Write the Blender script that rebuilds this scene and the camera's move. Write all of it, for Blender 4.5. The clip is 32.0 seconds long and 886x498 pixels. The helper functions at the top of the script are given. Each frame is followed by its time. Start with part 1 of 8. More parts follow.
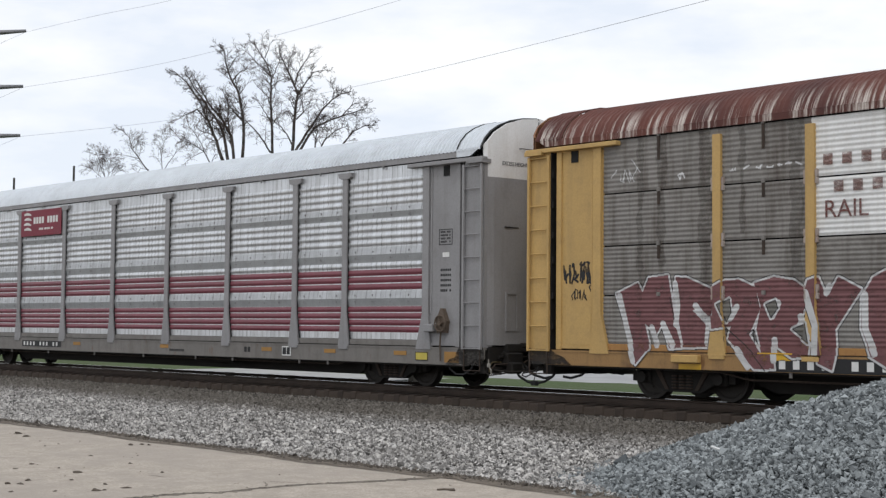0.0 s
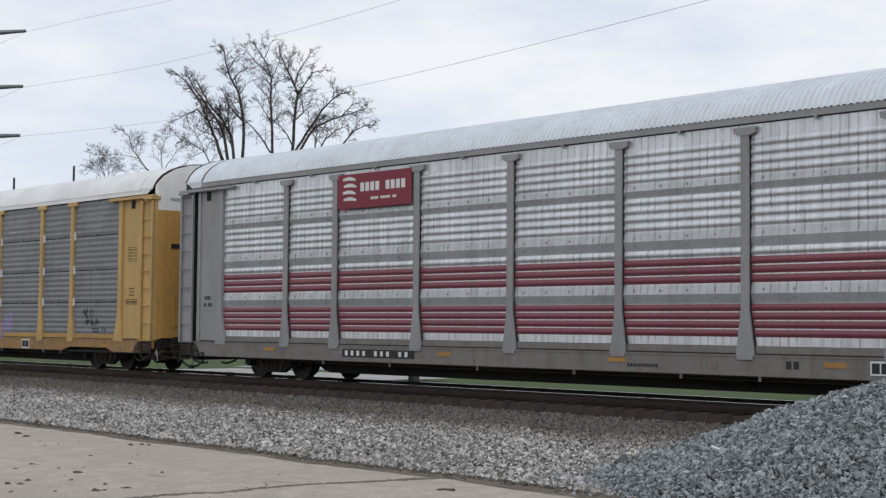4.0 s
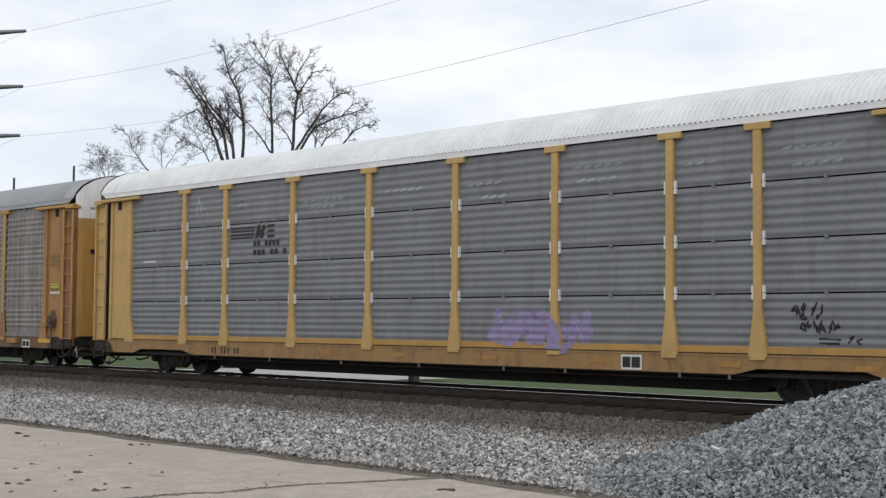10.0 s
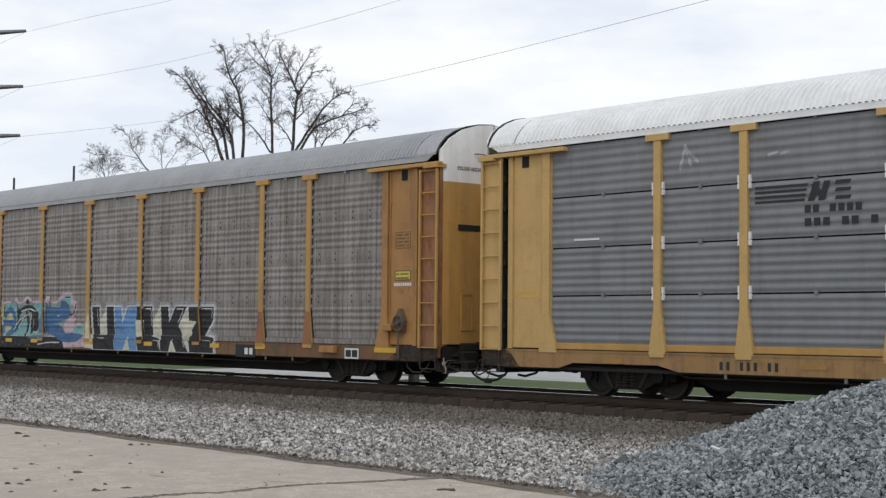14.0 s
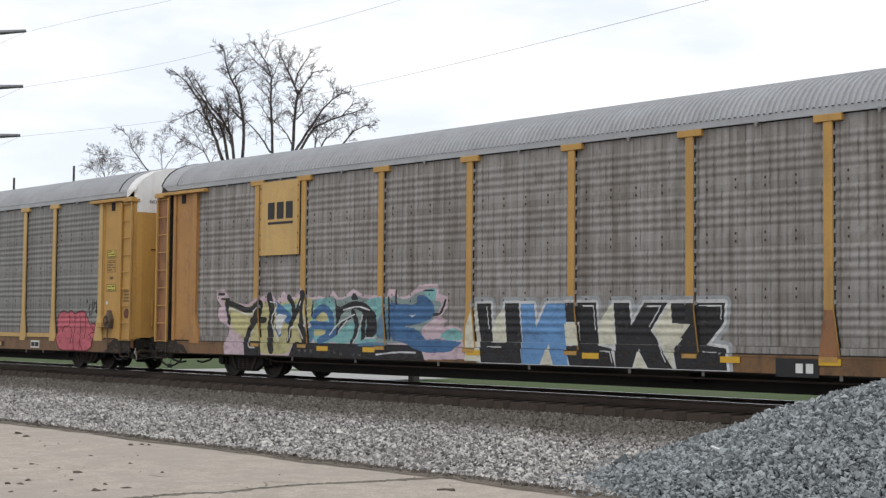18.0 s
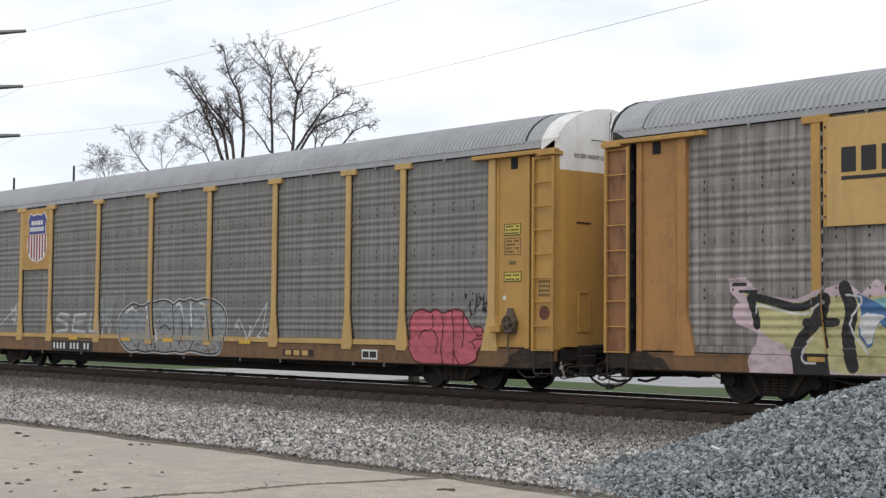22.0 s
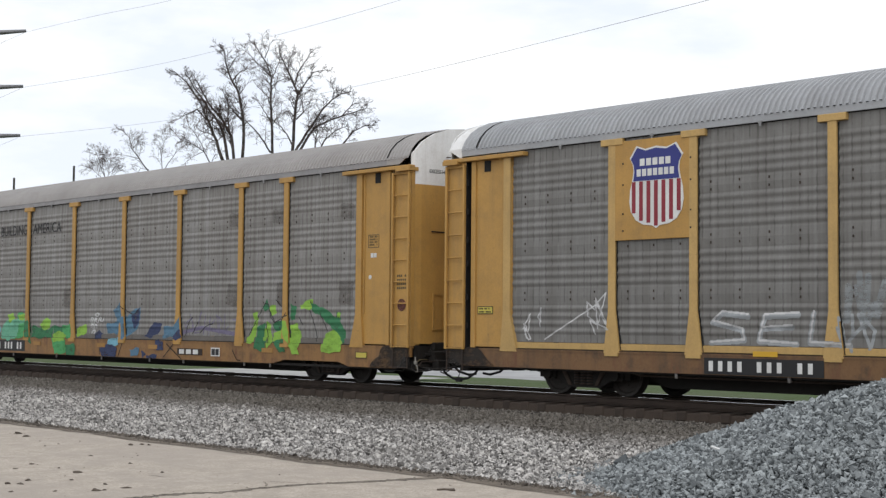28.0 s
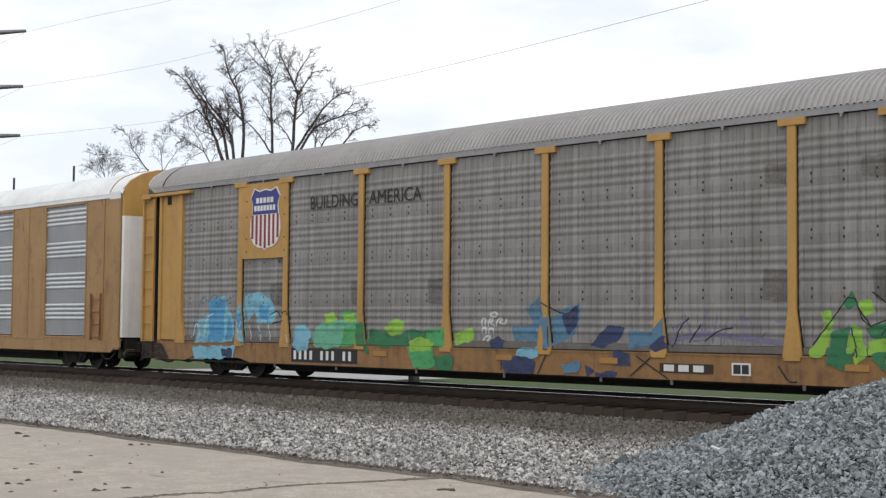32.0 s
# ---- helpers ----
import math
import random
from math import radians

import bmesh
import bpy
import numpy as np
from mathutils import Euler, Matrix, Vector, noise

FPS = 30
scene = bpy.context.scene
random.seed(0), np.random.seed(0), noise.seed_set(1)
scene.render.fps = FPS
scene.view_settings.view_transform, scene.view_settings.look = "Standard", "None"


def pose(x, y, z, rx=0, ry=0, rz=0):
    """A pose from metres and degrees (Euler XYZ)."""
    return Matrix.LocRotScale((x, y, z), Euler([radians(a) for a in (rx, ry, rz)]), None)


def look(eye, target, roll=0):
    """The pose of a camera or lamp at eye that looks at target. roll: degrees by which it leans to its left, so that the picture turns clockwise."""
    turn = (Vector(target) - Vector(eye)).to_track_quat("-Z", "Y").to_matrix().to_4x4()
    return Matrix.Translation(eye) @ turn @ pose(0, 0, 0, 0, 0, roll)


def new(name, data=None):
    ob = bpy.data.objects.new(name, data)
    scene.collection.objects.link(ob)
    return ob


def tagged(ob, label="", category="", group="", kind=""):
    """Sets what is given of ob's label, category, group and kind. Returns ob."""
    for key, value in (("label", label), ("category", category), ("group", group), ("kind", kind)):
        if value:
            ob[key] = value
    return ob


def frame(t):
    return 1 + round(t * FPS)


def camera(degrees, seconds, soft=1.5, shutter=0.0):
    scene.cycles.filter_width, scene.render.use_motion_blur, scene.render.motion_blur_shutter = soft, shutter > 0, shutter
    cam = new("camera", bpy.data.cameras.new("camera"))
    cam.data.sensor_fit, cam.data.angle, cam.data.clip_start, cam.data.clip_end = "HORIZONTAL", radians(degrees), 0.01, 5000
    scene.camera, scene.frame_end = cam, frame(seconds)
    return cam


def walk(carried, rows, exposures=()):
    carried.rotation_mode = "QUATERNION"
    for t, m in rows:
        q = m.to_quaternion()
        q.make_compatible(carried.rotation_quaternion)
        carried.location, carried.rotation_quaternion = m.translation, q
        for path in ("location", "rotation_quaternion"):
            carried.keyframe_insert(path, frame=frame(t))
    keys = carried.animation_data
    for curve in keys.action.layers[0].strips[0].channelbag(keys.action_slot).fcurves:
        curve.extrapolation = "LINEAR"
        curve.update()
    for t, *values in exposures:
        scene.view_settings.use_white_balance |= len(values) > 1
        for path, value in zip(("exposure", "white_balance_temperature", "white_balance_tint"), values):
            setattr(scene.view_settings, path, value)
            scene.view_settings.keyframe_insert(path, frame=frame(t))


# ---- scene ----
# World: x along the track (the train runs towards +x), y away from the viewer, z up, rail tops at z = 0.
cam = camera(34.18, 32.0, soft=1.35)
EYE = (0.0, -22.4375, 1.3237)


def aim(yaw, pitch):
    a, b = radians(yaw), radians(pitch)
    return (EYE[0] - math.sin(a) * math.cos(b), EYE[1] + math.cos(a) * math.cos(b), EYE[2] + math.sin(b))


SEEN = look(EYE, aim(47.355, 3.097), 0.5)
walk(cam, [(0.0, SEEN), (32.0, SEEN)], exposures=[
    (0.0, -0.10, 6440, 10), (2.0, -0.12, 6400, 10), (3.0, -0.27, 6320, 10), (3.5, -0.30, 6300, 10), (5.5, -0.30, 6300, 10), (7.0, -0.27, 6320, 10), (8.0, -0.18, 6380, 10),
    (10.0, -0.15, 6420, 10), (14.0, -0.14, 6440, 10), (16.5, 0.0, 6500, 10), (32.0, 0.0, 6500, 10)])

# ---------------------------------------------------------------- light
world = bpy.data.worlds.new("overcast_sky")
scene.world = world
world.use_nodes = True
wn, wl = world.node_tree.nodes, world.node_tree.links
wn.clear()
w_out = wn.new("ShaderNodeOutputWorld")
w_bg = wn.new("ShaderNodeBackground")
w_sky = wn.new("ShaderNodeTexSky")
w_sky.sky_type, w_sky.sun_disc = "NISHITA", False
w_sky.sun_elevation, w_sky.sun_rotation = radians(51), radians(135)
w_tint = wn.new("ShaderNodeMix")
w_tint.data_type, w_tint.blend_type = "RGBA", "MULTIPLY"
w_tint.inputs[0].default_value = 1.0
w_tint.inputs[7].default_value = (0.10, 0.10, 0.10, 1)
w_co = wn.new("ShaderNodeTexCoord")
w_map = wn.new("ShaderNodeMapping")
w_map.inputs["Scale"].default_value = (1.0, 1.0, 3.2)
w_noise = wn.new("ShaderNodeTexNoise")
w_noise.inputs["Scale"].default_value, w_noise.inputs["Detail"].default_value = 4.5, 7.0
w_noise.inputs["Roughness"].default_value = 0.55
w_ramp = wn.new("ShaderNodeValToRGB")
w_ramp.color_ramp.elements[0].position, w_ramp.color_ramp.elements[1].position = 0.42, 0.60
w_ramp.color_ramp.elements[0].color = (0.84, 0.89, 0.97, 1)
w_ramp.color_ramp.elements[1].color = (1.05, 1.05, 1.05, 1)
w_mix = wn.new("ShaderNodeMix")
w_mix.data_type = "RGBA"
w_mix.inputs[0].default_value = 0.9
wl.new(w_sky.outputs[0], w_tint.inputs[6])
wl.new(w_co.outputs["Generated"], w_map.inputs["Vector"])
wl.new(w_map.outputs[0], w_noise.inputs["Vector"])
wl.new(w_noise.outputs["Fac"], w_ramp.inputs[0])
wl.new(w_tint.outputs[2], w_mix.inputs[6])
wl.new(w_ramp.outputs[0], w_mix.inputs[7])
wl.new(w_mix.outputs[2], w_bg.inputs["Color"])
wl.new(w_bg.outputs[0], w_out.inputs["Surface"])
w_bg.inputs["Strength"].default_value = 1.12

sun_data = bpy.data.lights.new("sun", "SUN")
sun_data.energy, sun_data.angle, sun_data.color = 0.8, radians(25), (1.0, 0.96, 0.9)
sun = new("sun", sun_data)
sun.matrix_world = look((25, -45, 80), (-20, 0, 0))


# ---------------------------------------------------------------- materials
def nodes_of(name):
    m = bpy.data.materials.new(name)
    m.use_nodes = True
    return m, m.node_tree.nodes, m.node_tree.links, m.node_tree.nodes["Principled BSDF"]


def coords(ns, ls, scale=(1, 1, 1), per_object=True):
    """Object coordinates, shifted by the object's own random number so that repeats differ."""
    co = ns.new("ShaderNodeTexCoord")
    mp = ns.new("ShaderNodeMapping")
    mp.inputs["Scale"].default_value = scale
    ls.new(co.outputs["Object"], mp.inputs["Vector"])
    if per_object:
        info = ns.new("ShaderNodeObjectInfo")
        mul = ns.new("ShaderNodeMath")
        mul.operation = "MULTIPLY"
        mul.inputs[1].default_value = 37.0
        ls.new(info.outputs["Random"], mul.inputs[0])
        ls.new(mul.outputs[0], mp.inputs["Location"])
    return mp.outputs[0]


def noise_of(ns, ls, vec, scale, detail=4.0, rough=0.55):
    n = ns.new("ShaderNodeTexNoise")
    n.inputs["Scale"].default_value, n.inputs["Detail"].default_value = scale, detail
    n.inputs["Roughness"].default_value = rough
    ls.new(vec, n.inputs["Vector"])
    return n.outputs["Fac"]


def ramp_of(ns, ls, fac, lo, hi, a=(0, 0, 0, 1), b=(1, 1, 1, 1)):
    r = ns.new("ShaderNodeValToRGB")
    r.color_ramp.elements[0].position, r.color_ramp.elements[1].position = lo, hi
    r.color_ramp.elements[0].color, r.color_ramp.elements[1].color = a, b
    ls.new(fac, r.inputs[0])
    return r.outputs[0]


def mixed(ns, ls, fac, a, b, mode="MIX"):
    m = ns.new("ShaderNodeMix")
    m.data_type, m.blend_type = "RGBA", mode
    for sock, v in ((m.inputs[0], fac), (m.inputs[6], a), (m.inputs[7], b)):
        if isinstance(v, (int, float)):
            sock.default_value = v
        elif isinstance(v, tuple):
            sock.default_value = (*v[:3], 1)
        else:
            ls.new(v, sock)
    return m.outputs[2]


def relief(ns, ls, bsdf, height, strength, distance):
    b = ns.new("ShaderNodeBump")
    b.inputs["Strength"].default_value, b.inputs["Distance"].default_value = strength, distance
    ls.new(height, b.inputs["Height"])
    ls.new(b.outputs[0], bsdf.inputs["Normal"])


def painted(name, base, dirt=(0.09, 0.075, 0.06), dirty=0.5, rough=0.55, metal=0.0, streaks=0.5, rust=0.0, plaid=0.0, dents=0.0):
    """Weathered sheet-metal paint: blotches, upright run-off streaks, optional rust and faint dirt bands."""
    m, ns, ls, b = nodes_of(name)
    vec = coords(ns, ls)
    big = noise_of(ns, ls, vec, 0.9, 3)
    fine = noise_of(ns, ls, vec, 26, 5, 0.7)
    down = coords(ns, ls, (2.6, 2.6, 0.22))
    runs = noise_of(ns, ls, down, 1.5, 4, 0.6)
    col = mixed(ns, ls, ramp_of(ns, ls, big, 0.3, 0.75), base, tuple(c * 0.82 for c in base))
    col = mixed(ns, ls, ramp_of(ns, ls, fine, 0.40, 0.85, (0, 0, 0, 1), (0.22, 0.22, 0.22, 1)), col, dirt)
    chips = noise_of(ns, ls, vec, 6.0, 8, 0.8)
    col = mixed(ns, ls, ramp_of(ns, ls, chips, 0.63, 0.68, (0, 0, 0, 1), (0.45, 0.45, 0.45, 1)), col, tuple(c * 0.8 for c in dirt))
    s = ns.new("ShaderNodeMath")
    s.operation = "MULTIPLY"
    s.inputs[1].default_value = streaks
    ls.new(ramp_of(ns, ls, runs, 0.50, 0.82), s.inputs[0])
    col = mixed(ns, ls, s.outputs[0], col, dirt)
    if dirty:
        g = noise_of(ns, ls, vec, 2.6, 6, 0.7)
        gs = ns.new("ShaderNodeMath")
        gs.operation = "MULTIPLY"
        gs.inputs[1].default_value = dirty
        ls.new(ramp_of(ns, ls, g, 0.5, 0.75), gs.inputs[0])
        col = mixed(ns, ls, gs.outputs[0], col, dirt)
    if plaid:
        pv = coords(ns, ls, (1.0, 0.0, 0.0))
        pn = noise_of(ns, ls, pv, 8.0, 3, 0.55)
        pw = ns.new("ShaderNodeMath")
        pw.operation = "MULTIPLY"
        pw.inputs[1].default_value = plaid
        ls.new(ramp_of(ns, ls, pn, 0.4, 0.62), pw.inputs[0])
        col = mixed(ns, ls, pw.outputs[0], col, dirt)
        # upright rows of punched holes, clogged here and there
        rows = ns.new("ShaderNodeTexWave")
        rows.bands_direction, rows.wave_profile = "X", "SIN"
        rows.inputs["Scale"].default_value, rows.inputs["Distortion"].default_value = 1.85, 0.0
        ls.new(coords(ns, ls, per_object=False), rows.inputs["Vector"])
        clog = noise_of(ns, ls, coords(ns, ls, (3.0, 1.0, 1.6)), 1.6, 4, 0.7)
        lines = mixed(ns, ls, ramp_of(ns, ls, clog, 0.40, 0.60), (0.0, 0.0, 0.0), ramp_of(ns, ls, rows.outputs["Fac"], 0.84, 0.97, (0, 0, 0, 1), (0.62, 0.62, 0.62, 1)))
        col = mixed(ns, ls, lines, col, tuple(c * 0.6 for c in dirt))
    if rust:
        rn = noise_of(ns, ls, coords(ns, ls, (2.5, 2.5, 0.8)), 1.5, 7, 0.7)
        col = mixed(ns, ls, ramp_of(ns, ls, rn, 0.62 - 0.3 * rust, 0.75 - 0.25 * rust), col, (0.135, 0.055, 0.026))
    ls.new(col, b.inputs["Base Color"])
    b.inputs["Metallic"].default_value = metal
    ls.new(ramp_of(ns, ls, fine, 0.2, 0.8, (rough - 0.1,) * 3 + (1,), (min(1, rough + 0.2),) * 3 + (1,)), b.inputs["Roughness"])
    if dents:
        # thin sheet that is slightly wavy along its length
        wav = noise_of(ns, ls, coords(ns, ls, (1.0, 1.0, 0.12)), 6.5, 3, 0.6)
        relief(ns, ls, b, wav, dents, 0.03)
    else:
        relief(ns, ls, b, fine, 0.06, 0.003)
    return m


def plain(name, base, rough=0.6, metal=0.0, vary=0.25, scale=14.0, bump=0.2):
    m, ns, ls, b = nodes_of(name)
    vec = coords(ns, ls)
    f = noise_of(ns, ls, vec, scale, 5, 0.65)
    g = noise_of(ns, ls, vec, scale * 0.12, 3)
    col = mixed(ns, ls, f, tuple(c * (1 - vary) for c in base), tuple(min(1, c * (1 + vary)) for c in base))
    col = mixed(ns, ls, ramp_of(ns, ls, g, 0.35, 0.7), col, tuple(c * (1 - vary) for c in base))
    ls.new(col, b.inputs["Base Color"])
    b.inputs["Metallic"].default_value = metal
    b.inputs["Roughness"].default_value = rough
    relief(ns, ls, b, f, bump, 0.01)
    return m


def worn_through(m, lo=0.25, hi=0.95, scale=5.0):
    """Lets paint wear away in patches, so that what lies under it shows."""
    ns, ls = m.node_tree.nodes, m.node_tree.links
    worn = noise_of(ns, ls, coords(ns, ls, (1.0, 1.0, 2.0), False), scale, 7, 0.75)
    ls.new(ramp_of(ns, ls, worn, 0.33, 0.52, (lo, lo, lo, 1), (hi, hi, hi, 1)), ns["Principled BSDF"].inputs["Alpha"])
    return m


def stony(name, lo, hi, scale=16.0, tint=None, island=False, bump=1.0, stained=False):
    """Crushed stone: cells of differing grey with deep joints, or one grey per piece."""
    m, ns, ls, b = nodes_of(name)
    vec = coords(ns, ls, per_object=False)
    if island:
        geo = ns.new("ShaderNodeNewGeometry")
        key = geo.outputs["Random Per Island"]
        col = ramp_of(ns, ls, key, 0.0, 1.0, (*lo, 1), (*hi, 1))
        big = noise_of(ns, ls, vec, 0.35, 4)
        col = mixed(ns, ls, ramp_of(ns, ls, big, 0.35, 0.7, (0, 0, 0, 1), (0.3, 0.3, 0.3, 1)), col, tint or lo)
        fine = noise_of(ns, ls, vec, 60, 3)
        col = mixed(ns, ls, 0.35, col, mixed(ns, ls, fine, (0.1, 0.1, 0.1), (0.7, 0.7, 0.7)), "OVERLAY")
        relief(ns, ls, b, fine, 0.4, 0.006)
    else:
        v = ns.new("ShaderNodeTexVoronoi")
        v.inputs["Scale"].default_value = scale
        ls.new(vec, v.inputs["Vector"])
        sep = ns.new("ShaderNodeSeparateColor")
        ls.new(v.outputs["Color"], sep.inputs[0])
        col = mixed(ns, ls, sep.outputs[0], lo, hi)
        big = noise_of(ns, ls, vec, 0.3, 5)
        col = mixed(ns, ls, ramp_of(ns, ls, big, 0.35, 0.7, (0, 0, 0, 1), (0.7, 0.7, 0.7, 1)), col, tint or lo)
        relief(ns, ls, b, v.outputs["Distance"], bump, 0.05)
    if stained:
        # brown dust thrown off by trains lies on the stones next to the track
        sep2 = ns.new("ShaderNodeSeparateXYZ")
        ls.new(vec, sep2.inputs[0])
        wob = ns.new("ShaderNodeMath")
        wob.operation = "MULTIPLY_ADD"
        wob.inputs[1].default_value = 2.2
        ls.new(noise_of(ns, ls, vec, 0.6, 4), wob.inputs[0])
        ls.new(sep2.outputs["Y"], wob.inputs[2])
        rng_map = ns.new("ShaderNodeMapRange")
        rng_map.inputs["From Min"].default_value, rng_map.inputs["From Max"].default_value = -5.4, -3.0
        rng_map.inputs["To Max"].default_value = 0.84
        ls.new(wob.outputs[0], rng_map.inputs["Value"])
        col = mixed(ns, ls, rng_map.outputs[0], col, (0.098, 0.084, 0.067))
    ls.new(col, b.inputs["Base Color"])
    b.inputs["Roughness"].default_value = 0.9
    return m


YELLOW = painted("yellow_car_paint", (0.50, 0.28, 0.068), dirty=0.25, streaks=0.35)
YELLOW_PALE = painted("pale_yellow_car_paint", (0.56, 0.36, 0.125), dirty=0.2, streaks=0.25)
YELLOW_DARK = painted("grimy_yellow_car_paint", (0.41, 0.205, 0.06), dirt=(0.10, 0.055, 0.03), dirty=0.5, streaks=0.6, rust=0.13)
YELLOW_SILL = painted("dusty_yellow_sill_paint", (0.19, 0.098, 0.038), dirt=(0.04, 0.028, 0.02), dirty=0.8, streaks=0.7, rust=0.25)
SILL_BRIGHT = painted("scuffed_yellow_sill_paint", (0.34, 0.195, 0.07), dirt=(0.07, 0.042, 0.027), dirty=0.6, streaks=0.6, rust=0.14)
SILL_ORANGE = painted("orange_yellow_sill_paint", (0.29, 0.15, 0.048), dirt=(0.06, 0.036, 0.024), dirty=0.65, streaks=0.6, rust=0.2)
G_YELLOW = painted("faded_tan_yellow_paint", (0.37, 0.215, 0.082), dirt=(0.15, 0.085, 0.045), dirty=0.6, streaks=0.65, rust=0.08)
ORANGE_RUST = painted("rusted_orange_paint", (0.30, 0.13, 0.05), dirty=0.4, streaks=0.5, rust=0.5)
GREY_PAINT = painted("grey_car_paint", (0.30, 0.295, 0.30), dirty=0.2, streaks=0.3)
GREY_SILL = painted("road_grimed_grey_sill", (0.20, 0.187, 0.172), dirt=(0.085, 0.07, 0.058), dirty=0.5, streaks=0.6, rust=0.04)
GALV = painted("galvanised_sheet", (0.76, 0.775, 0.795), dirt=(0.36, 0.355, 0.35), dirty=0.25, streaks=0.35, rough=0.33, metal=0.7, dents=0.6, plaid=0.35)
# Darker galvanised copy: shade on the folds' down-facing halves, put into the colour.
GALV_SHADED = painted("shaded_galvanised_band", (0.41, 0.425, 0.435), dirt=(0.2, 0.2, 0.2), dirty=0.3, streaks=0.5, rough=0.40, metal=0.5, dents=0.5)
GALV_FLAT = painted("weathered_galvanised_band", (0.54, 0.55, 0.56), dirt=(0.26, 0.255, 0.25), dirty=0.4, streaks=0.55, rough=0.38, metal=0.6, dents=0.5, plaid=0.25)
RED_STRIPE = painted("dull_red_stripe_paint", (0.20, 0.046, 0.066), dirty=0.2, streaks=0.3, rough=0.4, dents=0.4)
BLUE_GREY = painted("blue_grey_panel_paint", (0.203, 0.212, 0.222), dirt=(0.11, 0.10, 0.09), dirty=0.35, streaks=0.5)
DIRTY_GREY = painted("grimy_grey_panel", (0.235, 0.222, 0.205), dirt=(0.055, 0.036, 0.025), dirty=0.5, streaks=0.95)
MESH_GREY = painted("perforated_grey_panel", (0.275, 0.27, 0.258), dirt=(0.13, 0.115, 0.10), dirty=0.4, streaks=0.45, plaid=0.55)
MESH_GREY_DARK = painted("dark_perforated_grey_panel", (0.217, 0.214, 0.203), dirt=(0.11, 0.10, 0.09), dirty=0.35, streaks=0.45, plaid=0.5)
ROOF_WHITE = painted("white_roof_paint", (0.82, 0.83, 0.83), dirt=(0.4, 0.38, 0.34), dirty=0.15, streaks=0.2)
ROOF_LIGHT = painted("light_galvanised_roof", (0.72, 0.76, 0.80), dirt=(0.36, 0.36, 0.36), dirty=0.2, streaks=0.3, metal=0.2, rough=0.5)
ROOF_GREY = painted("grey_galvanised_roof", (0.39, 0.40, 0.415), dirt=(0.2, 0.19, 0.18), dirty=0.25, streaks=0.3, metal=0.2, rough=0.55)
ROOF_TAN = painted("dull_tan_grey_roof", (0.37, 0.355, 0.345), dirt=(0.2, 0.17, 0.15), dirty=0.25, streaks=0.3)
WHITE = painted("white_end_paint", (0.80, 0.80, 0.79), dirt=(0.3, 0.24, 0.17), dirty=0.2, streaks=0.3)
MESH_BROWN = painted("brown_grimy_perforated_panel", (0.305, 0.29, 0.276), dirt=(0.095, 0.072, 0.053), dirty=0.6, streaks=0.9, plaid=0.5)
RIDGE_LIT = painted("lit_bright_ridges", (0.66, 0.68, 0.70), dirt=(0.34, 0.33, 0.32), dirty=0.3, streaks=0.3, rough=0.4, metal=0.3)
GALV_GREY_DARK = painted("dull_grey_ribbed_sheet", (0.30, 0.31, 0.32), dirt=(0.16, 0.16, 0.16), dirty=0.25, streaks=0.3, rough=0.45, metal=0.3)


def rusted_roof():
    """Red-brown rust with white paint left in runs down the curve of the roof."""
    m, ns, ls, b = nodes_of("rusted_peeling_roof")
    runs = noise_of(ns, ls, coords(ns, ls, (5.0, 0.2, 0.2), False), 2.0, 7, 0.75)
    big = noise_of(ns, ls, coords(ns, ls, (0.5, 0.4, 0.4), False), 1.3, 3, 0.6)
    fine = noise_of(ns, ls, coords(ns, ls, (14, 2, 2), False), 2.0, 6, 0.75)
    col = mixed(ns, ls, fine, (0.075, 0.024, 0.019), (0.175, 0.062, 0.045))
    col = mixed(ns, ls, ramp_of(ns, ls, big, 0.4, 0.65), col, (0.075, 0.028, 0.024))
    # old white paint clings to the lower slopes
    sep = ns.new("ShaderNodeSeparateXYZ")
    ls.new(coords(ns, ls, per_object=False), sep.inputs[0])
    low_part = ns.new("ShaderNodeMapRange")
    low_part.inputs["From Min"].default_value, low_part.inputs["From Max"].default_value = 5.50, 5.16
    ls.new(sep.outputs["Z"], low_part.inputs["Value"])
    cling = ns.new("ShaderNodeMath")
    cling.operation = "MULTIPLY"
    ls.new(ramp_of(ns, ls, runs, 0.50, 0.61, (0, 0, 0, 1), (0.95, 0.95, 0.95, 1)), cling.inputs[0])
    ls.new(low_part.outputs[0], cling.inputs[1])
    col = mixed(ns, ls, cling.outputs[0], col, (0.58, 0.52, 0.47))
    ls.new(col, b.inputs["Base Color"])
    b.inputs["Roughness"].default_value = 0.85
    relief(ns, ls, b, fine, 0.3, 0.006)
    return m


RUST_ROOF = rusted_roof()
BLACK = plain("black_paint", (0.012, 0.012, 0.013), 0.6)
STEEL_DARK = plain("dirty_running_gear_steel", (0.015, 0.012, 0.010), 0.8, 0.1, 0.4)
STEEL_BROWN = plain("brown_weathered_steel", (0.055, 0.037, 0.027), 0.8, 0.1, 0.4)
WHEEL_STEEL = plain("worn_wheel_steel", (0.030, 0.025, 0.021), 0.65, 0.3, 0.3)
RAIL_SIDE = plain("rusty_rail_steel", (0.06, 0.041, 0.031), 0.8, 0.1, 0.35)
RAIL_TOP = plain("polished_rail_head", (0.72, 0.71, 0.70), 0.10, 1.0, 0.06, 14.0, 0.02)
INSIDE = plain("dark_inside_steel", (0.010, 0.010, 0.010), 0.9)
LETTER_WHITE = plain("white_stencil_paint", (0.7, 0.7, 0.68), 0.7, 0, 0.15)
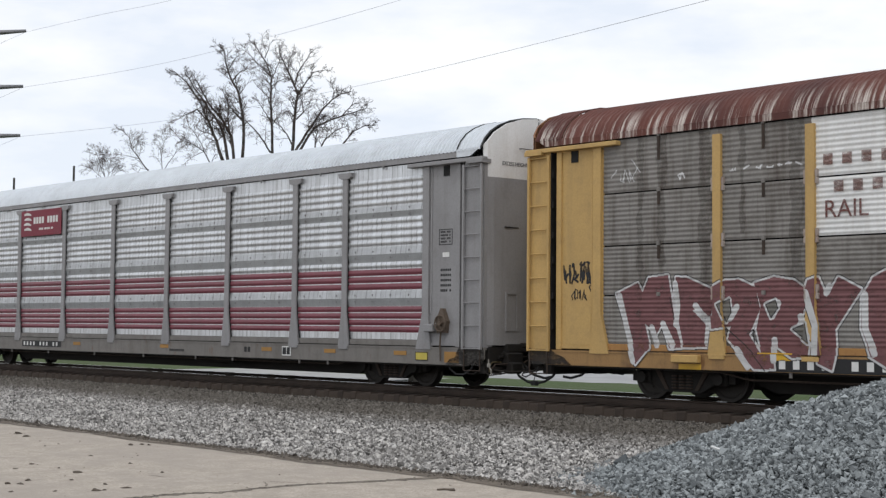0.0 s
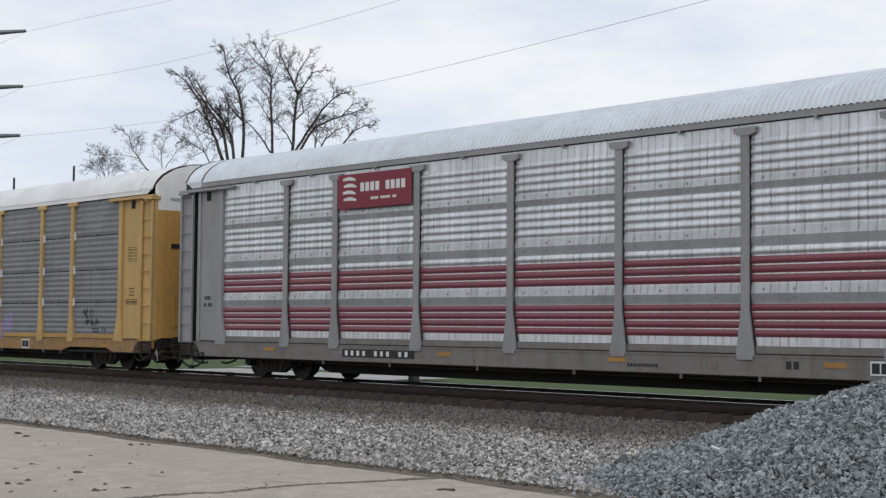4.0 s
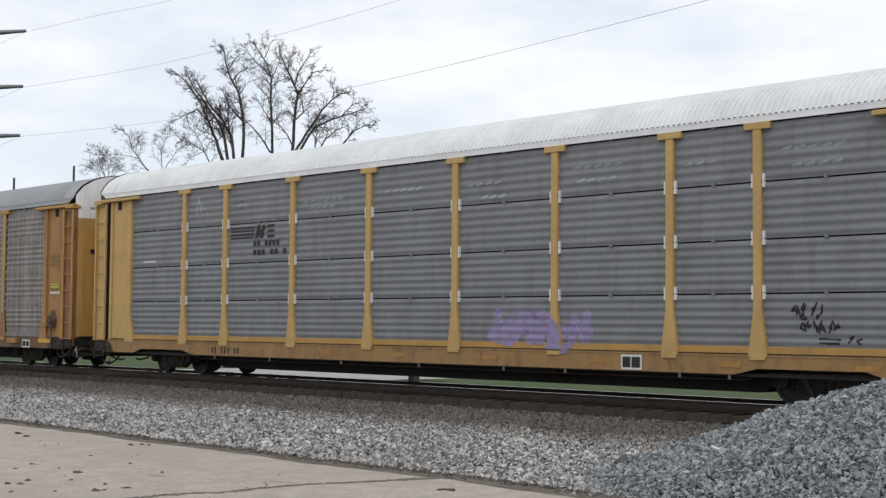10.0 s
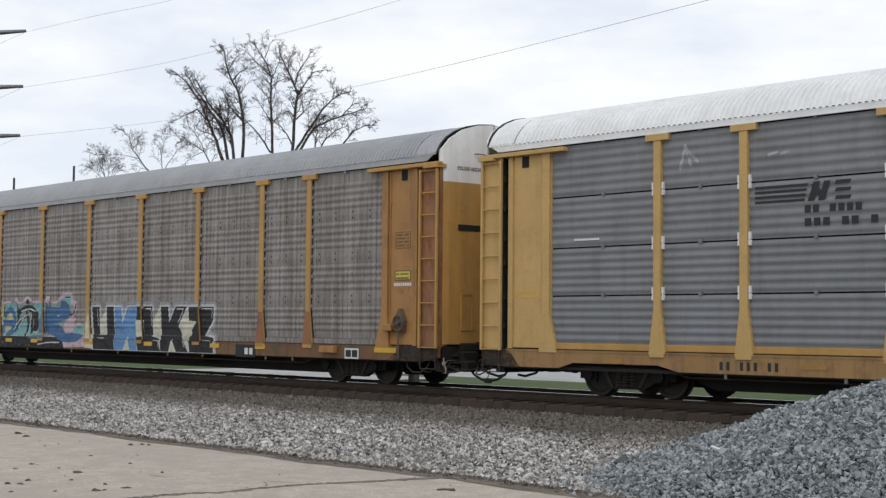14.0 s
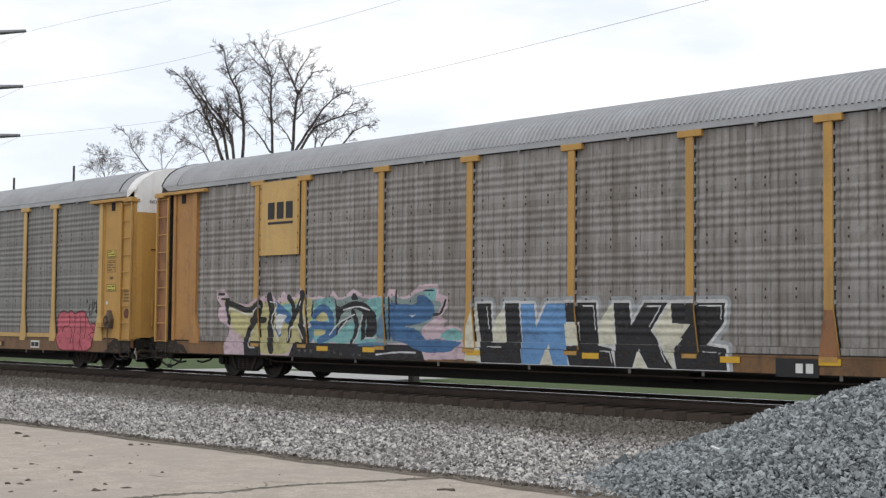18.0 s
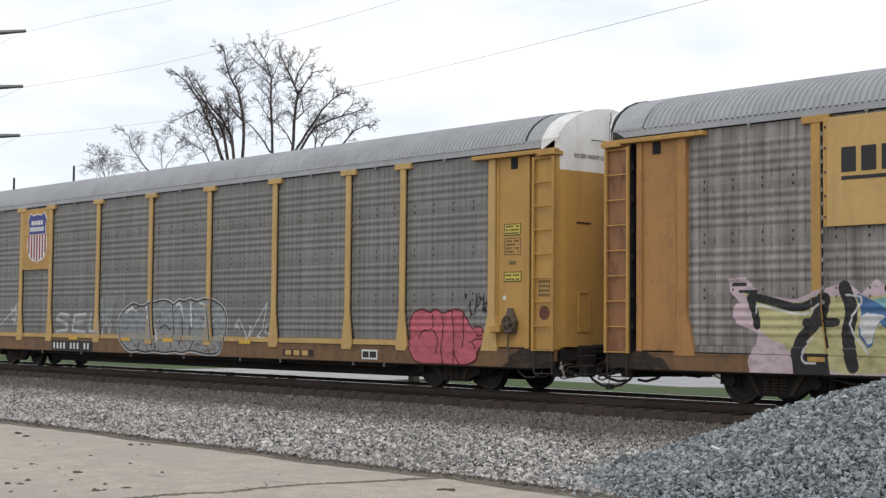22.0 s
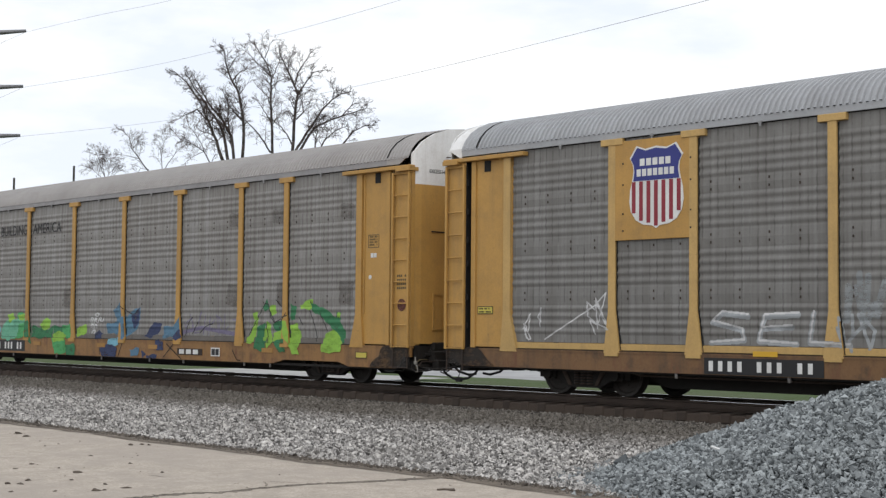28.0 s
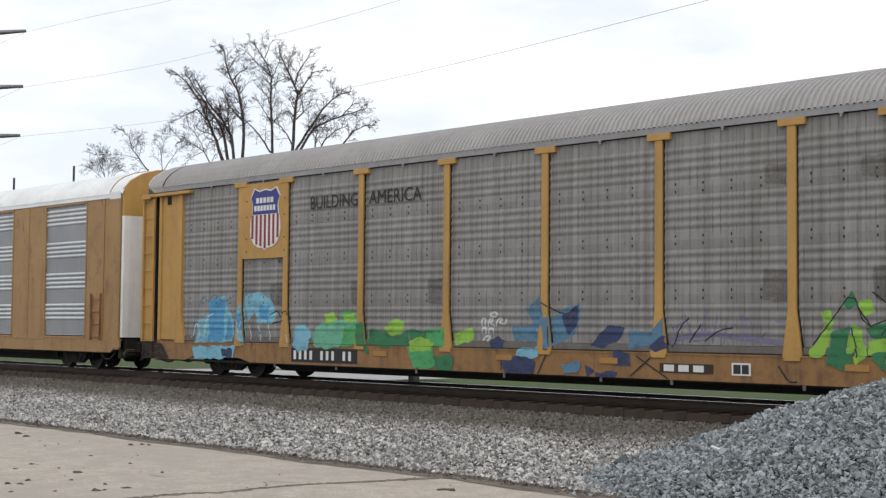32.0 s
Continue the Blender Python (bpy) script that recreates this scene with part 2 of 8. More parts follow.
LETTER_BLACK = plain("black_stencil_paint", (0.02, 0.02, 0.022), 0.7, 0, 0.15)
LETTER_GREY = plain("faded_grey_stencil_paint", (0.13, 0.10, 0.05), 0.8, 0, 0.3)
REFLECT = plain("yellow_reflector", (0.62, 0.36, 0.02), 0.4, 0, 0.15)
REFLECT_FADED = plain("faded_amber_reflector", (0.38, 0.2, 0.05), 0.6, 0, 0.25)
LABEL_YELLOW = plain("yellow_notice_paint", (0.54, 0.44, 0.07), 0.5, 0, 0.1)


# ---------------------------------------------------------------- mesh building
class Shape:
    """Collects faces of one mesh."""

    def __init__(self):
        self.v, self.f, self.m = [], [], []

    def add(self, verts, faces, m=0):
        n = len(self.v)
        self.v += [tuple(p) for p in verts]
        self.f += [tuple(n + i for i in face) for face in faces]
        self.m += [m] * len(faces)
        return self

    def box(self, x0, x1, y0, y1, z0, z1, m=0, b=0.0):
        if b <= 0:
            vs = [(x, y, z) for x in (x0, x1) for y in (y0, y1) for z in (z0, z1)]
            return self.add(vs, [(0, 1, 3, 2), (4, 6, 7, 5), (0, 4, 5, 1), (2, 3, 7, 6), (0, 2, 6, 4), (1, 5, 7, 3)], m)
        b = min(b, 0.45 * (x1 - x0), 0.45 * (y1 - y0), 0.45 * (z1 - z0))
        bm = bmesh.new()
        bmesh.ops.create_cube(bm, size=1.0)
        for w in bm.verts:
            w.co = Vector(((x0 + x1) / 2 + w.co.x * (x1 - x0), (y0 + y1) / 2 + w.co.y * (y1 - y0), (z0 + z1) / 2 + w.co.z * (z1 - z0)))
        bmesh.ops.bevel(bm, geom=bm.edges[:], offset=b, segments=1, affect="EDGES")
        bm.verts.index_update()
        self.add([w.co for w in bm.verts], [[w.index for w in f.verts] for f in bm.faces], m)
        bm.free()
        return self

    def prism(self, pts, a, b, axis="y", m=0):
        """An outline extruded along an axis: (x, z) along y, (y, z) along x, (x, y) along z."""
        def at(p, d):
            return {"y": (p[0], d, p[1]), "x": (d, p[0], p[1]), "z": (p[0], p[1], d)}[axis]
        n = len(pts)
        vs = [at(p, a) for p in pts] + [at(p, b) for p in pts]
        fs = [(i, (i + 1) % n, n + (i + 1) % n, n + i) for i in range(n)]
        fs += [tuple(range(n))[::-1], tuple(range(n, 2 * n))]
        return self.add(vs, fs, m)

    def tube(self, p, q, r, n=8, m=0, r2=None):
        p, q = Vector(p), Vector(q)
        d = (q - p).normalized()
        u = d.orthogonal().normalized()
        w = d.cross(u)
        r2 = r if r2 is None else r2
        vs = [c + (u * math.cos(k * math.tau / n) + w * math.sin(k * math.tau / n)) * rr for c, rr in ((p, r), (q, r2)) for k in range(n)]
        fs = [(k, (k + 1) % n, n + (k + 1) % n, n + k) for k in range(n)] + [tuple(range(n))[::-1], tuple(range(n, 2 * n))]
        return self.add(vs, fs, m)

    def bend(self, pts, r, n=6, m=0):
        return self.sweep(pts, r, n, m)

    def sweep(self, pts, r, n=6, m=0):
        """One unbroken tube along a line of points."""
        pts = [Vector(p) for p in pts]
        vs, up = [], None
        for i, p in enumerate(pts):
            d = (pts[min(i + 1, len(pts) - 1)] - pts[max(i - 1, 0)]).normalized()
            up = d.orthogonal().normalized() if up is None else (up - d * up.dot(d)).normalized()
            w = d.cross(up)
            vs += [p + (up * math.cos(k * math.tau / n) + w * math.sin(k * math.tau / n)) * r for k in range(n)]
        fs = [(i * n + k, i * n + (k + 1) % n, (i + 1) * n + (k + 1) % n, (i + 1) * n + k) for i in range(len(pts) - 1) for k in range(n)]
        fs += [tuple(range(n))[::-1], tuple(range(len(vs) - n, len(vs)))]
        return self.add(vs, fs, m)

    def ring(self, c, r, t, n=20, axis="y", m=0):
        pts = []
        for k in range(n + 1):
            a = k * math.tau / n
            pts.append({"y": (c[0] + r * math.cos(a), c[1], c[2] + r * math.sin(a)), "x": (c[0], c[1] + r * math.cos(a), c[2] + r * math.sin(a))}[axis])
        return self.bend(pts, t, 5, m)

    def sheet(self, profile, x0, x1, m=0, mats=None, thick=0.012, cols=1):
        """A bent sheet: (z, y) along the profile, drawn out from x0 to x1, with a back face."""
        n = len(profile)
        for back in (0, 1):
            vs = []
            for z, y in profile:
                for c in range(cols + 1):
                    vs.append((x0 + (x1 - x0) * c / cols, y + thick * back, z))
            fs, ms = [], []
            for i in range(n - 1):
                for c in range(cols):
                    q = [i * (cols + 1) + c, i * (cols + 1) + c + 1, (i + 1) * (cols + 1) + c + 1, (i + 1) * (cols + 1) + c]
                    fs.append(q if not back else q[::-1])
                    ms.append(mats[i] if mats else m)
            k = len(self.m)
            self.add(vs, fs, m)
            self.m[k:] = ms
        return self

    def mesh(self, name, *mats, smooth=False):
        me = bpy.data.meshes.new(name)
        me.from_pydata(self.v, [], self.f)
        for mt in mats:
            me.materials.append(mt)
        me.polygons.foreach_set("material_index", self.m)
        if smooth:
            me.polygons.foreach_set("use_smooth", [True] * len(self.f))
        me.update()
        return me


def part(name, me, parent, label="", at=None):
    ob = new(name, me)
    ob.parent = parent
    if at is not None:
        ob.matrix_basis = at
    if label:
        ob["label"] = label
    return ob


def thing(name, label, category, at=None, group="", kind=""):
    ob = new(name)
    ob.empty_display_size = 0.2
    if at is not None:
        ob.matrix_basis = at
    return tagged(ob, label, category, group, kind)


def words(text, size, mat, name="lettering", stretch=1.0):
    """A flat mesh of a line of writing that faces -y, its lower left corner at the origin."""
    cu = bpy.data.curves.new(name, "FONT")
    cu.body, cu.size, cu.extrude = text, size, 0.002
    cu.resolution_u = 3
    tmp = new(name, cu)
    me = bpy.data.meshes.new_from_object(tmp)
    bpy.data.objects.remove(tmp)
    bpy.data.curves.remove(cu)
    me.transform(Matrix.Rotation(radians(90), 4, "X") @ Matrix.Diagonal((stretch, 1, 1, 1)))
    me.materials.clear()
    me.materials.append(mat)
    return me


# ---------------------------------------------------------------- ground and track
GROUND_Z = -0.42


def ground_cover(name, lo, hi, third, scale=3.0, bump=0.6):
    m, ns, ls, b = nodes_of(name)
    vec = coords(ns, ls, per_object=False)
    f = noise_of(ns, ls, vec, scale * 9, 6, 0.75)
    g = noise_of(ns, ls, vec, scale * 0.15, 5)
    col = mixed(ns, ls, f, lo, hi)
    col = mixed(ns, ls, ramp_of(ns, ls, g, 0.4, 0.7), col, third)
    ls.new(col, b.inputs["Base Color"])
    b.inputs["Roughness"].default_value = 0.95
    relief(ns, ls, b, f, bump, 0.05)
    return m


GRASS = ground_cover("spring_grass", (0.022, 0.05, 0.007), (0.072, 0.112, 0.02), (0.062, 0.078, 0.026))
EARTH = ground_cover("bare_field_earth", (0.10, 0.09, 0.06), (0.17, 0.15, 0.10), (0.09, 0.12, 0.05))
ROAD_MAT = ground_cover("pale_worn_asphalt", (0.30, 0.30, 0.30), (0.40, 0.40, 0.40), (0.27, 0.27, 0.27), 5.0, 0.2)
PAD_MAT = ground_cover("pale_concrete", (0.34, 0.34, 0.33), (0.43, 0.425, 0.41), (0.31, 0.305, 0.29), 4.0, 0.15)
BED_MAT = ground_cover("oily_brown_ballast", (0.036, 0.026, 0.020), (0.080, 0.058, 0.044), (0.056, 0.041, 0.031), 6.0, 0.4)
GRAVEL_MAT = stony("grey_gravel", (0.025, 0.024, 0.022), (0.15, 0.145, 0.135), 30.0, (0.12, 0.11, 0.10), stained=True)
GRAVEL_STONE = stony("loose_grey_stone", (0.045, 0.042, 0.039), (0.73, 0.70, 0.665), island=True, tint=(0.215, 0.20, 0.18), stained=True)
PILE_STONE = stony("blue_grey_crushed_stone", (0.058, 0.066, 0.070), (0.41, 0.438, 0.444), island=True, tint=(0.20, 0.216, 0.22))
TIE_WOOD = plain("creosoted_tie_timber", (0.056, 0.040, 0.030), 0.9, 0, 0.4, 8.0, 0.5)


def flat_sheet(name, mat, x0, x1, y0, y1, z, label, category, thick=0.0, nx=1, ny=1, rough=0.0):
    xs = np.linspace(x0, x1, nx + 1)
    ys = np.linspace(y0, y1, ny + 1)
    vs = [(x, y, z + (rough * noise.noise((x * 0.9, y * 0.9, 3.1)) if rough else 0)) for y in ys for x in xs]
    fs = [(j * (nx + 1) + i, j * (nx + 1) + i + 1, (j + 1) * (nx + 1) + i + 1, (j + 1) * (nx + 1) + i) for j in range(ny) for i in range(nx)]
    me = bpy.data.meshes.new(name)
    me.from_pydata(vs, [], fs)
    me.materials.append(mat)
    me.update()
    return tagged(new(name, me), label, category, kind="structure")


flat_sheet("ground", EARTH, -2500, 2500, -2500, 2500, -0.50, "flat earth and thin grass reaching the horizon", "ground")
flat_sheet("gravel_bed", GRAVEL_MAT, -160, 60, -11.6, -1.2, GROUND_Z, "grey crushed gravel strip beside the railway track", "gravel", nx=440, ny=30, rough=0.03)
flat_sheet("grass_field", GRASS, -400, -50, 11.4, 40, -0.37, "rough green and brown grass field beyond the verge", "grass")
flat_sheet("grass_verge", GRASS, -160, 90, 1.85, 11.5, -0.36, "short green grass verge behind the railway track", "grass", nx=200, ny=12, rough=0.05)
flat_sheet("road", ROAD_MAT, -50, 300, 11.5, 19.0, -0.37, "pale grey asphalt road beyond the grass verge", "road")
flat_sheet("concrete_pad", PAD_MAT, -45, -33.2, 4.2, 8.6, -0.285, "pale concrete pad beside the track", "pavement")

track = thing("railway_track", "single railway track with rusty rails on dark timber ties", "track", kind="structure")
bed = Shape().prism([(-1.30, -0.47), (-1.285, -0.40), (-1.27, -0.222), (-1.24, -0.205), (1.38, -0.205), (1.75, -0.36), (2.0, -0.47)], -400, 150, "x")
part("track_bed", bed.mesh("track_bed", BED_MAT), track, "oily brown ballast shoulder")
rail_outline = [(-0.07, -0.172), (0.07, -0.172), (0.07, -0.158), (0.014, -0.135), (0.010, -0.05), (0.036, -0.036), (0.036, -0.008), (0.028, 0.0), (-0.028, 0.0), (-0.036, -0.008), (-0.036, -0.036), (-0.010, -0.05), (-0.014, -0.135), (-0.07, -0.158)]
for side in (-1, 1):
    r = Shape().prism([(side * 0.753 + y, z) for y, z in rail_outline], -400, 150, "x")
    r.m = [1 if all(abs(r.v[i][2]) < 0.009 for i in face) else 0 for face in r.f]
    part("rail", r.mesh("rail", RAIL_SIDE, RAIL_TOP), track, "rusty steel rail with a polished head")
tie_mesh = Shape().box(-0.115, 0.115, -1.292, 1.3, -0.185, 0, b=0.025).mesh("tie", TIE_WOOD)
for k in range(240):
    part("tie", tie_mesh, track, at=pose(-100 + 0.5 * k + random.uniform(-0.03, 0.03), random.uniform(-0.012, 0.012), -0.175, rz=random.uniform(-0.4, 0.4)))

# light paving in front


def paving():
    m, ns, ls, b = nodes_of("sandy_worn_paving")
    vec = coords(ns, ls, per_object=False)
    grit = noise_of(ns, ls, vec, 30, 8, 0.85)
    mid = noise_of(ns, ls, vec, 3.2, 8, 0.78)
    big = noise_of(ns, ls, vec, 0.4, 6, 0.65)
    col = mixed(ns, ls, ramp_of(ns, ls, grit, 0.35, 0.66), (0.25, 0.21, 0.17), (0.60, 0.53, 0.45))
    col = mixed(ns, ls, ramp_of(ns, ls, mid, 0.44, 0.62, (0, 0, 0, 1), (0.75, 0.75, 0.75, 1)), col, (0.31, 0.27, 0.22))
    col = mixed(ns, ls, ramp_of(ns, ls, big, 0.47, 0.60, (0, 0, 0, 1), (0.7, 0.7, 0.7, 1)), col, (0.35, 0.305, 0.26))
    spots = noise_of(ns, ls, vec, 11, 5, 0.7)
    col = mixed(ns, ls, ramp_of(ns, ls, spots, 0.60, 0.72, (0, 0, 0, 1), (0.55, 0.55, 0.55, 1)), col, (0.20, 0.17, 0.14))
    ls.new(col, b.inputs["Base Color"])
    b.inputs["Roughness"].default_value = 0.95
    relief(ns, ls, b, mid, 0.6, 0.03)
    return m


PAVE_MAT = paving()


def pave_edge(x):
    return -11.02 - 0.02 * (x + 15) + 0.10 * noise.noise((x * 0.5, 0.3, 0)) + 0.05 * noise.noise((x * 2.3, 1.3, 0))


xs = np.linspace(-130, 60, 500)
vs, fs = [], []
for x in xs:
    e = pave_edge(x)
    vs += [(x, -90, -0.385), (x, e - 2.0, -0.385), (x, e, -0.39), (x, e + 0.02, -0.47)]
for i in range(len(xs) - 1):
    for j in range(3):
        fs.append((4 * i + j, 4 * i + 4 + j, 4 * i + 5 + j, 4 * i + 1 + j))
me = bpy.data.meshes.new("pavement")
me.from_pydata(vs, [], fs)
me.materials.append(PAVE_MAT)
me.update()
tagged(new("pavement", me), "sandy pale worn paved yard with a crumbled edge", "pavement", kind="structure")


# ---------------------------------------------------------------- loose stone
def stones(name, places, sizes, mat, label, category):
    """Angular stones, each an uneven eight-sided shard turned at random, in one mesh."""
    rng = np.random.default_rng(5)
    n = len(places)
    base = np.array([(1, 0, 0), (-1, 0, 0), (0, 1, 0), (0, -1, 0), (0, 0, 1), (0, 0, -1)], float)
    tris = np.array([(0, 2, 4), (2, 1, 4), (1, 3, 4), (3, 0, 4), (2, 0, 5), (1, 2, 5), (3, 1, 5), (0, 3, 5)])
    v = base[None] * rng.uniform(0.75, 1.25, (n, 6, 1)) + rng.uniform(-0.38, 0.38, (n, 6, 3))
    v = v * (sizes[:, None, None] * rng.uniform(0.55, 1.5, (n, 1, 3)))
    q = rng.normal(size=(n, 4))
    q /= np.linalg.norm(q, axis=1, keepdims=True)
    w, x, y, z = q.T
    rot = np.stack([1 - 2 * (y * y + z * z), 2 * (x * y - w * z), 2 * (x * z + w * y), 2 * (x * y + w * z), 1 - 2 * (x * x + z * z), 2 * (y * z - w * x),
                    2 * (x * z - w * y), 2 * (y * z + w * x), 1 - 2 * (x * x + y * y)], -1).reshape(n, 3, 3)
    v = np.einsum("nij,nkj->nki", rot, v) + places[:, None, :]
    faces = (tris[None] + 6 * np.arange(n)[:, None, None]).reshape(-1, 3)
    me = bpy.data.meshes.new(name)
    me.vertices.add(n * 6)
    me.vertices.foreach_set("co", v.astype(np.float32).ravel())
    me.loops.add(len(faces) * 3)
    me.loops.foreach_set("vertex_index", faces.astype(np.int32).ravel())
    me.polygons.add(len(faces))
    me.polygons.foreach_set("loop_start", np.arange(0, len(faces) * 3, 3, dtype=np.int32))
    me.materials.append(mat)
    me.update(calc_edges=True)
    me.validate()
    me.shade_flat()
    return tagged(new(name, me), label, category, kind="stuff")


rng = np.random.default_rng(11)
# gravel strip: the stretch of it beside the camera
n_strip = 125000
gy = -11.5 + 9.75 * rng.random(n_strip) ** 1.15
left, right = -12.5 - (gy + 22.4) * 1.32 - 2.0, 0.5 - (gy + 22.4) * 0.62
gx = left + (right - left) * rng.random(n_strip)
edge_y = np.array([pave_edge(x) for x in gx]) + 0.03
gy = np.where(gy < edge_y, edge_y + (gy - edge_y) * -1.0, gy)
stones("gravel", np.stack([gx, gy, np.full(n_strip, GROUND_Z + 0.002) + 0.042 * rng.random(n_strip)], -1), 0.0185 * rng.lognormal(0, 0.34, n_strip), GRAVEL_STONE,
       "loose light and dark grey gravel stones", "gravel")

# darker stones of the ballast shoulder, up to the ends of the ties
n_bed = 22000
by = -1.33 - 1.1 * rng.random(n_bed) ** 1.4
bx = -62 + 58 * rng.random(n_bed)
bz = np.interp(by, [-2.4, -1.9, -1.33], [-0.425, -0.41, -0.375])
stones("ballast", np.stack([bx, by, bz + 0.012 * rng.random(n_bed)], -1), 0.0185 * rng.lognormal(0, 0.34, n_bed), stony("brown_ballast_stone", (0.04, 0.035, 0.03), (0.26, 0.235, 0.205), island=True, tint=(0.085, 0.075, 0.063)),
       "rust-brown ballast stones beside the ties", "ballast")

# heap of crushed stone
HEAP = (-8.0, -7.5, 4.0, 1.40)


def heap_z(x, y):
    d = math.hypot(x - HEAP[0], y - HEAP[1]) / HEAP[2]
    lump = 0.10 * noise.noise((x * 0.7, y * 0.7, 8)) + 0.05 * noise.noise((x * 1.9, y * 1.9, 4))
    k = max(0.0, 1 - d)
    return GROUND_Z + HEAP[3] * (k if k < 0.8 else 0.8 + 0.2 * (1 - math.exp(-(k - 0.8) / 0.2))) + lump * min(1, k * 4)


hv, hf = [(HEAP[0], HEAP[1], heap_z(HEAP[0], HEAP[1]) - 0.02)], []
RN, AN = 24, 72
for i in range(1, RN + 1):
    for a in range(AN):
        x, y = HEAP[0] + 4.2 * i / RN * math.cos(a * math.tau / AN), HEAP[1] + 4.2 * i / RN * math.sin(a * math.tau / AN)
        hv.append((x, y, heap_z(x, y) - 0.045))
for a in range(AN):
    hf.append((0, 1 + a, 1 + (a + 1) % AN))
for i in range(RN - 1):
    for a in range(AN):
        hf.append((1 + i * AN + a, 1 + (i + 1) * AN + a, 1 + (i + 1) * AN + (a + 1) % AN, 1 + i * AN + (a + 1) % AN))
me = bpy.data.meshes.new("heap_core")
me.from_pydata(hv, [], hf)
# Near-black core: shade in the gaps between the stones, put into its colour.
me.materials.append(stony("heap_gap_shade", (0.015, 0.017, 0.018), (0.06, 0.066, 0.07), 26.0))
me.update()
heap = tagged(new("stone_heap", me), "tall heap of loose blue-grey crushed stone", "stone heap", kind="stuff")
n_heap, n_back = 46000, 9000
ha = np.concatenate([rng.uniform(radians(120), radians(305), n_heap), rng.uniform(radians(-55), radians(120), n_back)])
n_heap += n_back
hr = 4.35 * np.sqrt(rng.random(n_heap))
hx, hy = HEAP[0] + hr * np.cos(ha), HEAP[1] + hr * np.sin(ha)
hz = np.array([heap_z(x, y) for x, y in zip(hx, hy)])
heap_stones = stones("loose_stones", np.stack([hx, hy, hz + 0.048 * rng.random(n_heap) - 0.028], -1), np.where(np.arange(n_heap) < n_heap - n_back, 0.0215, 0.032) * rng.lognormal(0, 0.30, n_heap), PILE_STONE, "angular blue-grey stones", "stone heap")
heap_stones.parent = heap
del heap_stones["category"]


# scattered bits, a crack and crumbled edge dirt on the paving
CRUMB = plain("dark_crumbs", (0.105, 0.084, 0.066), 0.95, 0, 0.4, 20, 0.4)
CRACK = plain("dark_crack_fill", (0.17, 0.145, 0.12), 0.95, 0, 0.3, 20, 0.4)
bits = [(-20.95, -12.07, 8), (-20.35, -12.22, 10), (-19.46, -12.45, 4), (-18.61, -12.81, 4), (-18.85, -12.48, 5), (-18.08, -11.77, 7), (-18.07, -11.59, 5), (-17.93, -11.56, 5), (-16.91, -13.04, 8), (-16.32, -14.16, 6),
        (-15.94, -14.57, 6), (-15.7, -14.13, 4), (-14.66, -15.05, 9), (-14.48, -15.37, 7), (-14.4, -15.26, 7), (-13.78, -15.67, 5), (-15.09, -14.22, 11), (-14.42, -14.65, 6), (-13.8, -14.59, 5), (-13.34, -14.86, 4), (-13.35, -14.96, 7),
        (-13.56, -15.3, 5), (-13.38, -14.58, 7), (-15.67, -13.19, 6), (-14.5, -13.46, 6), (-17.93, -11.23, 4), (-18.0, -10.82, 4)]
rb = random.Random(77)
bits += [(x, y, rb.uniform(1.2, 2.6)) for x, y in ((rb.uniform(-22, -10.5), rb.uniform(-15.8, -11.4)) for _ in range(46))]


def clod(size, flat):
    """A small lump of broken earth: a squashed ball with uneven corners."""
    vs, fs, n = [(size * rb.uniform(-0.5, 0.5), size * rb.uniform(-0.3, 0.3), size * flat)], [], 6
    for ring, up in ((0.62, 0.78), (1.0, 0.28), (0.92, 0.0)):
        for k in range(n):
            r = size * ring * rb.uniform(0.5, 1.3)
            vs.append((r * 1.25 * math.cos(k * math.tau / n), r * 0.8 * math.sin(k * math.tau / n), size * flat * up * rb.uniform(0.5, 1.3)))
    fs = [(0, 1 + k, 1 + (k + 1) % n) for k in range(n)]
    for j in range(2):
        fs += [(1 + j * n + k, 1 + j * n + n + k, 1 + j * n + n + (k + 1) % n, 1 + j * n + (k + 1) % n) for k in range(n)]
    return Shape().add(vs, fs)


for x, y, size in bits:
    me = clod(size * rb.uniform(0.0048, 0.0066), rb.uniform(0.35, 0.75)).mesh("debris", CRUMB)
    tagged(new("debris", me), "small dark crumb lying on the paving", "debris", group="crumbs on the paving").matrix_basis = pose(x, y, -0.386, rz=rb.uniform(0, 360))
twig = Shape().bend([(-11.22, -12.16, -0.378), (-11.15, -12.10, -0.372), (-11.04, -12.07, -0.376)], 0.010, 6).bend([(-11.15, -12.10, -0.372), (-11.10, -12.02, -0.37)], 0.006, 5)
tagged(new("stick", twig.mesh("stick", CRUMB)), "short dark broken stick on the paving", "stick")


def crack_line(pts, w, seed):
    """A ragged strip that follows a line of points on the paving."""
    rc = random.Random(seed)
    left_edge, right_edge = [], []
    for (ax, ay), (bx, by) in zip(pts, pts[1:]):
        for k in range(7):
            u = k / 7
            x, y = ax + (bx - ax) * u + rc.uniform(-0.025, 0.025), ay + (by - ay) * u
            left_edge.append((x - w * rc.uniform(0.3, 1.3), y))
            right_edge.append((x + w * rc.uniform(0.3, 1.3), y))
    return left_edge + right_edge[::-1]


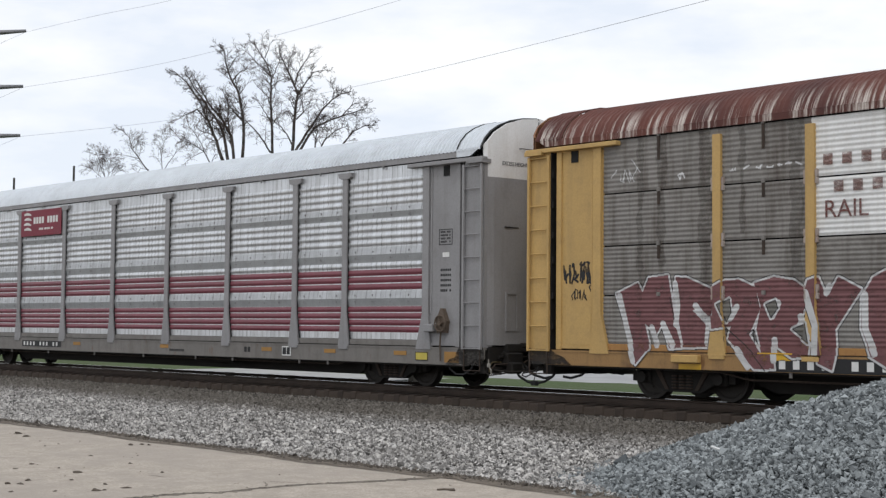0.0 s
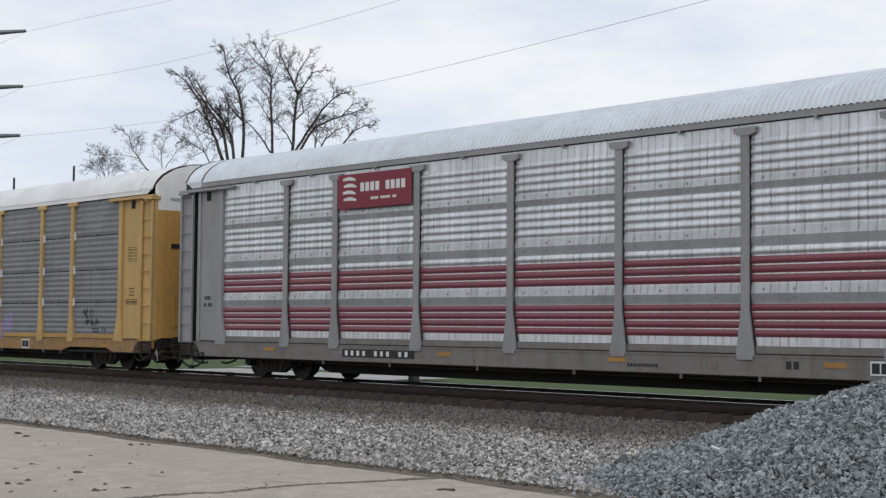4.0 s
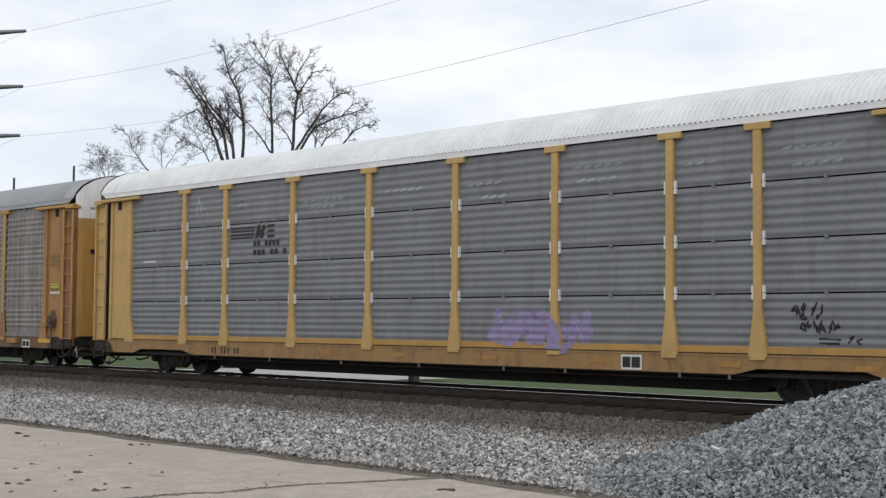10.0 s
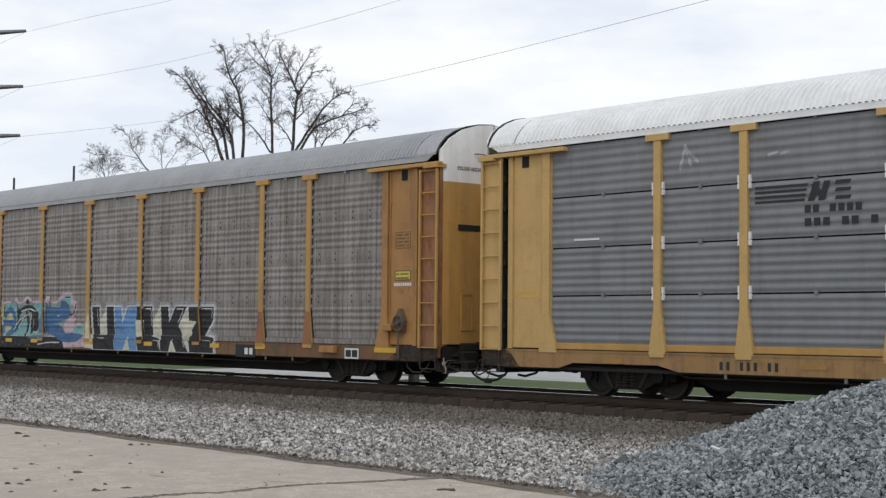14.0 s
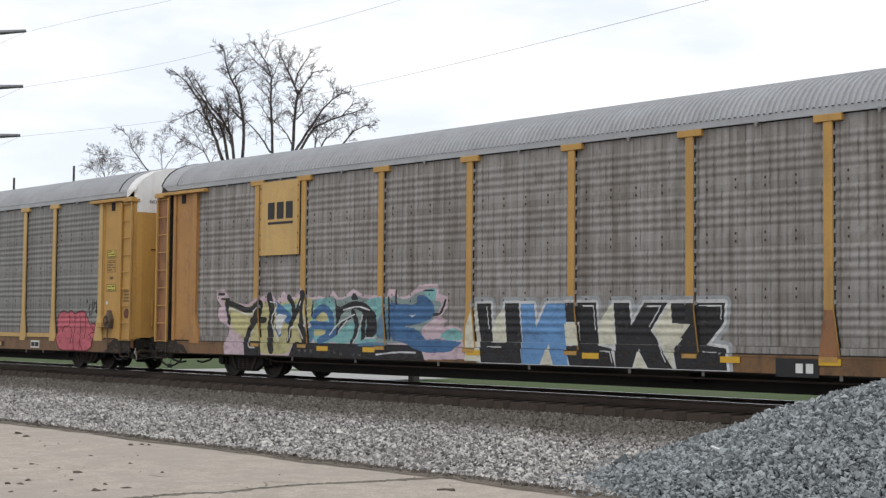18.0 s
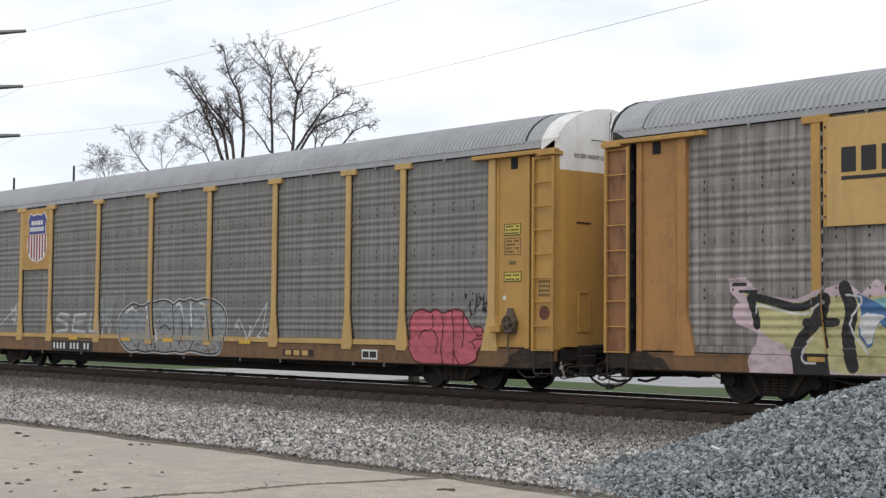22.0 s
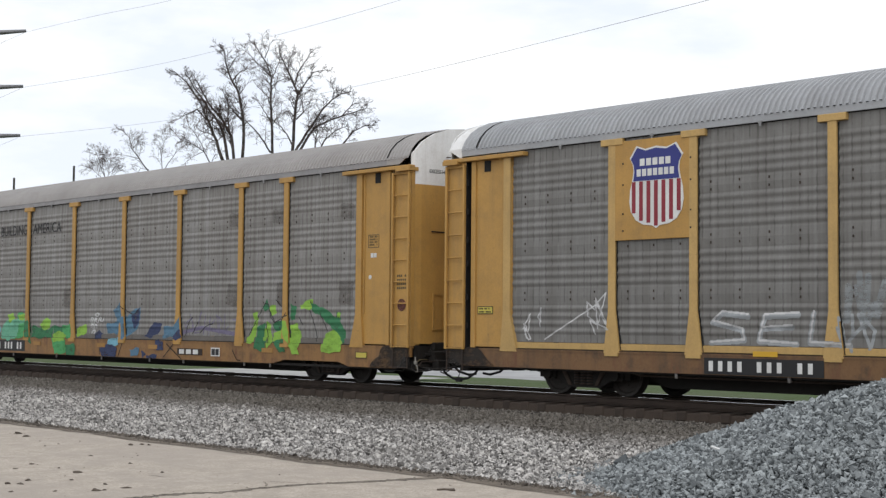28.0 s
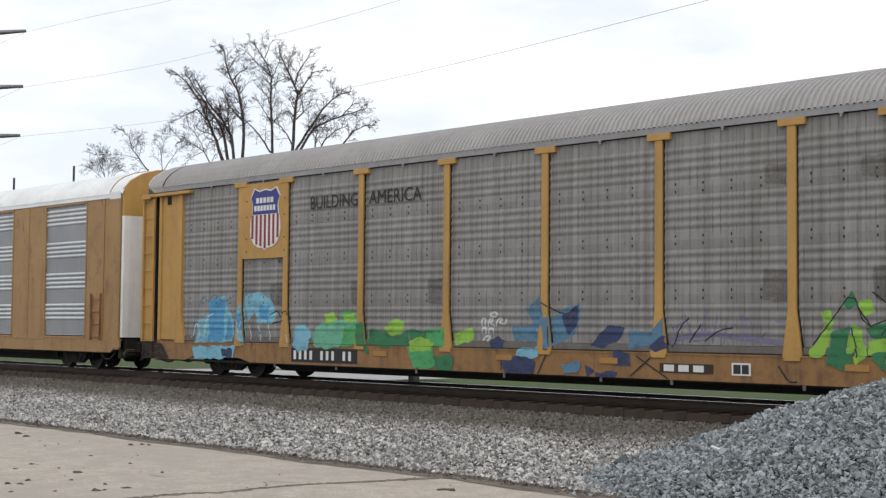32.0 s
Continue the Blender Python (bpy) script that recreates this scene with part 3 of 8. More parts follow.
main_crack = [(-12.5, -15.4), (-12.55, -14.9), (-12.6, -14.65), (-12.58, -14.39), (-12.44, -14.05), (-12.46, -13.75), (-12.52, -13.39), (-12.51, -12.95), (-12.4, -12.53), (-12.29, -12.11), (-12.21, -11.72), (-12.14, -11.33), (-11.88, -11.18)]
side_cracks = ([(-12.62, -13.35), (-12.78, -13.22), (-13.0, -13.11)], [(-12.6, -12.9), (-12.78, -12.95), (-12.97, -13.07)], [(-14.32, -13.74), (-14.2, -13.70), (-14.06, -13.71)])
dusty = worn_through(plain("dusty_crack_rim", (0.25, 0.215, 0.175), 0.95, 0, 0.3, 20, 0.4), 0.0, 0.7, 5.0)
crack = thing("crack", "thin wandering crack across the paving", "crack", kind="structure")
part("crack_rim", Shape().prism(crack_line(main_crack, 0.085, 3), -0.384, -0.3825, "z").mesh("crack_rim", dusty), crack, "crumbled dusty rim")
for k, line_of in enumerate((main_crack,) + side_cracks):
    part("fissure", Shape().prism(crack_line(line_of, 0.010 if k else 0.013, 5 + k), -0.3815, -0.380, "z").mesh("fissure", worn_through(CRACK, 0.0, 0.85, 5.0) if k == 0 else CRACK), crack)

# damp dirt washed along the edge of the paving
vs, fs = [], []
exs = np.linspace(-45, -4, 420)
for x in exs:
    e = pave_edge(x)
    vs += [(x, e - 0.34 - 0.16 * noise.noise((x * 0.9, 7.7, 0)), -0.3825), (x, e - 0.10, -0.3815), (x, e + 0.06, -0.386)]
for i in range(len(exs) - 1):
    for j in range(2):
        fs.append((3 * i + j, 3 * i + 3 + j, 3 * i + 4 + j, 3 * i + 1 + j))
me = bpy.data.meshes.new("edge_dirt")
me.from_pydata(vs, [], fs)
me.materials.append(worn_through(plain("washed_brown_dirt", (0.16, 0.13, 0.10), 0.95, 0, 0.4, 12, 0.5), 0.1, 0.92, 2.2))
me.update()
tagged(new("edge_dirt", me), "brown dirt washed along the paving's crumbled edge", "dirt", kind="stuff")
n_edge = 9000
ex = rng.uniform(-32, -6, n_edge)
ey = np.array([pave_edge(x) for x in ex]) - np.abs(rng.normal(0, 0.10, n_edge)) + 0.09
stones("edge_grit", np.stack([ex, ey, np.full(n_edge, -0.385)], -1), 0.013 * rng.lognormal(0, 0.4, n_edge), stony("brown_grit", (0.05, 0.04, 0.032), (0.17, 0.145, 0.12), island=True, tint=(0.08, 0.067, 0.055)),
       "brown grit along the crumbled edge of the paving", "grit")
shard = Shape().prism([(-0.09, -0.02), (0.08, -0.03), (0.10, 0.015), (-0.07, 0.03)], 0, 0.012, "z")
tagged(new("litter", shard.mesh("litter", plain("pale_litter", (0.75, 0.75, 0.74), 0.6))), "scrap of white litter on the stone heap", "litter").matrix_basis = pose(-9.42, -9.72, heap_z(-9.42, -9.72) + 0.045, 12, 18, 35)


# ---------------------------------------------------------------- bare trees
BARK = plain("grey_brown_bark", (0.085, 0.07, 0.063), 0.95, 0, 0.35, 6.0, 0.6)
TWIG = plain("brown_twigs", (0.10, 0.074, 0.068), 0.95, 0, 0.3, 6.0, 0.2)


def tree(name, label, seed, stem, limbs, dist, r0, bushy=1.0):
    """A bare tree. Its limbs are lines of (across, up) in metres from the foot of the stem, thick to thin; boughs, branches and twigs grow from them."""
    rnd = random.Random(seed)
    wood, twigs = Shape(), Shape()
    side_dir = Vector((0.678, 0.735, 0.0))
    away = Vector((-0.735, 0.678, 0.0))

    def limb(pts, r):
        """Rounds a line of points off, lets it wander in depth, and lays a tapered tube along it."""
        drift, line_of = rnd.uniform(-0.07, 0.07), []
        for (ax, az), (bx, bz) in zip(pts, pts[1:]):
            for k in range(3):
                line_of.append((ax + (bx - ax) * k / 3, az + (bz - az) * k / 3))
        line_of.append(((pts[-1][0] + line_of[-1][0]) / 2, (pts[-1][1] + line_of[-1][1]) / 2))
        z0 = line_of[0][1]
        out = [side_dir * (x + rnd.uniform(-0.03, 0.03)) + away * (drift * (z - z0) + rnd.uniform(-0.05, 0.05)) + Vector((0, 0, z - 0.22)) for x, z in line_of]
        n = len(out) - 1
        for k in range(n):
            wood.tube(out[k], out[k + 1], r * (1 - 0.78 * k / n), 6, 0, r * (1 - 0.78 * (k + 1) / n))
        return out

    def sprout(p, d, length, r, level):
        segs = (4, 3, 2)[level]
        pts, dd = [p], d.normalized()
        for k in range(segs):
            dd = (dd + Vector((rnd.uniform(-0.30, 0.30), rnd.uniform(-0.30, 0.30), rnd.uniform(-0.26, 0.28)))).normalized()
            pts.append(pts[-1] + dd * length / segs)
        shape = wood if level == 0 else twigs
        for k in range(segs):
            shape.tube(pts[k], pts[k + 1], max(r * (1 - 0.7 * k / segs), 0.0058), 4 if level == 0 else 3, 0, max(r * (1 - 0.7 * (k + 1) / segs), 0.0055))
        if level < 2:
            for k in range((7, 4)[level]):
                f = 0.2 + 0.8 * (k + rnd.random()) / (7, 4)[level]
                i = min(int(f * segs), segs - 1)
                axis = (pts[i + 1] - pts[i]).normalized()
                out = axis.orthogonal().normalized()
                out.rotate(Matrix.Rotation(rnd.random() * math.tau, 3, axis))
                sprout(pts[i].lerp(pts[i + 1], f * segs - i), axis * rnd.uniform(0.5, 1.0) + out * rnd.uniform(0.5, 0.95), length * rnd.uniform(0.32, 0.58), r * 0.5, level + 1)

    low = min(p[1] for l in limbs for p in l)
    wood.tube((0, 0, 0), side_dir * stem + Vector((0, 0, low + 0.1)), r0 * 1.5, 9, 0, r0 * 1.05)
    for l in limbs:
        length = sum(math.hypot(b[0] - a[0], b[1] - a[1]) for a, b in zip(l, l[1:]))
        r = r0 * min(0.55, 0.14 + 0.065 * length)
        pts = limb(l, r)
        n = max(5, int(length * 4.2 * bushy))
        for k in range(n):
            f = 0.16 + 0.84 * (k + rnd.random()) / n
            i = min(int(f * (len(pts) - 1)), len(pts) - 2)
            axis = (pts[i + 1] - pts[i]).normalized()
            out = axis.orthogonal().normalized()
            out.rotate(Matrix.Rotation(rnd.random() * math.tau, 3, axis))
            sprout(pts[i].lerp(pts[i + 1], f * (len(pts) - 1) - i), axis * rnd.uniform(0.45, 0.95) + out * rnd.uniform(0.5, 0.9) + Vector((0, 0, 0.05)), rnd.uniform(0.5, 1.15) * (1.3 - 0.9 * f), r * (1 - 0.75 * f) * 0.34 + 0.004, 0)
    t = thing(name, label, "tree", at=Matrix.Translation(dist), group="bare trees behind the train")
    part("trunk", wood.mesh("trunk", BARK, smooth=True), t)
    part("crown", twigs.mesh("crown", TWIG), t, "fine bare twigs")
    return t


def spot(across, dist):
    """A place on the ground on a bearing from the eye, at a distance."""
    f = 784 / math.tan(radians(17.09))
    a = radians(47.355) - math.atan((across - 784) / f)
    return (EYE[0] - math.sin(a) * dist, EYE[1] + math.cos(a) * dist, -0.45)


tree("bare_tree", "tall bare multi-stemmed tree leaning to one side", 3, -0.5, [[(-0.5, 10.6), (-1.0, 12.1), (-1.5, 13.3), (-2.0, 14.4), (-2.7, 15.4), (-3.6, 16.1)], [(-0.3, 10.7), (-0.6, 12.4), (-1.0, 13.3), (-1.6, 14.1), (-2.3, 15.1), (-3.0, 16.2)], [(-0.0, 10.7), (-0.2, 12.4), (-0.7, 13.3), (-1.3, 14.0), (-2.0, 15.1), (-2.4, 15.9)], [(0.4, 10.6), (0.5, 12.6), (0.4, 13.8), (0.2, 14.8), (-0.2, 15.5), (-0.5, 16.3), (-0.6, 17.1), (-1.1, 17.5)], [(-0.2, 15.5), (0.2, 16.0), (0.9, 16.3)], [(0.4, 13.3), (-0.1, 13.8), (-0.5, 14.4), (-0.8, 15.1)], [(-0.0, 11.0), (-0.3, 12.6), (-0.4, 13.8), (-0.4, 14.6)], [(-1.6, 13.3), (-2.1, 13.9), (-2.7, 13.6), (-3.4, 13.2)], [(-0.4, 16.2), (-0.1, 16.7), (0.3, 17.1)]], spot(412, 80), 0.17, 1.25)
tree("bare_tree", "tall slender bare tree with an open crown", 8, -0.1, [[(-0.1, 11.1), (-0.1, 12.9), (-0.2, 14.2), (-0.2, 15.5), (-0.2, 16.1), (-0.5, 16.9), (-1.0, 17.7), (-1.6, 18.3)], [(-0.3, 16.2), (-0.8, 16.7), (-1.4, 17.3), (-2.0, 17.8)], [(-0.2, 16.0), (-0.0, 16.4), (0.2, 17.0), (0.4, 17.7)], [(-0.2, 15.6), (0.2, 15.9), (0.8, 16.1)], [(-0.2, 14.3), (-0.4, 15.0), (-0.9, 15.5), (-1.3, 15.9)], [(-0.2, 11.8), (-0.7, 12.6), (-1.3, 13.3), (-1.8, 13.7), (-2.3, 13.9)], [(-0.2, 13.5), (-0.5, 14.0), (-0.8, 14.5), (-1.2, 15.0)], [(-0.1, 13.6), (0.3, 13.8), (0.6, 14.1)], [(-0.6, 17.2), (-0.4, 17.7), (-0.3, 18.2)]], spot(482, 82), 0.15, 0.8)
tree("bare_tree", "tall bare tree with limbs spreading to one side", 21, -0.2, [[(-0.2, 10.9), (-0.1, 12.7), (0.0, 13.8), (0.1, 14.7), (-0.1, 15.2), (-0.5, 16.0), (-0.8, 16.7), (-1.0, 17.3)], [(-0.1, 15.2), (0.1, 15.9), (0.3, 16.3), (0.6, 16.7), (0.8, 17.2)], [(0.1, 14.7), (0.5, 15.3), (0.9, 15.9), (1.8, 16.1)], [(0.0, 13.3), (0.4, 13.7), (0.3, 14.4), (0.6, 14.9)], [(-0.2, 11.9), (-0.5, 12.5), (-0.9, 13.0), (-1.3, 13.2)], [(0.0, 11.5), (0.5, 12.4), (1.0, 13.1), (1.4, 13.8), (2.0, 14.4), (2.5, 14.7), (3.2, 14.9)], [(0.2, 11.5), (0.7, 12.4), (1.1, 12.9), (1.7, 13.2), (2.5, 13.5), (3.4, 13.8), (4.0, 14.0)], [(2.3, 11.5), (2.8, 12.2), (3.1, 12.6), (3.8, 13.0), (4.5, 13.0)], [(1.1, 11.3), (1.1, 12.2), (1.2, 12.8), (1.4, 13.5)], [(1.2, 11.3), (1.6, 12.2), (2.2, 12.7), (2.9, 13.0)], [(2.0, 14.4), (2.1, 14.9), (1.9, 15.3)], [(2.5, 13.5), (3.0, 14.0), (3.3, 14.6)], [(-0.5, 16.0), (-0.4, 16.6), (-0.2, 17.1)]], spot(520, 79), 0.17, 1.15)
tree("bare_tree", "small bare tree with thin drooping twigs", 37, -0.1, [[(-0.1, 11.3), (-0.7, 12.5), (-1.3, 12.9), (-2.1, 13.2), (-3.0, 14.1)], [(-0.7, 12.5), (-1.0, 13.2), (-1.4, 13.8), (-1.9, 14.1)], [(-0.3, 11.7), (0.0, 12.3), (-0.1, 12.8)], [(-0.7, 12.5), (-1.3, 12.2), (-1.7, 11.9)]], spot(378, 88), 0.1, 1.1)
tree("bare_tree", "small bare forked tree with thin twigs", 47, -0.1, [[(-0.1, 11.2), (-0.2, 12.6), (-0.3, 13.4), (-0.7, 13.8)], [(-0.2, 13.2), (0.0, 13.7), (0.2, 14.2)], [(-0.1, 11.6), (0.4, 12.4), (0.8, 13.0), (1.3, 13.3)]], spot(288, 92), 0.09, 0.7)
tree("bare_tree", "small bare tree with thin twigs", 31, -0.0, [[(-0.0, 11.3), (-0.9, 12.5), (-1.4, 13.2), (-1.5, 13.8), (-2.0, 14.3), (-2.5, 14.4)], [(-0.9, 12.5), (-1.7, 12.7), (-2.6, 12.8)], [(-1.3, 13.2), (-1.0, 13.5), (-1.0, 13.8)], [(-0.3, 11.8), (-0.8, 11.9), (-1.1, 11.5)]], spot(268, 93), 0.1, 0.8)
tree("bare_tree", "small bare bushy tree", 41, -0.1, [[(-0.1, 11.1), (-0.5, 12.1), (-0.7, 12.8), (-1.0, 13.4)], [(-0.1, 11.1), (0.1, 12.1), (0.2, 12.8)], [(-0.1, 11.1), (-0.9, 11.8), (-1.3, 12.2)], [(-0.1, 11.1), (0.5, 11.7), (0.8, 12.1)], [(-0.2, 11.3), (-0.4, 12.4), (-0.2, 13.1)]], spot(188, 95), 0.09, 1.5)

# ---------------------------------------------------------------- power line and far posts
POLE_STEEL = plain("grey_galvanised_pole", (0.22, 0.22, 0.23), 0.5, 0.6, 0.15)
WIRE = plain("weathered_aluminium_wire", (0.40, 0.41, 0.43), 0.6, 0.3, 0.1)
WOOD_POST = plain("dark_weathered_wood", (0.06, 0.055, 0.05), 0.9, 0, 0.3)


def sight(across, down, dist):
    f = 784 / math.tan(radians(17.09))
    m = SEEN.to_3x3()
    d = m @ Vector(((across - 784) / f, (441 - down) / f, -1.0))
    return Vector(EYE) + d.normalized() * dist


pole_at = sight(-60, 300, 70)
pole = thing("transmission_pole", "tall grey steel transmission pole with three side arms", "power pole", at=Matrix.Translation((pole_at.x, pole_at.y, -0.45)))
part("shaft", Shape().tube((0, 0, 0), (0, 0, 20), 0.35, 14, 0, 0.16).mesh("shaft", POLE_STEEL, smooth=True), pole)
for k, (tip, ends) in enumerate((((46, 55), ((175, 27, 65), (305, 0, 60), (560, -70, 51))), ((41, 153), ((300, 110, 60.5), (710, 0, 46.5), (1000, -110, 39))), ((36, 240), ((300, 213, 60.5), (640, 151, 48.5), (1255, 0, 33), (1500, -80, 29))))):
    p = sight(*tip, 70)
    q = Vector((pole_at.x, pole_at.y, p.z - 0.15))
    o = Vector((pole_at.x, pole_at.y, -0.45))
    part("arm", Shape().tube(q - o, p - o, 0.16, 10, 0, 0.07).mesh("arm", POLE_STEEL, smooth=True), pole)
    pts = [p + Vector((0, 0, -0.05))] + [sight(*e) for e in ends]
    fine = []
    for i in range(len(pts) - 1):
        a, b, c, d = pts[max(i - 1, 0)], pts[i], pts[i + 1], pts[min(i + 2, len(pts) - 1)]
        for s in range(8):
            u = s / 8
            fine.append(0.5 * (2 * b + (c - a) * u + (2 * a - 5 * b + 4 * c - d) * u * u + (3 * b - a - 3 * c + d) * u ** 3))
    fine.append(pts[-1])
    line = Shape().bend(fine, 0.0062, 5)
    tail = sight(tip[0] - 90, tip[1] + 42, 78)
    line.bend([p + Vector((0, 0, -0.05)), tail], 0.0062, 5)
    tagged(new("power_line", line.mesh("power_line", WIRE)), "thin grey overhead power line hung from the pole arm", "cable", group="power lines")

for across, down, d in ((25, 315, 80), (131, 294, 80)):
    top = sight(across, down, d)
    post = thing("utility_post", "thin dark wooden post standing behind the train", "post", at=Matrix.Translation((top.x, top.y, -0.45)), group="far posts")
    part("shaft", Shape().tube((0, 0, 0), (0, 0, top.z + 0.45), 0.075, 8, 0, 0.06).mesh("shaft", WOOD_POST), post)

stub = thing("marker_post", "short dark wooden marker post beside the track", "post", at=pose(-31.2, 5.2, -0.36))
part("post", Shape().box(-0.12, 0.12, -0.12, 0.12, 0, 0.85, b=0.015).mesh("post", WOOD_POST), stub)


# ---------------------------------------------------------------- autorack cars
# Local frame of a car: x along it, its middle at x = 0, rail tops at z = 0, sides at y = -1.5 and +1.5.
POSTS = (-9.11, -7.19, -4.32, -1.44, 1.44, 4.32, 7.19, 9.11)
PANEL_END = 11.80
SIDE_Y, POST_Y = -1.50, -1.575
FAR = Matrix.Rotation(math.pi, 4, "Z")
ROOF = ((-1.53, 5.06), (-1.50, 5.13), (-1.42, 5.27), (-1.27, 5.43), (-1.05, 5.57), (-0.75, 5.69), (-0.38, 5.77), (0.0, 5.80))


def roof_z(y):
    y = -abs(y)
    for (a, za), (b, zb) in zip(ROOF, ROOF[1:]):
        if y <= b:
            return za + (zb - za) * max(0.0, (y - a) / (b - a))
    return ROOF[-1][1]


def ridges(z0, z1, n, deep=0.025):
    """(z, y) of n rounded outward ridges between two heights."""
    out, p = [(z0, SIDE_Y)], (z1 - z0) / n
    for k in range(n):
        a = z0 + k * p
        for u in (0.10, 0.25, 0.40, 0.55, 0.70, 0.85, 0.96):
            out.append((a + u * p, SIDE_Y - deep * (0.5 - 0.5 * math.cos(math.tau * (u - 0.10) / 0.86)) ** 0.8))
    return out + [(z1, SIDE_Y)]


GROUPS = ((1.18, 1.78), (2.13, 2.77), (3.12, 3.76), (4.03, 4.66))
FLATS = [(a[1], b[0]) for a, b in zip(GROUPS, GROUPS[1:])]


def whole_side(deep, fold):
    """(z, y) up a side sheet: sets of four ridges between broad shallow folds that carry the bolts."""
    out = [(1.04, SIDE_Y)]
    for (lo, hi), up in zip(GROUPS, FLATS + [None]):
        out += ridges(lo, hi, 4, deep)
        if up:
            out += [(up[0] + 0.03, SIDE_Y - 0.004), ((up[0] + up[1]) / 2, SIDE_Y - fold), (up[1] - 0.03, SIDE_Y - fold * 0.35)]
    return out + [(4.93, SIDE_Y)]


WHOLE, WHOLE_SOFT = whole_side(0.021, 0.030), whole_side(0.017, 0.013)
SEAMS = (1.02, 1.95, 2.89, 3.89, 4.92)


def skin_y(x, z):
    """How far out the side lies at a place, for paint on it."""
    if z < 0.90:
        return -1.56
    for p in POSTS:
        w = 0.09 if z > 1.66 else 0.09 + 0.11 * (1.66 - z) / 0.76
        if abs(x - p) < w + 0.012:
            return POST_Y
    if abs(x) > PANEL_END + 0.02:
        return -1.53
    return None


def post_mesh(mat, cap_mat, name="post"):
    s = Shape()
    w, g = 0.085, 0.195
    s.prism([(-g, 0.86), (g, 0.86), (w, 1.66), (w, 4.80), (-w, 4.80), (-w, 1.66)], POST_Y, SIDE_Y + 0.02, "y")
    s.prism([(-g + 0.03, 0.80), (g - 0.03, 0.80), (g - 0.03, 0.88), (-g + 0.03, 0.88)], POST_Y - 0.012, SIDE_Y, "y")
    return s.mesh(name, mat)


def gap_mesh():
    """A black strip along both edges of a post where the panels are tucked in, for the seam and its painted shadow
    line.
    """
    w, g = 0.097, 0.208
    return Shape().prism([(-g, 0.92), (g, 0.92), (w, 1.68), (w, 4.78), (-w, 4.78), (-w, 1.68)], SIDE_Y - 0.036, SIDE_Y - 0.002, "y").mesh("joint", INSIDE)


def cap_mesh(mat, square=False):
    if square:
        # flat bar across the post's top
        return Shape().box(-0.27, 0.27, POST_Y - 0.015, SIDE_Y + 0.02, 4.80, 4.925, b=0.008).mesh("cap", mat)
    s = Shape().prism([(-0.24, 4.86), (-0.22, 4.76), (-0.12, 4.72), (0.12, 4.72), (0.22, 4.76), (0.24, 4.86)], POST_Y - 0.012, SIDE_Y + 0.02, "y")
    return s.mesh("cap", mat)


def clip_mesh(mat):
    s = Shape()
    s.prism([(-0.024, -0.10), (0.024, -0.10), (0.024, -0.02), (0.008, 0.0), (0.024, 0.03), (0.024, 0.14), (-0.024, 0.14), (-0.024, 0.03), (-0.008, 0.0), (-0.024, -0.02)], SIDE_Y - 0.055, SIDE_Y, "y")
    return s.mesh("clip", mat)


def make_truck():
    """Meshes of a two-axle truck about its own middle, rail tops at z = 0."""
    f = Shape()
    y = -1.0
    f.prism([(-1.18, 0.34), (-1.18, 0.52), (-0.72, 0.60), (-0.45, 0.66), (0.45, 0.66), (0.72, 0.60), (1.18, 0.52), (1.18, 0.34), (0.72, 0.32), (0.42, 0.16), (-0.42, 0.16), (-0.72, 0.32)], y - 0.07, y + 0.07, "y")
    for sx in (-1, 1):
        f.box(sx * 0.88 - 0.16, sx * 0.88 + 0.16, y - 0.13, y + 0.1, 0.30, 0.54, b=0.02)
        f.tube((sx * 0.88, y - 0.20, 0.42), (sx * 0.88, y, 0.42), 0.11, 10)
        f.prism([(sx * 0.30, 0.20), (sx * 0.38, 0.20), (sx * 0.62, 0.56), (sx * 0.50, 0.56)], y - 0.10, y + 0.02, "y", 1)
    spring = Shape()
    for sx in (-0.17, 0.0, 0.17):
        for k in range(5):
            spring.tube((sx, y - 0.06, 0.22 + k * 0.055), (sx, y - 0.06, 0.25 + k * 0.055), 0.075, 8)
    bol = Shape().box(-0.22, 0.22, -1.05, 1.05, 0.44, 0.62, b=0.03)
    brake = Shape().box(-0.10, 0.10, -0.72, 0.72, 0.28, 0.36).box(-0.42, -0.36, -0.72, 0.72, 0.34, 0.44).box(0.36, 0.42, -0.72, 0.72, 0.34, 0.44)
    w = Shape()
    w.tube((0, -1.05, 0), (0, 1.05, 0), 0.075, 10)
    for sy in (-1, 1):
        n = 28
        prof = [(0.0, 0.10), (0.10, 0.10), (0.14, 0.05), (0.33, 0.045), (0.36, 0.07), (0.42, 0.07), (0.425, -0.045), (0.455, -0.05), (0.455, -0.075), (0.36, -0.075), (0.33, -0.03), (0.14, -0.02), (0.10, -0.09), (0.0, -0.09)]
        vs = [(r * math.cos(k * math.tau / n), sy * (0.753 + d), r * math.sin(k * math.tau / n)) for r, d in prof for k in range(n)]
        fs = [(i * n + k, i * n + (k + 1) % n, (i + 1) * n + (k + 1) % n, (i + 1) * n + k) for i in range(len(prof) - 1) for k in range(n)]
        w.add(vs, fs)
        for k in range(4):
            a = k * math.tau / 4
            w.box(0.2 * math.cos(a) - 0.02, 0.2 * math.cos(a) + 0.02, sy * 0.805 - 0.012, sy * 0.805 + 0.012, 0.2 * math.sin(a) - 0.02, 0.2 * math.sin(a) + 0.02)
    return (f.mesh("side_frame", STEEL_DARK, STEEL_BROWN), spring.mesh("springs", STEEL_BROWN), bol.mesh("bolster", STEEL_DARK),
            brake.mesh("brake_beam", STEEL_DARK), w.mesh("wheelset", WHEEL_STEEL))


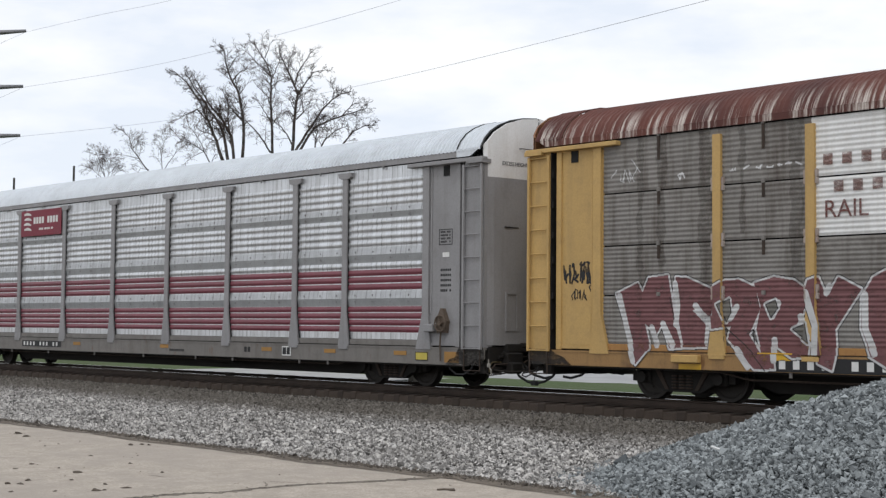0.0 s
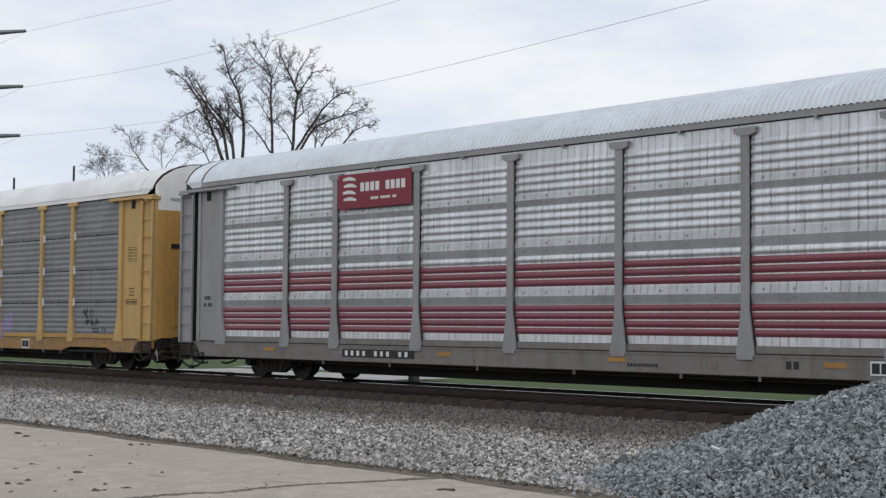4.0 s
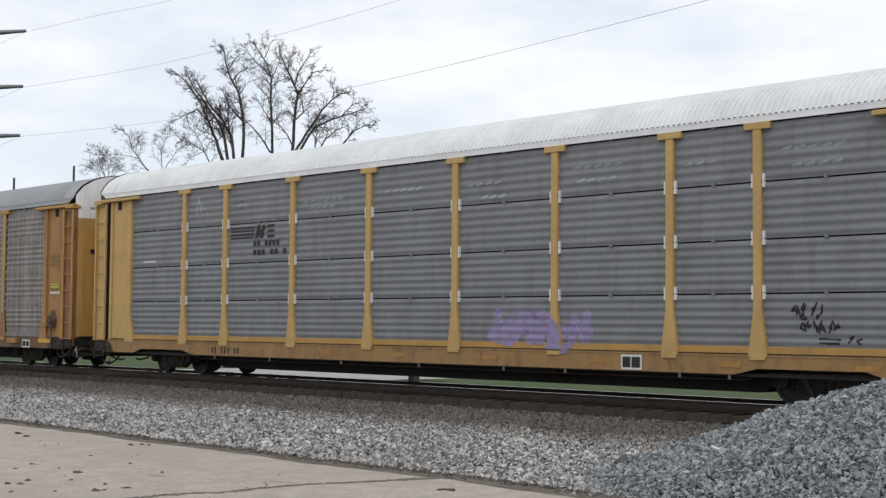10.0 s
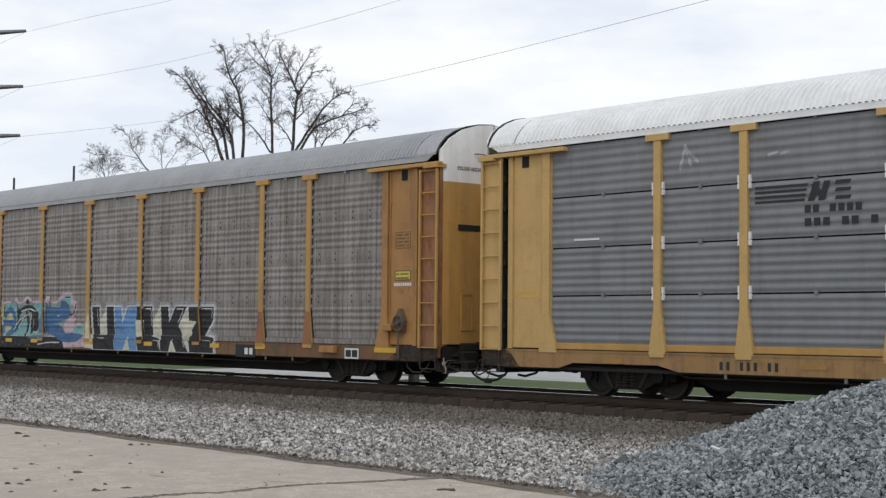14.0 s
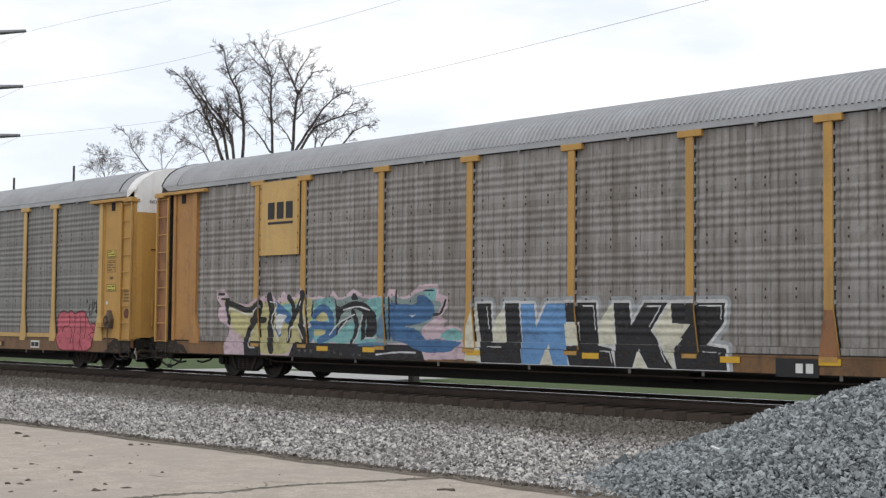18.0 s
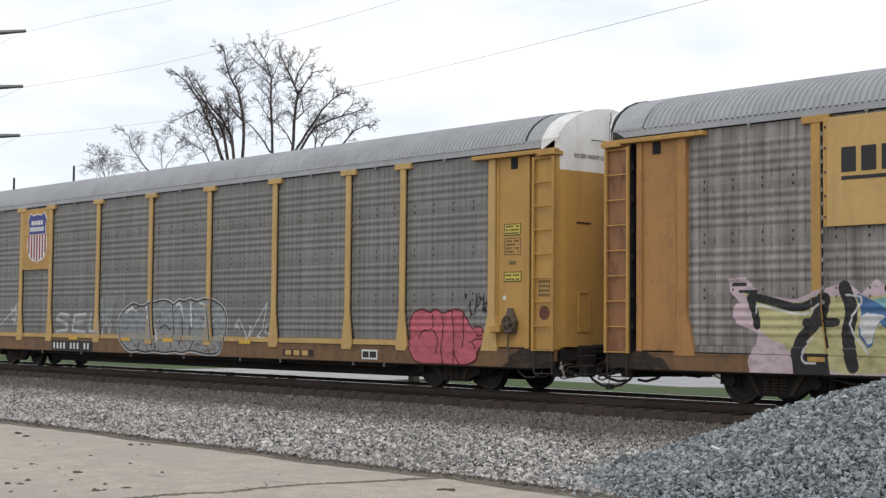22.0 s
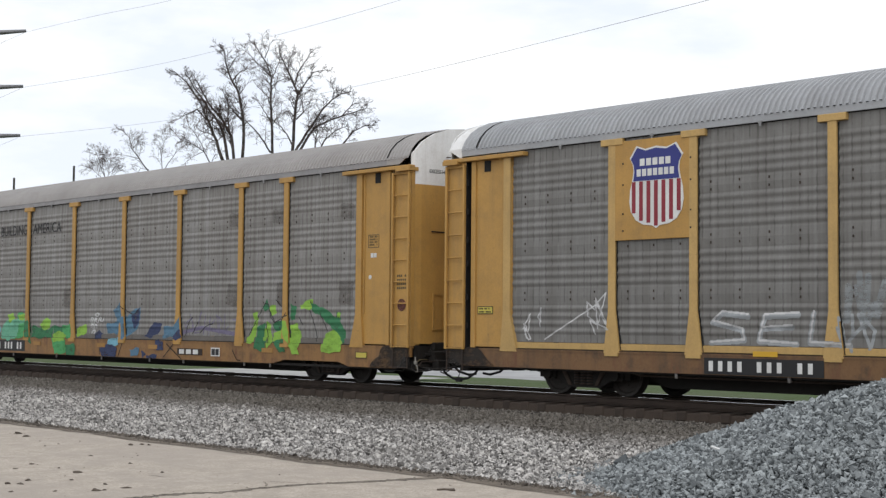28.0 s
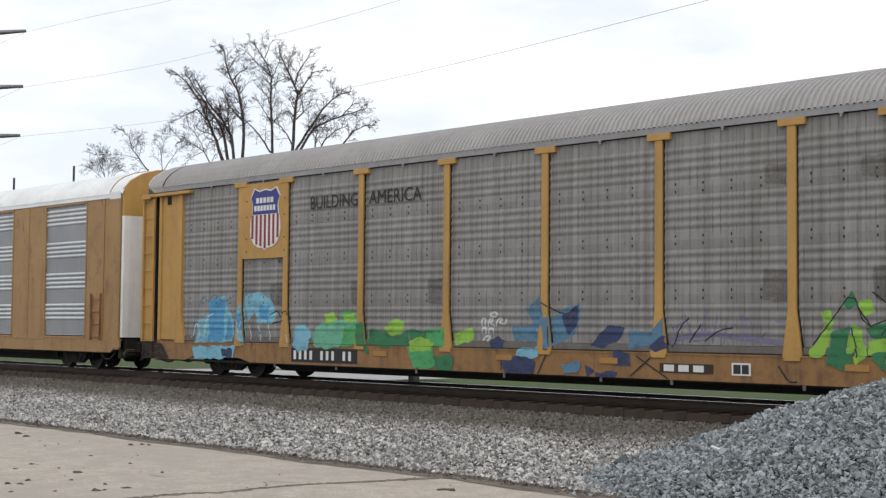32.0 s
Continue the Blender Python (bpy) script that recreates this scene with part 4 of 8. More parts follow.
TRUCK = make_truck()
WHEELS = []


def add_truck(car, x):
    t = new("truck")
    t.parent = car
    t.empty_display_size = 0.2
    t.matrix_basis = pose(x, 0, 0)
    t["label"] = "grimy dark steel two-axle truck"
    side_frame, springs, bolster, brake_beam, wheelset = TRUCK
    for m in (Matrix(), FAR):
        part("side_frame", side_frame, t, at=m)
        part("springs", springs, t, at=m)
    part("bolster", bolster, t)
    part("brake_beam", brake_beam, t)
    for sx in (-0.88, 0.88):
        WHEELS.append((part("wheelset", wheelset, t, at=pose(sx, 0, 0.425)), sx))


def make_ladder(mat, back_mat=None):
    rail = Shape().box(-0.028, 0.028, -1.64, -1.585, 0.86, 4.74, b=0.006).mesh("ladder_rail", mat)
    rung = Shape().tube((-0.26, -1.61, 0), (0.26, -1.61, 0), 0.014, 6).box(-0.275, -0.235, -1.63, -1.575, -0.02, 0.02).box(0.235, 0.275, -1.63, -1.575, -0.02, 0.02).mesh("rung", mat)
    # The inner side is coloured black to stand for the deep recess's shade.
    back = Shape().box(-0.29, 0.30, -1.56, -1.52, 0.90, 4.80).box(0.26, 0.30, -1.52, -1.30, 0.90, 4.80).box(-0.31, -0.29, -1.57, -1.15, 0.90, 4.80, 1)
    for z in (1.3, 1.9, 2.6, 3.1, 3.7, 4.3):
        back.box(-0.35, -0.30, -1.56, -1.50, z, z + 0.12, 1)
    return rail, rung, back.mesh("ladder_back", back_mat or mat, BLACK)


def add_ladder(car, x, meshes, m=None):
    rail, rung, back = meshes
    base = m or Matrix()
    lad = new("ladder")
    lad.parent = car
    lad.empty_display_size = 0.2
    lad.matrix_basis = base @ pose(x, 0, 0)
    for sx in (-0.27, 0.27):
        part("ladder_rail", rail, lad, at=pose(sx, 0, 0))
    for k in range(9):
        part("rung", rung, lad, at=pose(0, 0, 0.88 + 0.478 * k))
    part("back_plate", back, lad, at=Matrix.Diagonal((1 if x > 0 else -1, 1, 1, 1)))
    return lad


def ribbed(s, x0, x1, pitch, amp, lift=0.0):
    """Adds a roof sheet whose ribs run across the car, from eave to eave."""
    slope = [(-1.548, 5.045)] + list(ROOF)
    prof = slope + [(-y, z) for y, z in slope[-2::-1]]
    xs = []
    n = int(round((x1 - x0) / pitch))
    p = (x1 - x0) / n
    for k in range(n):
        a = x0 + p * k
        xs += [(a, 0), (a + 0.42 * p, 0), (a + 0.58 * p, amp), (a + 0.86 * p, amp)]
    xs.append((x1, 0))
    vs, fs = [], []
    for x, h in xs:
        for y, z in prof:
            d = math.hypot(y, z - 4.2)
            k = 1 + (h + lift) / d
            vs.append((x, y * k, 4.2 + (z - 4.2) * k))
    m = len(prof)
    for i in range(len(xs) - 1):
        for j in range(m - 1):
            fs.append((i * m + j, (i + 1) * m + j, (i + 1) * m + j + 1, i * m + j + 1))
    return s.add(vs, fs)


def roof_mesh(mat, x0, x1, pitch=0.123, amp=0.030):
    return ribbed(Shape(), x0, x1, pitch, amp).mesh("roof", mat)


def fascia_mesh(mat, x1):
    """Flat strip along the eave under the ends of the ribs, with a folded lower edge."""
    s = Shape()
    s.box(-x1, x1, -1.552, -1.525, 4.945, 5.052)
    s.box(-x1, x1, -1.562, -1.525, 4.93, 4.947)
    return s.mesh("eave_strip", mat)


def roof_tip_mesh(mat, dark, x0, x1=13.58):
    """Last ribbed sheet of the roof, lapped over the others, with a dark seam and a folded skirt."""
    s = ribbed(Shape(), x0, x1, 0.118, 0.022, 0.010)
    s.sweep([(x0 + 0.004 * math.sin(9 * y), y * 1.012, z + 0.024) for y, z in list(ROOF) + [(-y, z) for y, z in ROOF[-2::-1]]], 0.013, 5, 1)
    for y0 in (-1.556, 1.530):
        s.prism([(x0, 4.93), (min(x0 + 0.42, x1 - 0.02), 4.93), (x1, 5.10), (x0, 5.10)], y0, y0 + 0.026, "y")
    return s.mesh("roof_end", mat, dark)


def hood_mesh(mat, dark, x0=13.02, x1=13.72, slant=0.30):
    """Smooth end of the roof, with a dark seam where it meets the ribbed sheets."""
    prof = [(y * 1.008, z + 0.012) for y, z in ROOF] + [(-y * 1.008, z + 0.012) for y, z in ROOF[-2::-1]]
    s = Shape()
    xs = (x0, x1 - 0.1, x1)
    vs = [(x, y, z - (0.05 if x == x1 else 0)) for x in xs for y, z in prof]
    m = len(prof)
    s.add(vs, [(i * m + j, (i + 1) * m + j, (i + 1) * m + j + 1, i * m + j + 1) for i in range(2) for j in range(m - 1)])
    s.sweep([(x0, y, z + 0.01) for y, z in prof], 0.016, 5, 1)
    for y0 in (-1.548, 1.522):
        s.prism([(x0, 4.895), (x0 + slant, 4.895), (min(x0 + 0.60, x1), 5.10), (x0, 5.10)], y0, y0 + 0.026, "y")
    return s.mesh("roof_end", mat, dark)


DOOR_PLAN = ((13.66, -1.50), (13.72, -1.46), (13.76, -1.30), (13.785, -0.95), (13.80, -0.5), (13.80, -0.03))


def door_mesh(lower, upper, z_split=4.47):
    s = Shape()
    for k, (zs, m) in enumerate((((0.95, z_split), 0), ((z_split, None), 1))):
        vs = []
        for x, y in DOOR_PLAN:
            top = zs[1] if zs[1] else max(roof_z(y) + 0.02, z_split + 0.01)
            vs += [(x, y, zs[0]), (x, y, top), (x - 0.04, y, zs[0]), (x - 0.04, y, top)]
        fs = []
        for i in range(len(DOOR_PLAN) - 1):
            a, b = 4 * i, 4 * i + 4
            fs += [(a, b, b + 1, a + 1), (a + 2, a + 3, b + 3, b + 2), (a + 1, b + 1, b + 3, a + 3)]
        fs.append((len(vs) - 4, len(vs) - 2, len(vs) - 1, len(vs) - 3))
        s.add(vs, fs, m)
    return s.mesh("end_door", lower, upper)


def corner_mesh(mat):
    """The flat side plate between the last panel and the ladder, with its end post and stiffeners."""
    s = Shape()
    s.box(PANEL_END, 12.99, -1.52, -1.48, 0.92, 4.86)
    s.box(12.95, 12.99, -1.52, -1.15, 0.92, 4.86)
    s.box(12.86, 12.99, -1.56, -1.50, 0.90, 4.80, b=0.01)
    s.box(12.06, 12.86, -1.535, -1.50, 0.93, 0.99)
    return s.mesh("corner_plate", mat)


def end_post_mesh(mat):
    s = Shape().prism([(11.62, 0.84), (12.10, 0.84), (12.02, 1.60), (12.02, 4.80), (11.82, 4.80), (11.82, 1.60)], POST_Y, -1.50, "y")
    return s.mesh("end_post", mat)


def stiffener_mesh(mat):
    return Shape().box(12.05, 12.09, -1.545, -1.51, 1.60, 4.78, b=0.006).mesh("stiffener", mat)


def header_mesh(mat, dark):
    s = Shape()
    s.box(11.38, 13.76, -1.66, -1.50, 4.80, 4.885, b=0.01)
    s.box(13.30, 13.76, -1.68, -1.40, 4.76, 4.84)
    s.box(12.44, 12.62, -1.535, -1.50, 4.56, 4.79, 1)
    return s.mesh("header", mat, dark)


def sill_mesh(mat, dark, low=0.52, notch=None):
    """Side sill down to a height; some cars' sills step up over the trucks."""
    s = Shape()
    half = [(13.25, low), (13.45, 0.66), (13.72, 0.66)]
    if notch:
        half = [(8.62, low), (9.10, notch), (11.20, notch), (11.58, low)] + half
    s.prism([(-x, z) for x, z in half[::-1]] + half + [(13.72, 0.88), (-13.72, 0.88)], -1.56, -1.50, "y")
    s.box(-13.72, 13.72, -1.57, -1.46, 0.855, 0.893)
    s.prism([(-x, z) for x, z in ((13.2, low - 0.035), (12.9, low + 0.02))] + [(12.9, low + 0.02), (13.2, low - 0.035)], -1.50, -1.47, "y", 1)
    return s.mesh("side_sill", mat, dark)


GAP_LINE = Shape().box(-11.82, 11.82, -1.574, -1.50, 0.8945, 0.9065).mesh("sill_joint", INSIDE)
EAVE_GAP = Shape().box(-11.8, 11.8, -1.512, -1.49, 4.912, 4.93).mesh("eave_gap", INSIDE)
HOOK = Shape().box(-0.035, 0.035, -1.572, -1.53, 4.905, 4.95).box(-0.018, 0.018, -1.566, -1.535, 4.86, 4.905).mesh("eave_hook", plain("grey_hook_steel", (0.30, 0.30, 0.30), 0.6, 0.2))
TAB = Shape().box(-0.03, 0.03, -1.545, -1.515, -0.075, 0.03, b=0.006).mesh("pipe_clip", plain("bare_grey_clip", (0.16, 0.15, 0.14), 0.6, 0.2))


def frame_meshes():
    """Running frame and dark inner body that close the car."""
    c = Shape()
    c.prism([(-13.6, 0.60), (-9.5, 0.60), (-9.25, 0.46), (-8.5, 0.195), (8.5, 0.195), (9.25, 0.46), (9.5, 0.60), (13.6, 0.60), (13.6, 0.86), (-13.6, 0.86)], -0.62, 0.62, "y")
    d = Shape().box(-13.5, 13.5, -1.46, 1.46, 0.86, 0.96)
    for z in (2.35, 3.9):
        d.box(-13.2, 13.2, -1.44, 1.44, z, z + 0.05)
    return c.mesh("centre_sill", STEEL_DARK), d.mesh("deck", INSIDE)


CENTRE_SILL, DECK = frame_meshes()
BEARER = Shape().prism([(-1.46, 0.70), (-0.62, 0.60), (0.62, 0.60), (1.46, 0.70), (1.46, 0.85), (-1.46, 0.85)], -0.04, 0.04, "x").mesh("cross_bearer", STEEL_DARK)
RESERVOIR = Shape().tube((-0.85, -1.05, 0.52), (0.85, -1.05, 0.52), 0.17, 14).mesh("air_reservoir", STEEL_DARK)
PIPE = Shape().bend([(-12.9, -1.34, 0.60), (-9.2, -1.34, 0.56), (-8.6, -1.30, 0.44), (8.6, -1.30, 0.44), (9.2, -1.34, 0.56), (12.9, -1.34, 0.60)], 0.018, 6).mesh("brake_pipe", STEEL_BROWN)
LOOP = Shape().bend([(12.55, -1.40, 0.62), (12.60, -1.45, 0.44), (12.80, -1.46, 0.33), (13.05, -1.46, 0.33), (13.25, -1.45, 0.44), (13.30, -1.40, 0.62)], 0.022, 6).mesh("hanging_hose", BLACK)
LEVER = Shape().bend([(13.76, -1.45, 0.50), (13.90, -1.46, 0.48), (13.92, -1.40, 0.56), (13.90, -0.55, 0.58), (14.10, -0.2, 0.80)], 0.016, 5).mesh("uncoupling_lever", STEEL_BROWN)
GEAR_BOX = Shape().box(13.60, 13.92, -1.05, -0.55, 0.50, 0.80, b=0.03).tube((13.70, -1.30, 0.45), (13.70, -0.4, 0.45), 0.05, 8).box(13.74, 13.88, -0.55, 0.55, 0.90, 1.0, b=0.02).mesh("draft_gear", STEEL_DARK)
COUPLER = Shape().box(13.55, 14.15, -0.11, 0.11, 0.66, 0.90, b=0.03).box(14.08, 14.38, -0.16, 0.16, 0.62, 0.94, b=0.05).mesh("coupler", STEEL_BROWN)
CLUTTER = Shape().box(13.40, 13.62, -1.48, -0.9, 0.64, 0.96, b=0.02).box(13.62, 13.86, -0.98, 0.98, 0.80, 0.98, b=0.02).tube((13.80, -1.2, 0.70), (13.80, 1.2, 0.70), 0.035, 8).box(13.66, 13.74, -1.42, -1.34, 0.42, 0.92).box(13.66, 13.74, -0.74, -0.66, 0.40, 0.80)
CLUTTER.bend([(13.86, -1.1, 0.82), (13.98, -0.9, 0.46), (14.02, -0.6, 0.40), (13.95, -0.35, 0.60)], 0.022, 6).bend([(13.55, -1.40, 0.62), (13.66, -1.42, 0.40), (13.95, -1.30, 0.36), (14.10, -1.05, 0.42)], 0.020, 6).bend([(12.9, -1.42, 0.56), (13.1, -1.46, 0.36), (13.35, -1.46, 0.34), (13.6, -1.42, 0.52)], 0.016, 5)
CLUTTER.box(13.30, 13.60, -1.30, 1.30, 0.40, 0.62, b=0.03).box(13.62, 14.20, -0.35, 0.35, 0.44, 0.66, b=0.04).box(13.86, 14.06, -1.05, -0.72, 0.36, 0.60, b=0.03)
CLUTTER = CLUTTER.mesh("end_clutter", STEEL_DARK)
STRIKER = Shape().box(13.56, 13.74, -1.35, 1.35, 0.56, 0.92, b=0.02).box(13.70, 13.80, -0.32, 0.32, 0.52, 0.98, b=0.02).box(13.50, 13.66, -1.45, -0.95, 0.36, 0.60).mesh("end_sill", STEEL_DARK)
HOSE = Shape().bend([(13.70, -0.42, 0.62), (13.88, -0.46, 0.50), (14.05, -0.40, 0.34), (14.25, -0.28, 0.27), (14.40, -0.2, 0.30)], 0.028, 7).bend([(13.74, -0.25, 0.60), (13.74, -1.30, 0.60), (13.76, -1.42, 0.52), (13.78, -1.43, 0.40)], 0.014, 5, 1).mesh("air_hose", BLACK, LETTER_GREY)
COUPLED_HOSE = Shape().sweep([(13.72, -0.62, 0.60), (13.80, -0.70, 0.44), (13.98, -0.74, 0.30), (14.22, -0.74, 0.20), (14.45, -0.74, 0.175), (14.70, -0.74, 0.22), (14.90, -0.72, 0.33), (15.02, -0.68, 0.50), (15.06, -0.6, 0.62)], 0.027, 7)
COUPLED_HOSE.box(14.33, 14.50, -0.79, -0.69, 0.13, 0.23, b=0.02).sweep([(14.36, -0.72, 0.20), (14.34, -0.60, 0.45), (14.37, -0.5, 0.70)], 0.010, 5)
COUPLED_HOSE = COUPLED_HOSE.mesh("coupled_hose", BLACK)
CUT_BAR = Shape().sweep([(13.55, -1.30, 0.52), (13.72, -1.34, 0.46), (13.95, -1.34, 0.43), (14.20, -1.20, 0.405), (14.30, -1.05, 0.42), (14.22, -0.85, 0.45), (13.9, -0.6, 0.55)], 0.021, 6).sweep([(13.60, -1.42, 0.58), (13.70, -1.50, 0.40), (13.86, -1.50, 0.335), (14.02, -1.44, 0.36), (14.10, -1.30, 0.45)], 0.015, 5).mesh("cut_bar", STEEL_DARK)
GLAD = Shape().sweep([(13.80, -1.48, 0.66), (13.83, -1.50, 0.52), (13.90, -1.50, 0.44), (13.90, -1.50, 0.34), (13.82, -1.50, 0.34)], 0.014, 5).box(13.79, 13.87, -1.53, -1.47, 0.50, 0.58, b=0.015).mesh("hose_bracket", plain("pale_bare_metal", (0.32, 0.30, 0.27), 0.5, 0.3))
STIRRUP = Shape().bend([(-0.24, -1.60, 0.92), (-0.24, -1.60, 0.42), (0.24, -1.60, 0.42), (0.24, -1.60, 0.92)], 0.016, 5).mesh("stirrup_step", STEEL_BROWN)
GASKET = Shape().sweep([(13.60 + 0.12 * (1 - abs(y) / 1.53), y * 1.012, z + 0.02) for y, z in list(ROOF) + [(-y, z) for y, z in ROOF[-2::-1]]], 0.024, 6).mesh("end_gasket", BLACK)
ROD = Shape().tube((13.84, -0.0, 1.0), (13.84, 0.0, 5.50), 0.030, 8).box(13.81, 13.89, -0.05, 0.05, 3.75, 4.45, 1).box(13.81, 13.89, -0.05, 0.05, 1.6, 2.5, 1).box(13.79, 13.825, -0.045, 0.045, 1.0, 5.55).mesh("door_rod", BLACK, STEEL_BROWN)


BRAKE_STEEL = plain("rusty_pale_steel", (0.15, 0.11, 0.08), 0.7, 0.2, 0.5)


def hand_brake(mat):
    s = Shape()
    s.box(12.00, 12.28, -1.70, -1.56, 1.22, 1.38, 1, b=0.015)
    s.prism([(12.36, 1.20), (12.62, 1.20), (12.66, 1.45), (12.52, 1.72), (12.46, 1.72), (12.32, 1.45)], -1.62, -1.52, "y")
    s.ring((12.50, -1.66, 1.40), 0.17, 0.018, 16)
    s.tube((12.50, -1.70, 1.40), (12.50, -1.55, 1.40), 0.05, 8)
    s.bend([(12.46, -1.60, 1.2), (12.44, -1.60, 0.95), (12.46, -1.60, 0.6)], 0.02, 5)
    for a in (0.3, 1.9, 3.4, 5.0):
        s.tube((12.50, -1.66, 1.40), (12.50 + 0.17 * math.cos(a), -1.66, 1.40 + 0.17 * math.sin(a)), 0.012, 4)
    return s.mesh("hand_brake", BRAKE_STEEL, mat)


def bars(x0, x1, z, h, n, y, seed=0, gap=0.3):
    """Upright blocks that stand for a row of unreadable characters."""
    rnd = random.Random(seed)
    s = Shape()
    w = (x1 - x0) / n
    for k in range(n):
        if rnd.random() < 0.08:
            continue
        s.box(x0 + k * w, x0 + (k + 1 - gap) * w, y - 0.004, y, z, z + h)
    return s


def running_gear(car):
    for x in np.arange(-12.6, 12.7, 1.8):
        part("cross_bearer", BEARER, car, at=pose(x, 0, 0))
    part("air_reservoir", RESERVOIR, car, at=pose(3.2, 0, 0))
    for m in (Matrix(), FAR):
        part("brake_pipe", PIPE, car, at=m)
        part("uncoupling_lever", LEVER, car, at=m)
        part("draft_gear", GEAR_BOX, car, at=m)
        part("hanging_hose", LOOP, car, at=m)


JOINT_SHADE = gap_mesh()
LOWS = {}


def autorack(name, label, x, look_of, sheets="whole"):
    """One closed car carrier: frame, trucks, sides, ends and roof in the given paints."""
    car = thing(name, label, "rail car", at=pose(x, 0, 0), group="train of autorack cars")
    P = dict(look_of)
    P.setdefault("strip", P["sill"])
    part("centre_sill", CENTRE_SILL, car, "black fish-belly centre sill")
    part("deck", DECK, car)
    running_gear(car)
    low = P.get("low", 0.52)
    LOWS[car] = low
    sill = sill_mesh(P["sill"], STEEL_DARK, low, P.get("notch"))
    post, cap = post_mesh(P["post"], P["post"]), cap_mesh(P["cap"], P["cap"] is not GREY_PAINT)
    clips = clip_mesh(P["clip"]) if sheets == "four" else None
    corner, header = corner_mesh(P["corner"]), header_mesh(P["header"], INSIDE)
    end_post, stiff = end_post_mesh(P["post"] if P["corner"] is not YELLOW_DARK else YELLOW_DARK), stiffener_mesh(P["corner"])
    ladder = make_ladder(P["ladder"], P.get("ladder_back"))
    edges = [-PANEL_END] + list(POSTS) + [PANEL_END]
    bays = {}
    for m in (Matrix(), FAR):
        part("side_sill", sill, car, at=m)
        part("sill_joint", GAP_LINE, car, at=m)
        for x in (-7.6, -5.2, -2.4, 0.3, 2.9, 4.6, 7.4, 8.5):
            part("pipe_clip", TAB, car, at=m @ pose(x, 0, low - 0.02))
        if sheets != "four":
            part("eave_gap", EAVE_GAP, car, at=m)
        for p in POSTS:
            po = part("post", post, car, at=m @ pose(p, 0, 0))
            if P.get("caps", True):
                part("cap", cap, po)
            if sheets != "four":
                part("joint", JOINT_SHADE, po)
            if P.get("teeth"):
                part("toothed_edge", P["teeth"], po)
            if clips:
                for z in (1.95, 2.89, 3.89):
                    for sx in (-0.115, 0.115):
                        part("clip", clips, po, at=pose(sx, 0, z))
        for k, (a, b) in enumerate(zip(edges, edges[1:])):
            w = round(b - a, 2)
            if ("strip", w) not in bays:
                bays["strip", w] = Shape().box(-w / 2 + 0.12, w / 2 - 0.12, -1.535, -1.46, 0.907, 1.03, b=0.008).mesh("sill_strip", P["strip"])
            part("sill_strip", bays["strip", w], car, at=m @ pose((a + b) / 2, 0, 0))
            if sheets == "four":
                for j, (lo, hi) in enumerate(zip(SEAMS, SEAMS[1:])):
                    key = (w, j)
                    if key not in bays:
                        s = Shape().sheet(ridges(lo + 0.014, hi - 0.014, *P.get("ribs", (6, 0.016))), -w / 2, w / 2)
                        s.box(-w / 2, w / 2, SIDE_Y + 0.02, SIDE_Y + 0.03, lo - 0.02, hi + 0.02, 1)
                        s.box(-0.03, 0.03, SIDE_Y - 0.045, SIDE_Y, hi - 0.02, hi + 0.05)
                        bays[key] = s.mesh("panel", P["panel"], INSIDE)
                    part("panel", bays[key], car, at=m @ pose((a + b) / 2, 0, 0))
            else:
                if w not in bays:
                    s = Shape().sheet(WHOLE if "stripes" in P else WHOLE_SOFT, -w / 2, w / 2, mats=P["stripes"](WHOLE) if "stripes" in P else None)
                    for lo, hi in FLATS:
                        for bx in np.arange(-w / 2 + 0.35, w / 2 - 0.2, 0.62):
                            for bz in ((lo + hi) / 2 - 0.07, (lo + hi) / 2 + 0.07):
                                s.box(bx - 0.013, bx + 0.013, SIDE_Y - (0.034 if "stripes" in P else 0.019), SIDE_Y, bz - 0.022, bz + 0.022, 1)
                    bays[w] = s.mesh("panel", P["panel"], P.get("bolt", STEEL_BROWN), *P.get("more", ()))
                part("panel", bays[w], car, at=m @ pose((a + b) / 2, 0, 0))
        for mm in (m, m @ Matrix.Diagonal((-1, 1, 1, 1))):
            part("corner_plate", corner, car, at=mm)
            part("end_post", end_post, car, at=mm)
            part("stiffener", stiff, car, at=mm)
            part("header", header, car, at=mm)
        for sx in (-1, 1):
            add_ladder(car, sx * 13.42, ladder, m)
            part("stirrup_step", STIRRUP, car, at=m @ pose(sx * 13.42, 0, 0))
    tip = P.get("tip", 12.86)
    part("roof", roof_mesh(P["roof"], -tip, tip, amp=P.get("rib", 0.038)), car, P.get("roof_label", ""))
    strip = fascia_mesh(P.get("eave", P["roof"]), tip)
    for m in (Matrix(), FAR):
        part("eave_strip", strip, car, at=m)
        if sheets != "four":
            for a, b in zip(edges, edges[1:]):
                part("eave_hook", HOOK, car, at=m @ pose((a + b) / 2, 0, 0))
    white_hood = P["hood"] is WHITE
    hood = roof_tip_mesh(P["roof"] if white_hood else P["hood"], P["roof"] if P["hood"] in (RUST_ROOF, ROOF_WHITE, ROOF_GREY) else INSIDE, tip, 13.30 if white_hood else 13.58)
    cover = hood_mesh(WHITE, ROOF_GREY, x0=13.29, slant=0.04) if white_hood else None
    door = door_mesh(P["door"], P["door_top"], P.get("split", 4.47))
